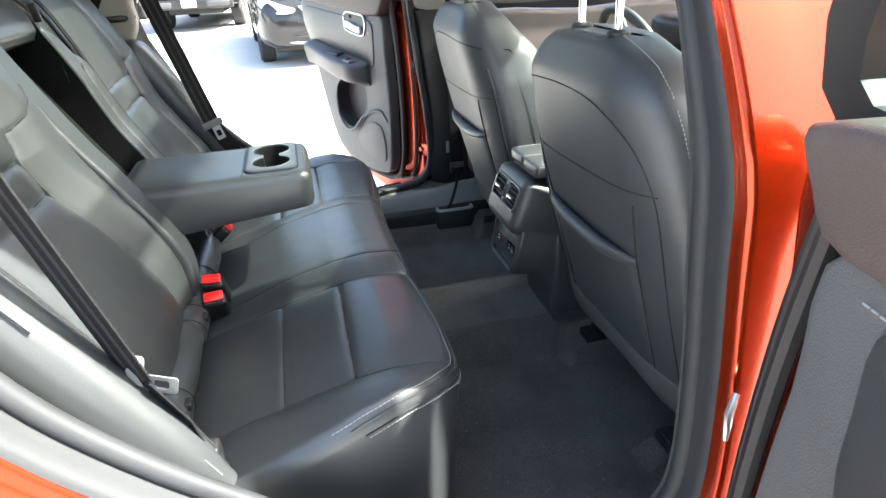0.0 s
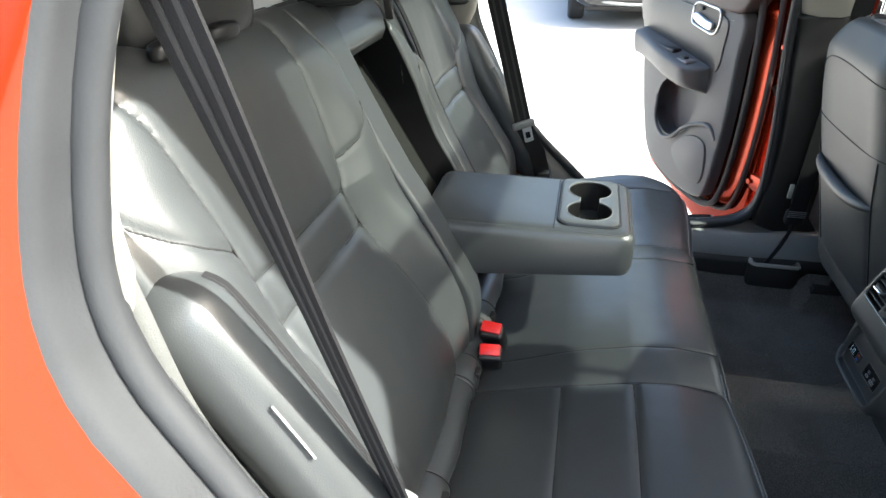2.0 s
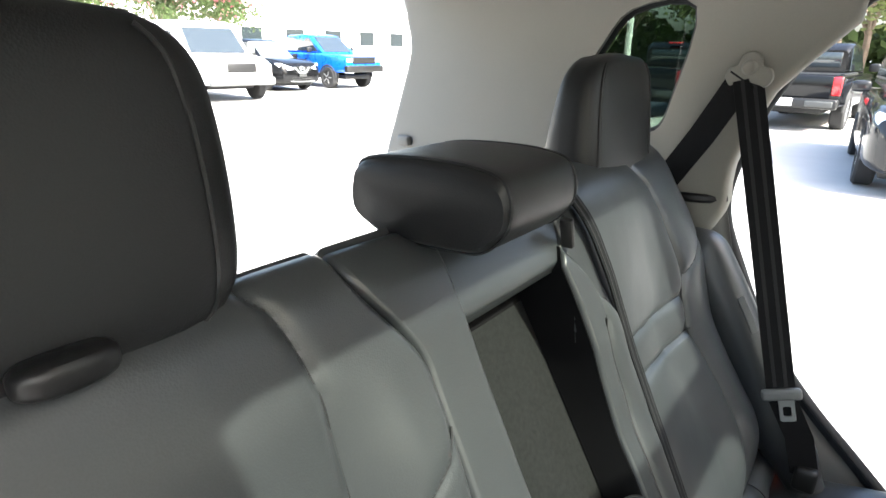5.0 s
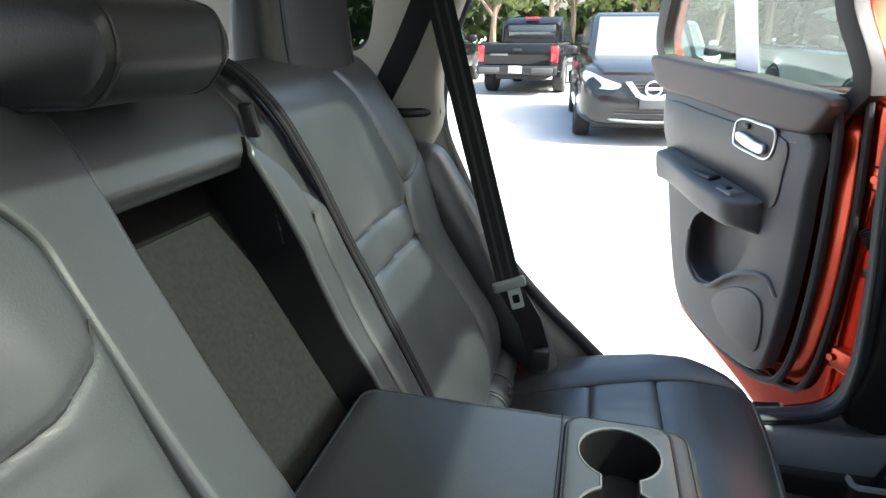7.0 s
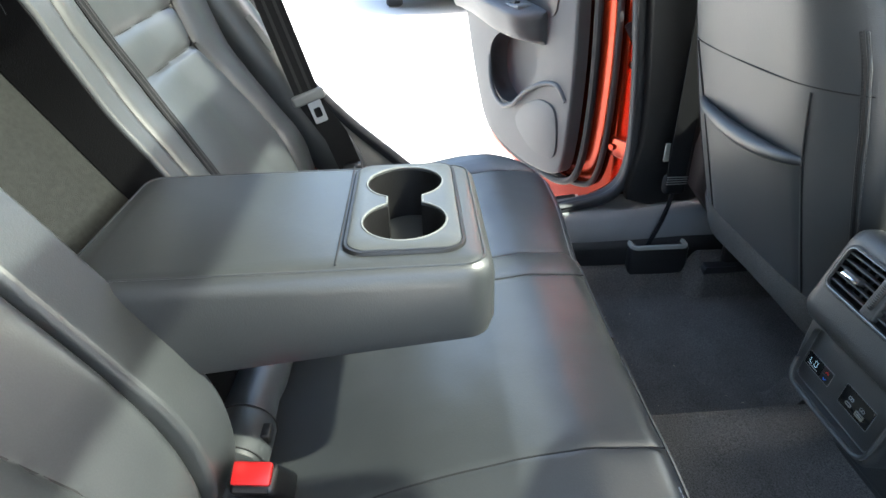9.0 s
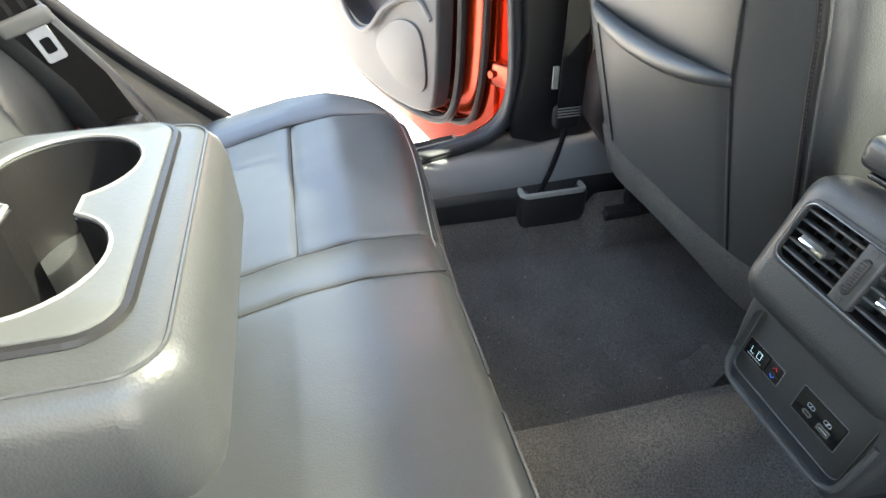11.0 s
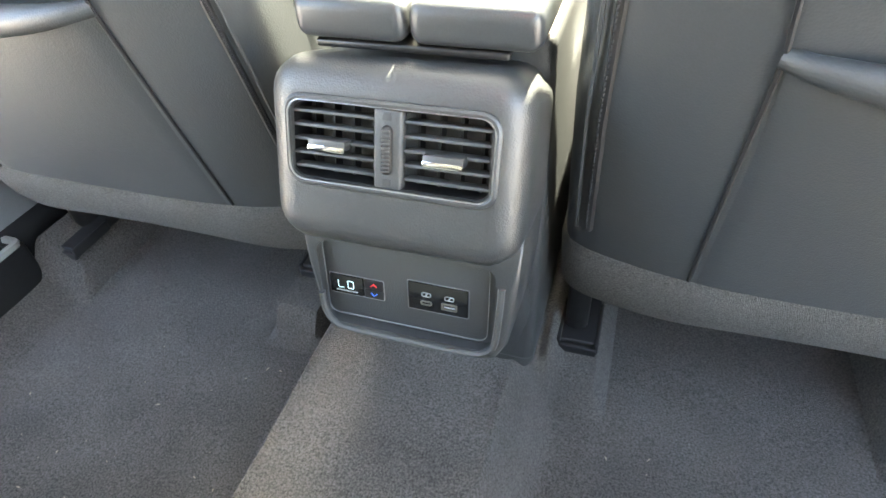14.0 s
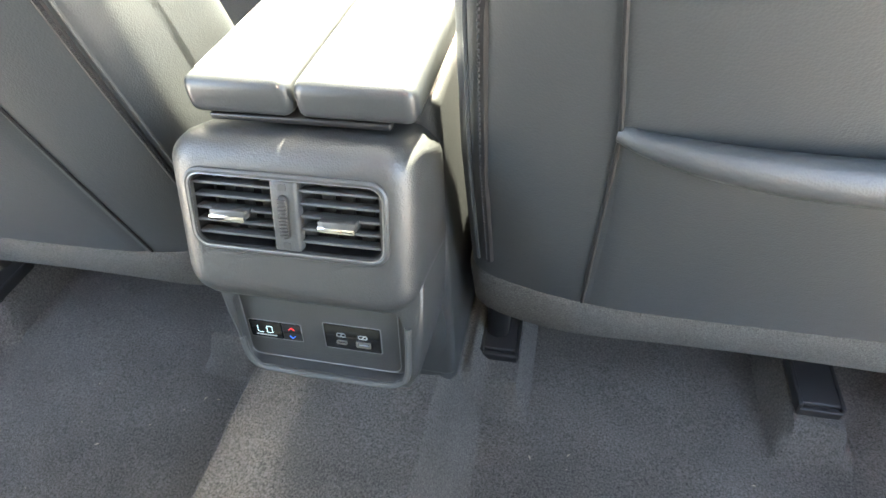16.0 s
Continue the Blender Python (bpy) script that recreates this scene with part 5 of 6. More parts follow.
        rings.append([Vector((u, z, w)) for z, w in smooth_loop([(top - 0.001, -0.008), (top, out * 0.5), (top - 0.006, out * 0.92), (top - 0.024, out), (bot + 0.012, out * 0.80), (bot, out * 0.45), (bot - 0.006, -0.008)], 3)])
    arm = part("armrest", loft(rings), DOORGREY, d, "padded armrest with stitching", m=m, sharp=60)
    part("pull_cup", rbox((0.365, 1.000, 0.034), (0.12, 0.016, 0.040), 0.006), PLASTIC_DARK, arm, "dark pull cup", m=m)
    sw = part("switch_plate", rbox((0.248, 0.981, 0.040), (0.090, 0.012, 0.048), 0.004), PLASTIC_GREY, arm, "window switch plate", m=m)
    part("window_switch", rbox((0.248, 0.989, 0.042), (0.028, 0.010, 0.020), 0.003), PLASTIC_DARK, sw, m=m)
    insert = smooth_loop([(0.115, 1.135), (0.105, 1.05), (0.120, 0.965), (0.20, 0.975), (0.40, 1.005), (0.585, 1.035), (0.628, 1.175), (0.42, 1.165), (0.24, 1.148)], 4)
    part("padded_insert", prism(insert, -0.002, 0.005, 0.004, 2), LEATHER, trim, "dark padded leather insert", m=m)
    # inner handle
    bz = part("handle_bezel", tube([Vector((u, z, 0.008)) for u, z in inset(BEZEL, 0.002)], 0.0036, 8, True), SATIN, d, "satin silver handle surround", m=m)
    part("handle_well", prism(inset(BEZEL, 0.004), 0.0045, 0.0075), PLASTIC_DARK, bz, "black handle well", m=m)
    lever = smooth_loop([(0.168, 1.098), (0.172, 1.116), (0.200, 1.120), (0.245, 1.134), (0.272, 1.136), (0.276, 1.118), (0.250, 1.104), (0.210, 1.094), (0.180, 1.090)], 4)
    part("lever", prism(lever, 0.008, 0.020, 0.005, 3), SATIN, bz, "silver release lever", m=m)
    part("lock_knob", rbox((0.246, 1.152, 0.010), (0.020, 0.014, 0.010), 0.004), PLASTIC_DARK, bz, "black lock knob", m=m)
    # window
    pane_loop = smooth_loop([(0.006, 1.245), (0.035, 1.42), (0.070, 1.545), (0.14, 1.585), (0.35, 1.600), (0.56, 1.580), (0.655, 1.48), (0.705, 1.31), (0.4, 1.28)], 5)
    fr = part("window_frame", prism(inset(pane_loop, -0.037), -0.076, -0.035, 0.006, 2, holes=[inset(pane_loop, 0.010)]), RUBBER_BLACK, d, "black window frame", m=m)
    part("pane", prism(inset(pane_loop, -0.002), -0.058, -0.054), DOOR_GLASS, fr, "clear door glass", m=m)
    part("painted_frame", prism(inset(pane_loop, -0.036), -0.12, -0.078, 0.008, 2, holes=[inset(pane_loop, -0.020)]), PAINT, d, "orange-red window surround", m=m)
    # seals at the hinge side and round the trim
    for w, off, r in ((-0.030, 0.016, 0.011), (-0.060, -0.030, 0.009)):
        line = smooth_line([(0.0 + off, 1.24, w), (-0.028 + off, 1.0, w), (-0.034 + off, 0.75, w), (-0.012 + off, 0.56, w), (0.05 + off, 0.492, w), (0.2, 0.486, w), (0.36, 0.515, w), (0.462, 0.565, w)], 6)
        part("door_seal", tube(line, r, 8), RUBBER_BLACK, d, "black rubber door seal", m=m)
    for z in (0.64, 1.08) if s < 0 else ():
        h = part("hinge", rbox((-0.105, z, -0.085), (0.10, 0.055, 0.035), 0.006), PAINT, d, "painted hinge", m=m)
        part("bolt", lathe([(0, 0), (0.009, 0), (0.009, 0.006), (0, 0.006)], 8), PAINT, h, m=m @ Matrix.Translation((-0.08, z, -0.066)))
    if s < 0:
        part("check_strap", rbox((-0.12, 0.86, -0.09), (0.16, 0.018, 0.012), 0.003), PLASTIC_DARK, d, "black door check strap", m=m)
        boot = [Vector((-0.07 - 0.09 * i / 40, 0.96 - 0.03 * math.sin(i / 12), -0.085)) for i in range(41)]
        part("cable_boot", tube(boot, [0.014 + 0.003 * (i % 2) for i in range(41)], 10), RUBBER_BLACK, d, "ribbed black cable boot", m=m)
    else:
        part("check_strap", tube([(0.925, 0.806, 0.868), (0.935, 0.792, 0.845), (0.938, 0.790, 0.825), (0.942, 0.788, 0.812)], [0.004, 0.006, 0.005, 0.003], 8), STEEL, d, "steel door check arm")
    if s < 0:
        st = part("window_sticker", rbox((0.338, 1.42, -0.050), (0.085, 0.30, 0.0012), 0.0), PAPER, d, "white paper sticker on the glass", m=m)
        for i in range(7):
            part("text_bar", rbox((0.338, 1.33 + 0.03 * i, -0.0488), (0.06, 0.004, 0.0004), 0), INK, st, m=m)
    for ob in d.children_recursive:
        lean_in(ob, m)
    return d


def lean_in(ob, m, start=1.22, rate=0.26):
    """The upper part leans inwards."""
    inv = m.inverted()
    for v in ob.data.vertices:
        q = inv @ v.co
        if q.y > start:
            q.z += rate * (q.y - start) ** 1.15
            v.co = m @ q


def tuck(ob):
    """Gives the body side its plan curve and its lean above the waist."""
    for v in ob.data.vertices:
        s, a = (1 if v.co.x > 0 else -1), abs(v.co.x)
        out = 0.085 * hermite(v.co.y, 0.33, 0.76) * (1 - 0.75 * hermite(a, 0.80, 0.905)) * hermite(a, 0.60, 0.70)
        if ob.name.startswith("sill"):
            out *= hermite(a, 0.79, 0.865)
        a += out
        if v.co.z > 1.12:
            k = ((v.co.z - 1.12) / 0.5) ** 1.25
            if s > 0:
                a -= (0.0044 + 0.98 * max(a - 0.70, 0)) * k + 0.10 * hermite(v.co.z, 1.50, 1.66)
            else:
                a -= (0.090 + 0.45 * max(a - 0.70, 0)) * k
        v.co.x = s * a + (0.045 * (1 - hermite(v.co.y, 0.3, 0.7)) if s > 0 else 0.0)


rear_door(-1, "open orange-red rear door with grey and brown trim, window up")
rear_door(1, "open orange-red rear door with brown trim, seen edge on")

# ---- body sides: openings, pillars, seals ----
# (y, z) of the rear door opening, inner edge
OPENING = [(0.06, 1.585), (-0.045, 1.44), (-0.095, 1.30), (-0.103, 1.19), (-0.055, 1.07), (0.015, 0.94), (0.11, 0.825), (0.205, 0.735), (0.31, 0.640), (0.43, 0.565), (0.56, 0.535), (0.70, 0.535),
           (0.785, 0.565), (0.815, 0.65), (0.805, 0.85), (0.785, 1.02), (0.765, 1.20), (0.735, 1.40), (0.690, 1.55), (0.60, 1.600), (0.35, 1.612), (0.16, 1.607)]
QUARTER = smooth_loop([(-0.185, 1.578), (-0.300, 1.575), (-0.365, 1.50), (-0.43, 1.41), (-0.40, 1.365), (-0.32, 1.352), (-0.245, 1.355), (-0.215, 1.42)], 4)


def side_plane(s):
    """(y, z, outwards) to the world, at x = 0."""
    m = Matrix.Identity(4)
    m.col[0], m.col[1], m.col[2], m.col[3] = (0, 1, 0, 0), (0, 0, 1, 0), (s, 0, 0, 0), (0, 0, 0, 1)
    return m


def body_side(s):
    m = side_plane(s)
    b = thing("body_side", "orange-red metallic car body side with door openings and pillars", "car body", (s * 0.85, 0.3, 0.0), group="body sides")
    hole = smooth_loop(OPENING, 4)
    wide = inset(hole, -0.020)
    wider = inset(hole, -0.145)
    # Window top set low, shaped to keep sun off the rear cushion.
    front_window = smooth_loop([(0.98, 1.20), (0.99, 1.37), (1.06, 1.435), (1.30, 1.425), (1.55, 1.32), (1.80, 1.20), (1.4, 1.17)], 5)
    outline = smooth_loop([(-1.05, 0.62), (-1.06, 1.0), (-1.02, 1.25), (-0.93, 1.52), (-0.78, 1.625), (-0.3, 1.66), (0.4, 1.675), (1.0, 1.66), (1.35, 1.60), (1.7, 1.38), (2.0, 1.16), (2.05, 0.9), (2.0, 0.45), (1.6, 0.32), (0.4, 0.30), (-0.2, 0.34), (-0.45, 0.45), (-0.7, 0.62)], 3)
    part("side_panel", prism(outline, 0.865, 0.905, 0.010, 2, holes=[wider, inset(front_window, -0.01), inset(QUARTER, -0.05)]), PAINT, b, "orange-red metallic side panel", m=m)
    # Added tube that hides the sunlit paint and its red reflection.
    part("window_rubber", tube([Vector((p[0], p[1], 0.880)) for p in front_window], 0.030, 8, True), RUBBER_BLACK, b, "black tube added over the sunlit window ledge", m=m)
    # stepped jamb between the opening and the outer skin, flatter at the B-pillar

    def steps_of(rear, front):
        out = []
        for (o1, w1), (o2, w2) in zip(rear, front):
            ring = []
            for p, q in zip(inset(hole, -o1), inset(hole, -o2)):
                k = hermite(q[0], 0.45, 0.75)
                if o1 > 0.10:
                    k = max(k, hermite(q[1], 1.05, 1.35), hermite(q[0], 0.15, 0.45))
                ring.append(Vector((p[0] + (q[0] - p[0]) * k, p[1] + (q[1] - p[1]) * k, w1 + (w2 - w1) * k)))
            out.append(ring)
        return out

    rings = steps_of(((0.030, 0.800), (0.034, 0.804), (0.042, 0.808), (0.052, 0.812), (0.068, 0.832), (0.088, 0.858), (0.112, 0.882), (0.140, 0.902), (0.180, 0.922), (0.230, 0.938), (0.300, 0.946)),
                     ((0.008, 0.801), (0.010, 0.808), (0.012, 0.822), (0.014, 0.845), (0.022, 0.868), (0.050, 0.880), (0.080, 0.885), (0.115, 0.890), (0.150, 0.899), (0.151, 0.8992), (0.152, 0.8994)))
    part("door_jamb", loft(rings, cap=False), PAINT, b, "orange-red stepped door jamb", m=m)
    rings = steps_of(((0.004, 0.735), (0.010, 0.742), (0.014, 0.760), (0.020, 0.775), (0.020, 0.788), (0.026, 0.798), (0.034, 0.803), (0.036, 0.800)),
                     ((-0.002, 0.735), (0.002, 0.742), (0.003, 0.760), (0.005, 0.775), (0.003, 0.788), (0.005, 0.798), (0.010, 0.803), (0.012, 0.800)))
    part("pinch_trim", loft(rings, cap=False), RUBBER, b, "grey rubber edge trim", m=m)
    part("opening_seal", tube([Vector((p[0], p[1], 0.752)) for p in inset(hole, -0.008)], 0.0145, 10, True), RUBBER, b, "grey rubber door seal", m=m)
    # inner trims
    upper = smooth_loop([(0.06, 1.60), (-0.045, 1.44), (-0.095, 1.30), (-0.103, 1.20), (-0.20, 1.12), (-0.60, 1.12), (-0.98, 1.13), (-0.985, 1.20), (-0.90, 1.38), (-0.845, 1.50), (-0.845, 1.58), (-0.80, 1.66), (-0.3, 1.66)], 3)
    g = 0.040 if s > 0 else 0.0
    pt = part("pillar_trim", prism(upper, 0.72 if s < 0 else 0.748, 0.672 if s < 0 else 0.730, 0.016 if s < 0 else 0.006, 3, holes=[QUARTER]), BEIGE, b, "beige pillar trim round the quarter window", m=m)
    part("quarter_seal", tube([Vector((p[0], p[1], 0.692 + g)) for p in QUARTER], 0.008, 8, True), RUBBER_BLACK, pt, "black window rubber", m=m)
    part("quarter_pane", prism(QUARTER, 0.735 + g, 0.739 + g), QUARTER_GLASS, pt, "dark privacy glass", m=m)
    part("coat_hook", rbox((-0.89, 1.27, 0.664 + 1.3 * g), (0.040, 0.026, 0.02), 0.008), BEIGE, pt, m=m)
    if s < 0:
        part("pillar_step", tube(smooth_line([(-0.10, 1.235, 0.690), (-0.14, 1.232, 0.672), (-0.2, 1.230, 0.668)], 5), 0.010, 8), PLASTIC_DARK, pt, m=m)
    # lower trim strip that follows the opening down to the sill
    strip = smooth_line([(-0.112, 1.22, 0.715), (-0.072, 1.07, 0.722), (0.0, 0.935, 0.728), (0.095, 0.815, 0.733), (0.19, 0.725, 0.737), (0.30, 0.628, 0.74), (0.42, 0.553, 0.742)], 6)
    rings = []
    for i, p in enumerate(strip):
        d = (strip[min(i + 1, len(strip) - 1)] - strip[max(i - 1, 0)]).normalized()
        n = Vector((-d.y, d.x, 0))
        n = n if n.x < 0 else -n
        rings.append([p + n * a + Vector((0, 0, w)) for a, w in smooth_loop([(-0.006, 0.012), (0.002, 0.006), (0.020, -0.012), (0.055, -0.030), (0.085, -0.055), (0.10, -0.05), (0.07, 0.02), (0.02, 0.03)], 3)])
    part("lower_trim", loft(rings), MID_PLASTIC, b, "grey plastic trim beside the seat", m=m, sharp=60)
    # sill with scuff plate
    sill, side = [], []
    for y in (0.36, 0.45, 0.55, 0.65, 0.75, 0.82, 0.95, 1.2, 1.7):
        h = 0.02 * hermite(y, 0.78, 0.95)
        sill.append([Vector((s * x, y, z + h * k)) for x, z, k in ((0.865, 0.36, 0), (0.865, 0.500, 0.2), (0.845, 0.521, 0.6), (0.80, 0.515, 1), (0.785, 0.500, 1), (0.757, 0.455, 0.3), (0.757, 0.34, 0))])
        side.append([Vector((s * x, y, z + h * k)) for x, z, k in ((0.7568, 0.4535, 0.3), (0.748, 0.446, 0.1), (0.744, 0.435, 0), (0.742, 0.34, 0), (0.7568, 0.34, 0))])
    # Lighter grey stands for sunlight on the sill; its side stays black.
    part("sill", loft(sill), PLASTIC_GREY, b, "plastic sill with sunlight put in as lighter grey")
    part("sill_side", loft(side), PLASTIC_DARK, b, "black sill side")
    rock = [[Vector((s * x, y, z)) for x, z in ((0.80, 0.36), (0.845, 0.508), (0.88, 0.497), (0.925, 0.455), (0.945, 0.40), (0.94, 0.31), (0.86, 0.30))] for y in (0.30, 0.42, 0.6, 0.8, 1.0, 1.5)]
    part("rocker", loft(rock), PAINT, b, "orange-red rocker panel")
    sc = part("scuff_plate", rbox((s * 0.822, 0.58, 0.523), (0.045, 0.26, 0.006), 0.002), PLASTIC_GREY, b, "ribbed grey scuff plate")
    for i in range(9):
        part("rib", rbox((s * (0.806 + 0.004 * i), 0.58, 0.5268), (0.0016, 0.24, 0.0016), 0), RUBBER_BLACK, sc)
    # B-pillar
    low_loop = smooth_loop([(0.820, 0.54), (0.828, 0.70), (0.822, 0.85), (0.805, 1.02), (0.790, 1.15), (0.784, 1.195), (0.90, 1.20), (0.955, 1.19), (0.965, 1.0), (0.985, 0.75), (1.02, 0.54)], 3)
    part("pillar_lower_trim", prism(low_loop, 0.765, 0.730, 0.014, 3), PLASTIC_DARK, b, "black lower pillar trim", m=m)
    up_loop = smooth_loop([(0.785, 1.20), (0.763, 1.38), (0.728, 1.56), (0.72, 1.62), (0.86, 1.62), (0.88, 1.56), (0.90, 1.38), (0.925, 1.20)], 3)
    part("pillar_upper_trim", prism(up_loop, 0.765, 0.730, 0.014, 3), BEIGE, b, "beige upper pillar trim", m=m)
    # Unseen block added to keep sun off the cushion's front face.
    if s > 0:
        part("belt_cover", prism(smooth_loop([(0.885, 0.47), (0.885, 0.85), (0.872, 1.15), (0.94, 1.16), (0.97, 0.85), (0.98, 0.47)], 3), 0.74, 0.680, 0.012, 2), PLASTIC_DARK, b, "unseen black block added against the sun", m=m)
    part("pillar_skin", prism(smooth_loop([(0.85, 0.45), (0.86, 0.85), (0.83, 1.2), (0.75, 1.62), (0.95, 1.62), (0.98, 1.2), (1.03, 0.85), (1.02, 0.45)], 3), 0.785, 0.868, 0.004, 1), PAINT, b, m=m)
    # striker
    if s > 0:
        st = part("striker", tube(smooth_line([(-0.048, 1.010, 0.868), (-0.045, 1.007, 0.900), (-0.018, 0.995, 0.900), (-0.014, 0.989, 0.868)], 6), 0.006, 8), STEEL, b, "steel door striker", m=m)
        part("striker_plate", prism(smooth_loop([(-0.058, 1.014), (-0.032, 1.026), (-0.002, 1.003), (-0.010, 0.970), (-0.038, 0.958), (-0.056, 0.985)], 4), 0.86, 0.875, 0.004, 2), WHITE, st, "pale striker plate", m=m)
    # quarter interior of the load bay
    part("load_bay_trim", rbox((s * 0.66, -0.62, 0.86), (0.08, 0.74, 0.56), 0.03), PLASTIC_DARK, b, "dark load bay side trim")
    for ob in b.children_recursive:
        tuck(ob)
    return b


for s in (-1, 1):
    body_side(s)

# seat belt end and floor cover behind the driver's seat
cover = thing("belt_floor_cover", "grey plastic belt anchor cover on the sill", "anchor cover", (-0.70, 0.84, 0.44))
cv = part("cover", block_with_hole([(rrect(0.058, 0.156, 0.012, 4, (-0.744, 0.888)), 0.345), (rrect(0.058, 0.156, 0.012, 4, (-0.744, 0.888)), 0.442), (rrect(0.052, 0.150, 0.010, 4, (-0.744, 0.888)), 0.448)], rrect(0.026, 0.112, 0.006, 4, (-0.744, 0.888)), 0.012), PLASTIC_DARK, cover)
part("rim", tube([Vector((u, v, 0.447)) for u, v in rrect(0.043, 0.140, 0.010, 4, (-0.744, 0.888))], 0.0075, 6, True), PALE_PLASTIC, cv, "grey plastic rim")
part("webbing", tube(smooth_line([(-0.744, 0.862, 0.442), (-0.750, 0.885, 0.49), (-0.758, 0.905, 0.545), (-0.752, 0.91, 0.60)], 5), 0.006, 6), WEBBING, cover)
part("webbing", ribbon([(-0.728, 0.900, 1.48), (-0.732, 0.902, 1.05), (-0.742, 0.905, 0.62)], (0.05, 1, 0), 0.046), WEBBING, cover, "black front belt webbing")
bunch = part("folded_webbing", rbox((-0.748, 0.905, 0.615), (0.030, 0.055, 0.050), 0.012), WEBBING, cover, "folded black webbing with pale stripes")
for i in range(4):
    part("stripe", rbox((-0.732, 0.905, 0.622 + 0.006 * i), (0.002, 0.050, 0.0022), 0.0), PLASTIC_GREY, bunch)
part("label_tag", rbox((-0.7345, 0.868, 0.705), (0.004, 0.012, 0.045), 0.001), PALE_PLASTIC, cover, "small pale tag")

# ---- roof, load bay, dashboard ----
roof_outline = rrect(1.24, 2.24, 0.12, 5, (0, 0.29))
roof_hole = rrect(0.79, 0.477, 0.05, 6, (0.085, 0.3815))
front_hole = rrect(0.79, 0.58, 0.05, 6, (0.085, 1.005))
setting("ceiling", prism(roof_outline, 1.655, 1.615, 0.02, 3, holes=[roof_hole, front_hole]), HEADLINER, "pale cloth headliner with a glass roof opening", "ceiling")
roof = thing("car_roof", "orange-red roof skin with a tinted glass panel", "car roof", (0, 0.3, 1.66))
part("roof_skin", prism(rrect(1.34, 2.30, 0.16, 6, (0, 0.29)), 1.659, 1.690, 0.02, 3, holes=[roof_hole, front_hole]), PAINT, roof, "orange-red metallic skin")
for pane_loop in (roof_hole, front_hole):
    part("roof_pane", prism(inset(pane_loop, -0.01), 1.691, 1.696), ROOF_GLASS, roof, "dark tinted roof glass")
bay = thing("load_bay_floor", "dark felt load bay floor behind the rear seat", "load bay", (0, -0.7, 0.7))
part("board", rbox((0, -0.66, 0.74), (1.24, 0.74, 0.04), 0.01), DARK_FELT, bay)
part("rear_sill", rbox((0, -1.02, 0.62), (1.5, 0.10, 0.30), 0.03), PLASTIC_DARK, bay)

dash = thing("dashboard", "dark dashboard with brown padding", "dashboard", (0, 1.75, 0.6))
prof = smooth_loop([(1.62, 0.55), (1.60, 0.75), (1.58, 0.92), (1.60, 1.02), (1.68, 1.08), (1.85, 1.11), (2.05, 1.10), (2.05, 0.5)], 4)
part("padding", loft([[Vector((x, y, z)) for y, z in prof] for x in (-0.78, -0.4, 0, 0.4, 0.78)]), BROWN, dash, "brown padded dashboard")
part("instrument_hood", pillow(0.38, 0.20, 0.12, (-0.42, 1.66, 1.10), sq=3), PLASTIC_DARK, dash)
part("screen", rbox((0.02, 1.60, 1.10), (0.25, 0.02, 0.15), 0.006), DISPLAY, dash)
wheel = thing("steering_wheel", "dark leather steering wheel with satin spokes", "steering wheel", (-0.42, 1.45, 1.0))
W = Matrix.Translation((-0.42, 1.44, 1.02)) @ Matrix.Rotation(radians(-64), 4, "X")
part("rim", tube([W @ Vector((0.185 * math.cos(a), 0.185 * math.sin(a), 0)) for a in [2 * math.pi * i / 48 for i in range(48)]], 0.0155, 12, True), LEATHER, wheel, "black leather rim")
part("hub", pillow(0.16, 0.14, 0.06, (0, 0, 0), sq=2.6), PLASTIC, wheel, m=W)
for a in (10, 170, 270):
    p = part("spoke", rbox((0.12, 0, 0.0), (0.13, 0.035, 0.016), 0.006, 3, W @ Matrix.Rotation(radians(a), 4, "Z")), SATIN, wheel, "satin spoke with keys")
part("column", tube([W @ Vector((0, 0, -0.02)), W @ Vector((0, 0, -0.25))], 0.05, 14), PLASTIC_DARK, wheel)

fd = thing("front_door_trim", "brown front door trim with a handle, door closed", "car door", (-0.76, 1.35, 0.5))
FM = side_plane(-1)
part("trim_panel", prism(smooth_loop([(1.02, 0.52), (1.0, 0.9), (0.98, 1.16), (1.4, 1.165), (1.85, 1.15), (1.86, 0.8), (1.75, 0.5)], 4), 0.80, 0.735, 0.02, 3), BROWN, fd, "brown soft trim", m=FM)
part("armrest", pillow(0.10, 0.52, 0.09, (-0.72, 1.33, 0.93), sq=3), BROWN, fd)
fb = part("handle_bezel", prism(rrect(0.15, 0.075, 0.02, 5, (1.40, 1.06)), 0.740, 0.728, 0.004, 2), SATIN, fd, "satin handle surround", m=FM)
part("lever", rbox((1.40, 1.055, 0.724), (0.09, 0.02, 0.012), 0.006), CHROME, fb, m=FM)
shield = thing("windshield", "clear windshield glass with dark pillars", "windshield", (0, 1.8, 1.1))
part("pane", ([(-0.68, 2.02, 1.10), (0.68, 2.02, 1.10), (0.60, 1.40, 1.64), (-0.60, 1.40, 1.64), (-0.68, 2.025, 1.104), (0.68, 2.025, 1.104), (0.60, 1.405, 1.644), (-0.60, 1.405, 1.644)], [(0, 1, 2, 3), (4, 7, 6, 5), (0, 4, 5, 1), (1, 5, 6, 2), (2, 6, 7, 3), (3, 7, 4, 0)]), WINDSHIELD_GLASS, shield)
for s in (-1, 1):
    part("pillar", tube([(s * 0.76, 2.0, 1.10), (s * 0.72, 1.72, 1.36), (s * 0.66, 1.38, 1.62)], 0.04, 8), BEIGE, shield, "beige windshield pillar")

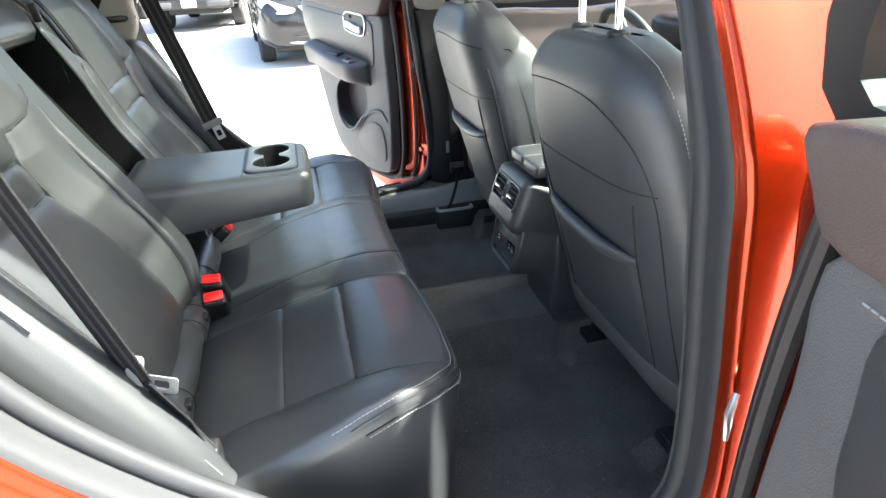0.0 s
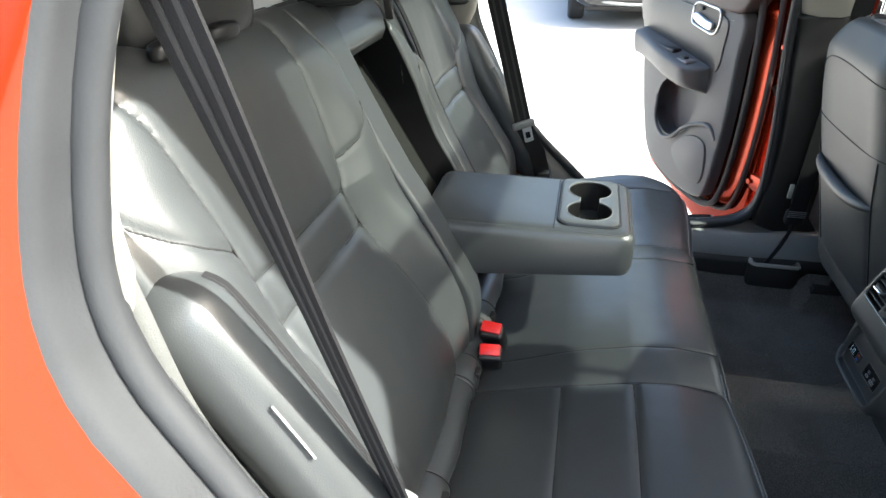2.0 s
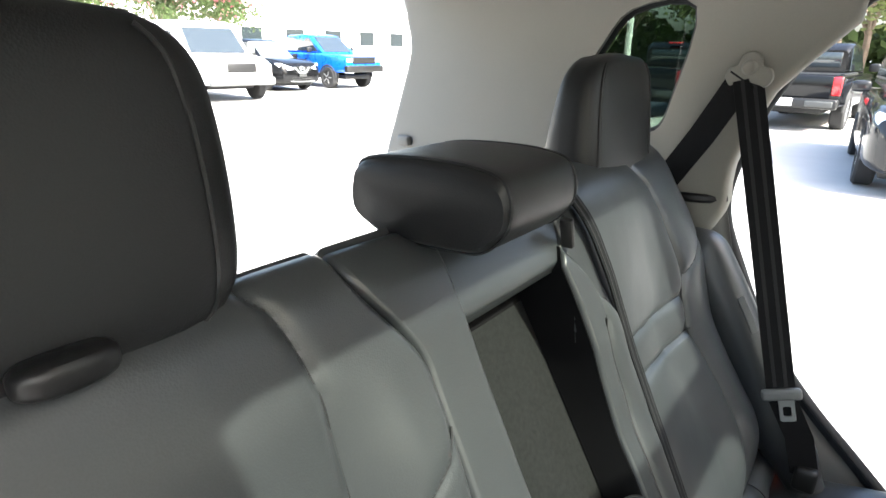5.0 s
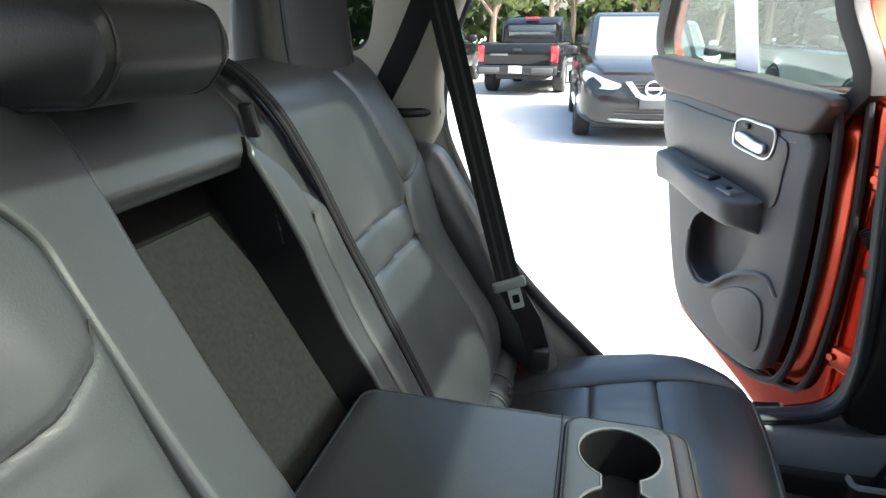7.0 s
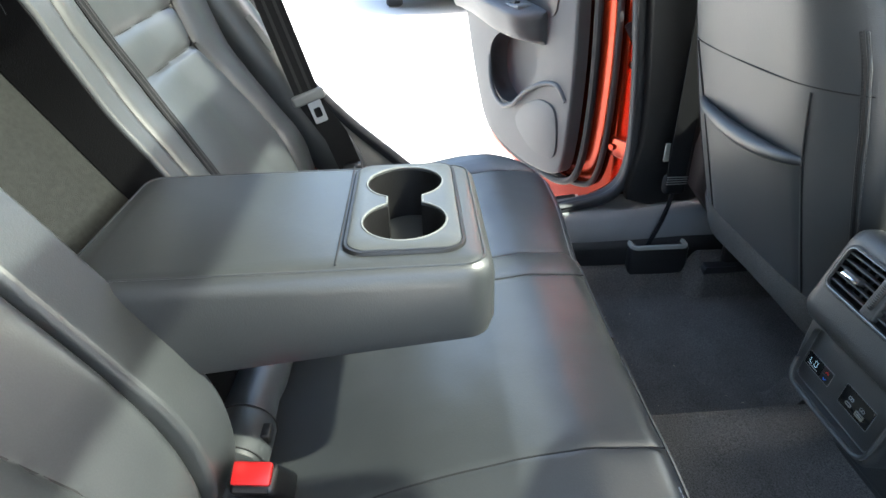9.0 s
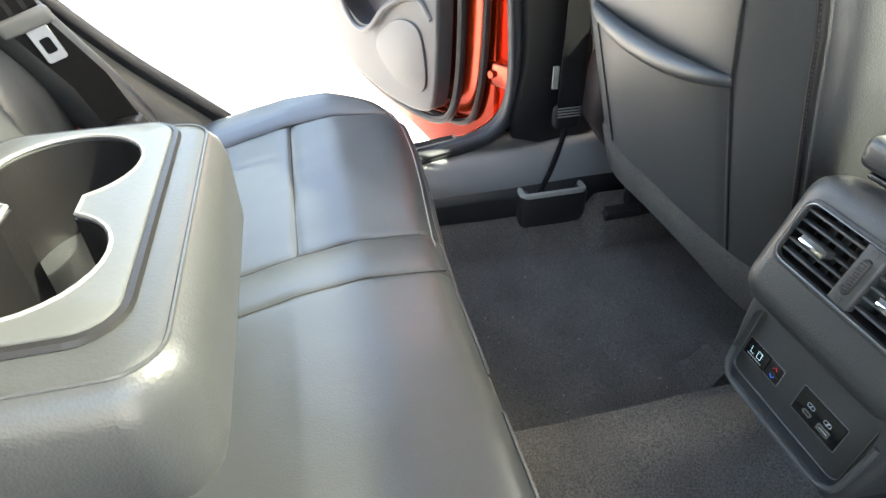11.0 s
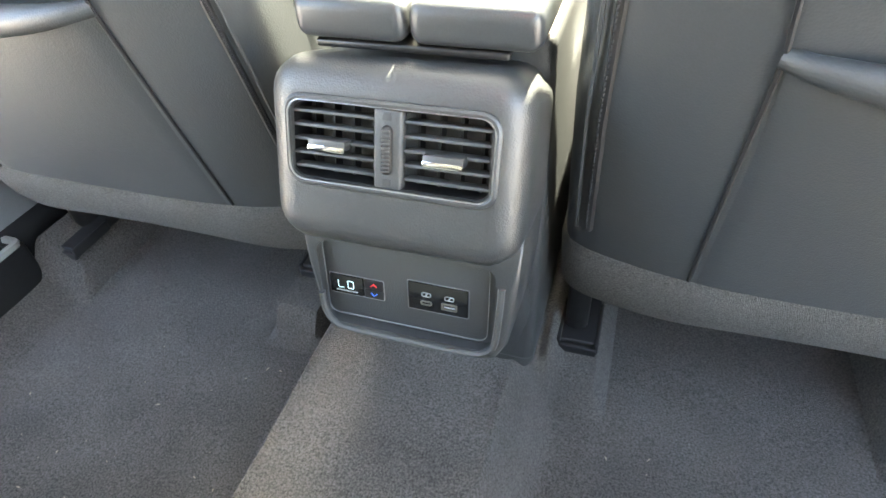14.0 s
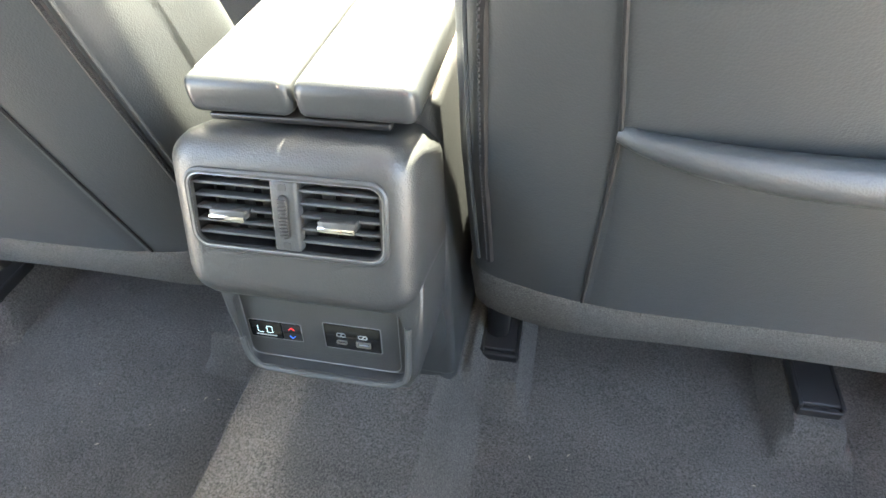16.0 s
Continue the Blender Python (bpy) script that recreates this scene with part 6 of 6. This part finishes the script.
# ---- parked vehicles ----


def cross(w, z0, z1, r, n=5):
    return [(y, z) for y, z in rrect(w, z1 - z0, min(r, (z1 - z0) * 0.45), n, (0, (z0 + z1) / 2))]


def along(sections):
    """Loft of (x, width, low, high, radius) sections."""
    return loft([[Vector((x, y, z)) for y, z in cross(w, a, b, r)] for x, w, a, b, r in sections])


def wheel_at(parent, x, y, r, w=0.22):
    s = 1 if y > 0 else -1
    m = Matrix.Translation((x, y, r)) @ Matrix.Rotation(radians(-90 * s), 4, "X")
    wh = part("wheel", lathe([(r * 0.62, -w / 2), (r * 0.93, -w / 2), (r, -w / 2 + 0.03), (r, w / 2 - 0.03), (r * 0.93, w / 2), (r * 0.66, w / 2), (r * 0.62, w / 2 - 0.02)], 28), TYRE, parent, "black tyre on an alloy rim", m=m)
    part("rim", lathe([(0.0, 0.0), (0.0, w / 2 - 0.03), (r * 0.16, w / 2 - 0.025), (r * 0.2, w / 2 - 0.05), (r * 0.58, w / 2 - 0.04), (r * 0.66, w / 2 - 0.012), (r * 0.66, -w / 2 + 0.02), (0.0, -w / 2 + 0.02)], 24), CAR_SILVER, wh, "alloy rim", m=m)
    for k in range(5):
        part("spoke", rbox((r * 0.36, 0, w / 2 - 0.022), (r * 0.46, 0.045, 0.02), 0.006, 2, m @ Matrix.Rotation(2 * math.pi * k / 5, 4, "Z")), CAR_SILVER, wh)
    arch = [Vector((x + (r + 0.05) * math.cos(a), y + s * (w / 2 - 0.05), r + (r + 0.05) * math.sin(a))) for a in [math.pi * i / 14 for i in range(15)]]
    part("arch_liner", tube(arch, 0.035, 6), TYRE, parent, "black wheel arch")


def crossover(at, turn, paint, label):
    c = thing("parked_crossover", label, "car", at, turn, in_place=False)
    body = part("body", along([(-2.28, 1.50, 0.42, 0.92, 0.1), (-2.20, 1.72, 0.34, 1.00, 0.12), (-1.6, 1.80, 0.26, 1.03, 0.13), (0.6, 1.82, 0.26, 1.02, 0.13), (1.1, 1.82, 0.26, 1.02, 0.14), (1.7, 1.80, 0.26, 1.00, 0.16), (2.05, 1.75, 0.27, 0.95, 0.16), (2.22, 1.62, 0.28, 0.88, 0.15), (2.30, 1.46, 0.30, 0.78, 0.13), (2.335, 1.30, 0.31, 0.66, 0.1)]), paint, c, "dark metallic body")
    part("bonnet", along([(0.95, 1.50, 0.98, 1.09, 0.06), (1.5, 1.50, 0.95, 1.065, 0.06), (2.0, 1.40, 0.89, 1.00, 0.06), (2.20, 1.22, 0.82, 0.92, 0.05)]), paint, body, "domed bonnet")
    part("cabin", along([(-2.1, 1.20, 0.98, 1.30, 0.1), (-1.85, 1.34, 0.98, 1.60, 0.14), (-1.0, 1.40, 0.98, 1.69, 0.14), (0.0, 1.40, 0.98, 1.69, 0.14), (0.30, 1.40, 0.98, 1.63, 0.14), (1.02, 1.50, 0.98, 1.08, 0.04)]), paint, c, "cabin with roof")
    wind = [Vector((x, y, z)) for x, y, z in ((1.045, -0.66, 1.085), (1.045, 0.66, 1.085), (0.345, 0.585, 1.615), (0.345, -0.585, 1.615))]
    part("windscreen", (wind + [p - Vector((0.02, 0, 0.03)) for p in wind], [(0, 1, 2, 3), (7, 6, 5, 4), (0, 4, 5, 1), (1, 5, 6, 2), (2, 6, 7, 3), (3, 7, 4, 0)]), SCREEN, c, "windscreen with a pale sky reflection in its colour")
    for s in (-1, 1):
        side = [(0.75, 1.10), (0.20, 1.58), (-1.2, 1.60), (-1.9, 1.40), (-1.95, 1.12)]
        part("side_window", loft([[Vector((x, s * (0.735 - 0.10 * (z - 1.1)) + o, z)) for x, z in side] for o in (-0.01 * s, 0.012 * s)]), WINDOW_DARK, c)
        wheel_at(c, 1.36, s * 0.80, 0.345)
        wheel_at(c, -1.34, s * 0.80, 0.345)
        lamp = smooth_loop([(0.40, 0.785), (0.58, 0.845), (0.78, 0.925), (0.85, 0.915), (0.84, 0.82), (0.72, 0.745), (0.56, 0.72), (0.43, 0.735)], 4)
        rows = [[Vector((2.285 - 0.95 * max(y - 0.45, 0) ** 1.6 - 0.25 * (z - 0.72) + o, s * y, z)) for y, z in lamp] for o in (-0.05, 0.105)]
        part("headlight", loft(rows), LAMP_GLASS, c, "clear headlight")
        fog = rrect(0.20, 0.10, 0.03, 4, (0.66, 0.47))
        part("fog_lamp", loft([[Vector((2.215 - 0.5 * max(y - 0.6, 0) + o, s * y, z)) for y, z in fog] for o in (0, 0.04)]), PLASTIC_DARK, c, "dark fog lamp recess")
        part("mirror", pillow(0.12, 0.22, 0.15, (0.70, s * 1.0, 1.14), sq=3), paint, c, "door mirror")
    grille = smooth_loop([(-0.42, 0.80), (0, 0.835), (0.42, 0.80), (0.38, 0.71), (0.24, 0.605), (0, 0.58), (-0.24, 0.605), (-0.38, 0.71)], 4)
    g = part("grille", loft([[Vector((2.27 + o - 0.16 * (z - 0.58), y, z)) for y, z in grille] for o in (0.0, 0.075)]), PLASTIC_DARK, c, "black mesh grille with a chrome V")
    for i in range(5):
        z = 0.63 + 0.038 * i
        part("grille_bar", rbox((2.35 - 0.16 * (z - 0.58), 0, z), (0.012, 0.44 + 1.3 * (z - 0.61), 0.010), 0.003), PLASTIC, g)
    part("chrome_bar", loft([[Vector((2.352 + o - 0.16 * (z - 0.58), y, z)) for y, z in ((-0.345, 0.81), (-0.20, 0.635), (-0.12, 0.600), (0.12, 0.600), (0.20, 0.635), (0.345, 0.81), (0.265, 0.815), (0.15, 0.675), (0.09, 0.652), (-0.09, 0.652), (-0.15, 0.675), (-0.265, 0.815))] for o in (0.0, 0.022)]), SATIN, g, "chrome V bar")
    part("badge", tube([Vector((2.375 - 0.16 * (0.09 * math.sin(a) + 0.15), 0.095 * math.cos(a), 0.735 + 0.085 * math.sin(a))) for a in [2 * math.pi * i / 24 for i in range(24)]], 0.013, 8, True), SATIN, g, "plain round chrome badge")
    part("badge_bar", rbox((2.36, 0, 0.735), (0.02, 0.21, 0.036), 0.006), SATIN, g)
    mesh_intake = smooth_loop([(-0.56, 0.43), (-0.40, 0.475), (0, 0.485), (0.40, 0.475), (0.56, 0.43), (0.46, 0.375), (0, 0.365), (-0.46, 0.375)], 4)
    lower = part("lower_intake", loft([[Vector((2.27 + o - 0.10 * y * y, y, z)) for y, z in mesh_intake] for o in (0.0, 0.085)]), PLASTIC_DARK, c, "black lower intake")
    part("intake_bar", rbox((2.352, 0, 0.425), (0.014, 0.90, 0.010), 0.003), PLASTIC, lower)
    part("skid_strip", tube([Vector((2.36 - 0.16 * y * y, y, 0.325 + 0.10 * y * y)) for y in [-0.7 + 1.4 * i / 20 for i in range(21)]], 0.020, 8), PLASTIC_GREY, c, "silver bumper strip")
    part("plate", rbox((2.372, 0, 0.545), (0.015, 0.31, 0.11), 0.005), PLASTIC, c, "grey front plate holder")
    part("underbody", rbox((0, 0, 0.25), (3.9, 1.4, 0.14), 0.03), RUBBER_BLACK, c)
    return c


def pickup(at, turn, paint, label, wide=1.90, lift=0.0):
    c = thing("parked_pickup", label, "pickup truck", at, turn, in_place=False)
    z = lift
    body = part("body", along([(-2.72, wide - 0.06, 0.56 + z, 1.10 + z, 0.06), (-2.68, wide, 0.52 + z, 1.14 + z, 0.07), (-0.9, wide, 0.42 + z, 1.14 + z, 0.07), (1.3, wide, 0.42 + z, 1.12 + z, 0.08), (2.3, wide, 0.46 + z, 1.08 + z, 0.12), (2.66, wide - 0.12, 0.50 + z, 1.02 + z, 0.14)]), paint, c, "painted body")
    part("cabin", along([(-0.98, 1.40, 1.10 + z, 1.62 + z, 0.10), (-0.80, 1.52, 1.10 + z, 1.76 + z, 0.14), (0.2, 1.54, 1.10 + z, 1.80 + z, 0.14), (0.55, 1.50, 1.10 + z, 1.74 + z, 0.14), (1.28, 1.60, 1.08 + z, 1.16 + z, 0.03)]), paint, c, "crew cabin")
    part("rear_window", rbox((-0.955, 0, 1.42 + z), (0.07, 1.22, 0.34), 0.05), WINDOW_DARK, c, "dark rear window")
    part("windscreen", loft([[Vector((x + o, y, q)) for x, y, q in ((1.25, -0.68, 1.17 + z), (1.25, 0.68, 1.17 + z), (0.62, 0.60, 1.71 + z), (0.62, -0.60, 1.71 + z))] for o in (-0.02, 0.03)]), WINDOW_DARK, c)
    for s in (-1, 1):
        part("side_window", loft([[Vector((x, s * (0.778 - 0.06 * (q - 1.2)) + o, q + z)) for x, q in ((1.0, 1.18), (0.5, 1.66), (-0.85, 1.68), (-0.88, 1.20))] for o in (-0.012 * s, 0.012 * s)]), WINDOW_DARK, c)
        wheel_at(c, 1.70, s * (wide / 2 - 0.10), 0.39, 0.27)
        wheel_at(c, -1.55, s * (wide / 2 - 0.10), 0.39, 0.27)
        part("tail_light", rbox((-2.70, s * (wide / 2 - 0.10), 0.93 + z), (0.10, 0.17, 0.36), 0.03), RED_LENS, c, "red tail light")
        part("bed_rail", rbox((-1.80, s * (wide / 2 - 0.05), 1.15 + z), (1.75, 0.09, 0.05), 0.015), PLASTIC_DARK, c)
        part("mirror", pillow(0.12, 0.24, 0.2, (0.85, s * (wide / 2 + 0.10), 1.25 + z), sq=3), PLASTIC_DARK, c)
        part("headlight", rbox((2.62, s * (wide / 2 - 0.25), 0.90 + z), (0.12, 0.34, 0.15), 0.04), LAMP_GLASS, c, "clear headlight")
    tg = part("tailgate", rbox((-2.735, 0, 0.90 + z), (0.06, wide - 0.36, 0.44), 0.02), paint, c, "painted tailgate")
    part("handle", rbox((-2.77, 0, 1.03 + z), (0.02, 0.20, 0.06), 0.01), PLASTIC_DARK, tg)
    part("lettering_bar", rbox((-2.768, 0.42, 0.92 + z), (0.006, 0.42, 0.035), 0.004), PLASTIC_GREY, tg, "unreadable raised lettering")
    part("rear_bumper", rbox((-2.80, 0, 0.585 + z), (0.20, wide - 0.04, 0.20), 0.04), PLASTIC_DARK, c, "dark step bumper")
    for s in (-1, 1):
        part("bumper_corner", rbox((-2.812, s * (wide / 2 - 0.33), 0.585 + z), (0.20, 0.50, 0.13), 0.03), MID_PLASTIC, c, "grey bumper step")
    part("brake_light", rbox((-0.93, 0, 1.745 + z), (0.10, 0.34, 0.05), 0.015), RED_LENS, c, "red roof brake light")
    part("plate", rbox((-2.922, 0, 0.60 + z), (0.01, 0.31, 0.155), 0.004), PAPER, c, "white plate, unreadable")
    part("front_bumper", rbox((2.68, 0, 0.60 + z), (0.20, wide - 0.04, 0.24), 0.05), PLASTIC_DARK, c)
    part("grille", rbox((2.66, 0, 0.90 + z), (0.08, wide - 0.75, 0.24), 0.03), PLASTIC_DARK, c, "black grille")
    part("bed_floor", rbox((-1.8, 0, 1.142 + z), (1.6, wide - 0.3, 0.012), 0), PLASTIC_DARK, c)
    part("underbody", rbox((0, 0, 0.42), (4.6, 1.2, 0.16), 0.03), RUBBER_BLACK, c)
    return c


def cargo_van(at, turn):
    c = thing("cargo_van", "white cargo van with a long bonnet and grey bumper", "van", at, turn, in_place=False)
    part("body", along([(-3.0, 1.86, 0.46, 2.00, 0.15), (-2.9, 2.00, 0.42, 2.08, 0.2), (0.7, 2.02, 0.42, 2.12, 0.2), (1.05, 1.98, 0.42, 2.04, 0.22), (1.75, 1.98, 0.42, 1.24, 0.1), (2.6, 1.92, 0.44, 1.16, 0.14), (2.95, 1.80, 0.46, 1.05, 0.14)]), WHITE, c, "white painted body")
    part("windscreen", loft([[Vector((x + o, y, q)) for x, y, q in ((1.74, -0.82, 1.27), (1.74, 0.82, 1.27), (1.14, 0.74, 1.93), (1.14, -0.74, 1.93))] for o in (-0.02, 0.06)]), WINDOW_DARK, c, "grey windscreen")
    for s in (-1, 1):
        part("side_window", loft([[Vector((x, s * 1.0 + o, q)) for x, q in ((1.45, 1.30), (1.05, 1.82), (0.45, 1.84), (0.45, 1.28))] for o in (-0.02 * s, 0.030 * s)]), WINDOW_DARK, c, "cab side window")
        wheel_at(c, 2.05, s * 0.90, 0.385, 0.26)
        wheel_at(c, -1.65, s * 0.90, 0.385, 0.26)
        part("headlight", rbox((2.88, s * 0.68, 0.92), (0.16, 0.36, 0.22), 0.04), LAMP_GLASS, c)
        part("mirror", rbox((1.5, s * 1.16, 1.42), (0.12, 0.20, 0.32), 0.04), PLASTIC_GREY, c)
        part("decal", rbox((-0.9, s * 1.012, 1.72), (1.5, 0.006, 0.06), 0.002), BLUE_MARK, c, "pale blue stripe decal")
    part("grille", rbox((2.93, 0, 0.90), (0.10, 0.86, 0.26), 0.04), PLASTIC_DARK, c, "dark grille")
    part("bumper", rbox((2.95, 0, 0.55), (0.26, 1.9, 0.22), 0.06), PLASTIC_GREY, c, "grey front bumper")
    part("underbody", rbox((-0.2, 0, 0.38), (5.0, 1.4, 0.14), 0.03), RUBBER_BLACK, c)
    return c


crossover((-9.78, 0.72, 0), 4, CAR_GREY, "charcoal crossover parked nose towards the open door")
pickup((-16.5, -1.45, 0), 176, CAR_BLACK, "black pickup truck parked tail first with red lights")
pickup((-17.0, -4.6, 0), 176, CAR_BLACK, "black pickup truck parked in the next bay")
pickup((-10.6, 4.4, 0), 4, CAR_SILVER, "grey pickup truck parked beyond the open door")
crossover((-17.0, 1.9, 0), 4, CAR_SILVER, "silver crossover parked in the far row")
cargo_van((-9.9, -17.05, 0), 84)
pickup((-16.3, -18.6, 0), 88, CAR_BLUE, "bright blue pickup truck with black wheels", lift=0.12)
crossover((-13.6, -18.6, 0), 88, CAR_BLACK, "dark crossover parked beside the van")

# ---- trees and building ----


def tree(x, y, h, spread, leaf, label, seed, trunk=0.16, bloom=None, low=0.42):
    rnd = random.Random(seed)
    t = thing("tree", label, "tree", (x, y, 0), group="trees", in_place=False)
    limbs = [smooth_line([(0, 0, 0), (rnd.uniform(-0.2, 0.2), rnd.uniform(-0.2, 0.2), h * 0.25), (rnd.uniform(-0.4, 0.4), rnd.uniform(-0.4, 0.4), h * 0.5)], 4)]
    tips = []
    for i in range(7):
        a = 2 * math.pi * i / 7 + rnd.uniform(-0.3, 0.3)
        q = spread * rnd.uniform(0.5, 0.9)
        base = limbs[0][rnd.randint(4, 8)]
        tip = Vector((q * math.cos(a), q * math.sin(a), h * rnd.uniform(0.55, 0.95)))
        limbs.append(smooth_line([base, (base + tip) / 2 + Vector((0, 0, 0.3)), tip], 4))
        tips.append(tip)
    v, f = [], []
    for k, line in enumerate(limbs):
        tv, tf = tube(line, [trunk * (1 if k == 0 else 0.45) * (1 - 0.65 * i / len(line)) for i in range(len(line))], 7)
        o = len(v)
        v += tv
        f += [tuple(i + o for i in q) for q in tf]
    part("trunk", (v, f), BARK, t, "grey-brown trunk and limbs")
    v, f = [], []
    clumps = [(tip, spread * rnd.uniform(0.28, 0.45)) for tip in tips for _ in range(2)] + [(Vector((rnd.gauss(0, spread * 0.45), rnd.gauss(0, spread * 0.45), h * rnd.uniform(low, 1.0))), spread * rnd.uniform(0.25, 0.42)) for _ in range(22)]
    for c, r in clumps:
        for _ in range(120):
            d = Vector((rnd.gauss(0, 1), rnd.gauss(0, 1), rnd.gauss(0, 0.75)))
            p = c + d.normalized() * r * rnd.uniform(0.35, 1.12)
            a = Vector((rnd.gauss(0, 1), rnd.gauss(0, 1), rnd.gauss(0, 1))).normalized()
            b = a.orthogonal().normalized()
            s = rnd.uniform(0.09, 0.20) * (h / 7) ** 0.5
            o = len(v)
            v += [p - a * s, p + b * s * 0.5, p + a * s, p - b * s * 0.5]
            f.append((o, o + 1, o + 2, o + 3))
    part("crown", (v, f), leaf, t, "uneven leafy crown")
    if bloom:
        v, f = [], []
        for tip in tips:
            for _ in range(40):
                p = tip + Vector((rnd.gauss(0, 0.4), rnd.gauss(0, 0.4), rnd.gauss(0.2, 0.35)))
                a = Vector((rnd.gauss(0, 1), rnd.gauss(0, 1), rnd.gauss(0, 1))).normalized() * 0.11
                b = a.orthogonal() * 0.7
                o = len(v)
                v += [p - a, p + b, p + a, p - b]
                f.append((o, o + 1, o + 2, o + 3))
        part("blossom", (v, f), bloom, t, "pink blossom")
    return t


rnd = random.Random(11)
for i in range(12):
    y = -16 + 3.6 * i
    tree(-34 + rnd.uniform(-4, 4), y, rnd.uniform(6.5, 10), rnd.uniform(2.6, 3.8), LEAF if i % 3 else LEAF_DARK, "leafy green tree at the edge of the lot", 100 + i, 0.22)
for i in range(8):
    tree(-27 + rnd.uniform(-2, 2), -6 + 4.2 * i, rnd.uniform(6, 8.5), rnd.uniform(2.6, 3.6), LEAF, "leafy green tree at the edge of the lot", 200 + i, 0.18)
for i in range(5):
    tree(-22 + 3.6 * i, -33 - 0.8 * i + rnd.uniform(-1, 1), rnd.uniform(5, 7), rnd.uniform(2.0, 2.8), LEAF_DARK, "flowering tree beside the building", 140 + i, 0.12, BLOSSOM)


def hedge():
    rnd = random.Random(3)
    v, f = [], []
    for _ in range(13000):
        y = rnd.uniform(-30, 40)
        p = Vector((-40 + rnd.gauss(0, 1.2), y, rnd.uniform(0, 5.2) * (0.75 + 0.25 * math.sin(y * 0.7))))
        a = Vector((rnd.gauss(0, 1), rnd.gauss(0, 1), rnd.gauss(0, 1))).normalized() * rnd.uniform(0.2, 0.5)
        b = a.orthogonal() * 0.6
        o = len(v)
        v += [p - a, p + b, p + a, p - b]
        f.append((o, o + 1, o + 2, o + 3))
    return v, f


tagged(part("hedge", hedge(), LEAF_DARK), "dense green shrubs along the far edge of the lot", "hedge", kind="stuff")

bld = thing("office_building", "low white building with dark windows behind the lot", "building", (-24, -46, 0), in_place=False)
part("wall", rbox((0, 0, 2.3), (76, 8, 4.6), 0.05), BUILDING, bld, "white rendered wall")
part("roof", rbox((0, 0, 4.75), (77, 9, 0.3), 0.05), BUILDING, bld, "flat pale roof")
for i in range(16):
    w = part("window", rbox((-33 + 4.4 * i, 4.02, 2.2), (2.2, 0.12, 1.5), 0.02), WHITE, bld, "white window frame")
    part("pane", rbox((-33 + 4.4 * i, 4.09, 2.2), (1.95, 0.03, 1.25), 0), WINDOW_DARK, w, "dark pane")
can = thing("entrance_canopy", "white canopy on a round post by the building", "canopy", (-28, -13.2, 0), in_place=False)
part("slab", along([(-3.5, 5.0, 3.6, 4.2, 0.1), (3.5, 5.0, 3.6, 4.2, 0.1)]), BUILDING, can, "white canopy roof")
for sx in (-2.8, 2.8):
    for sy in (-1.9, 1.9):
        part("post", tube([(sx, sy, 0), (sx, sy, 3.6)], 0.16, 12), BUILDING, can, "white round post")
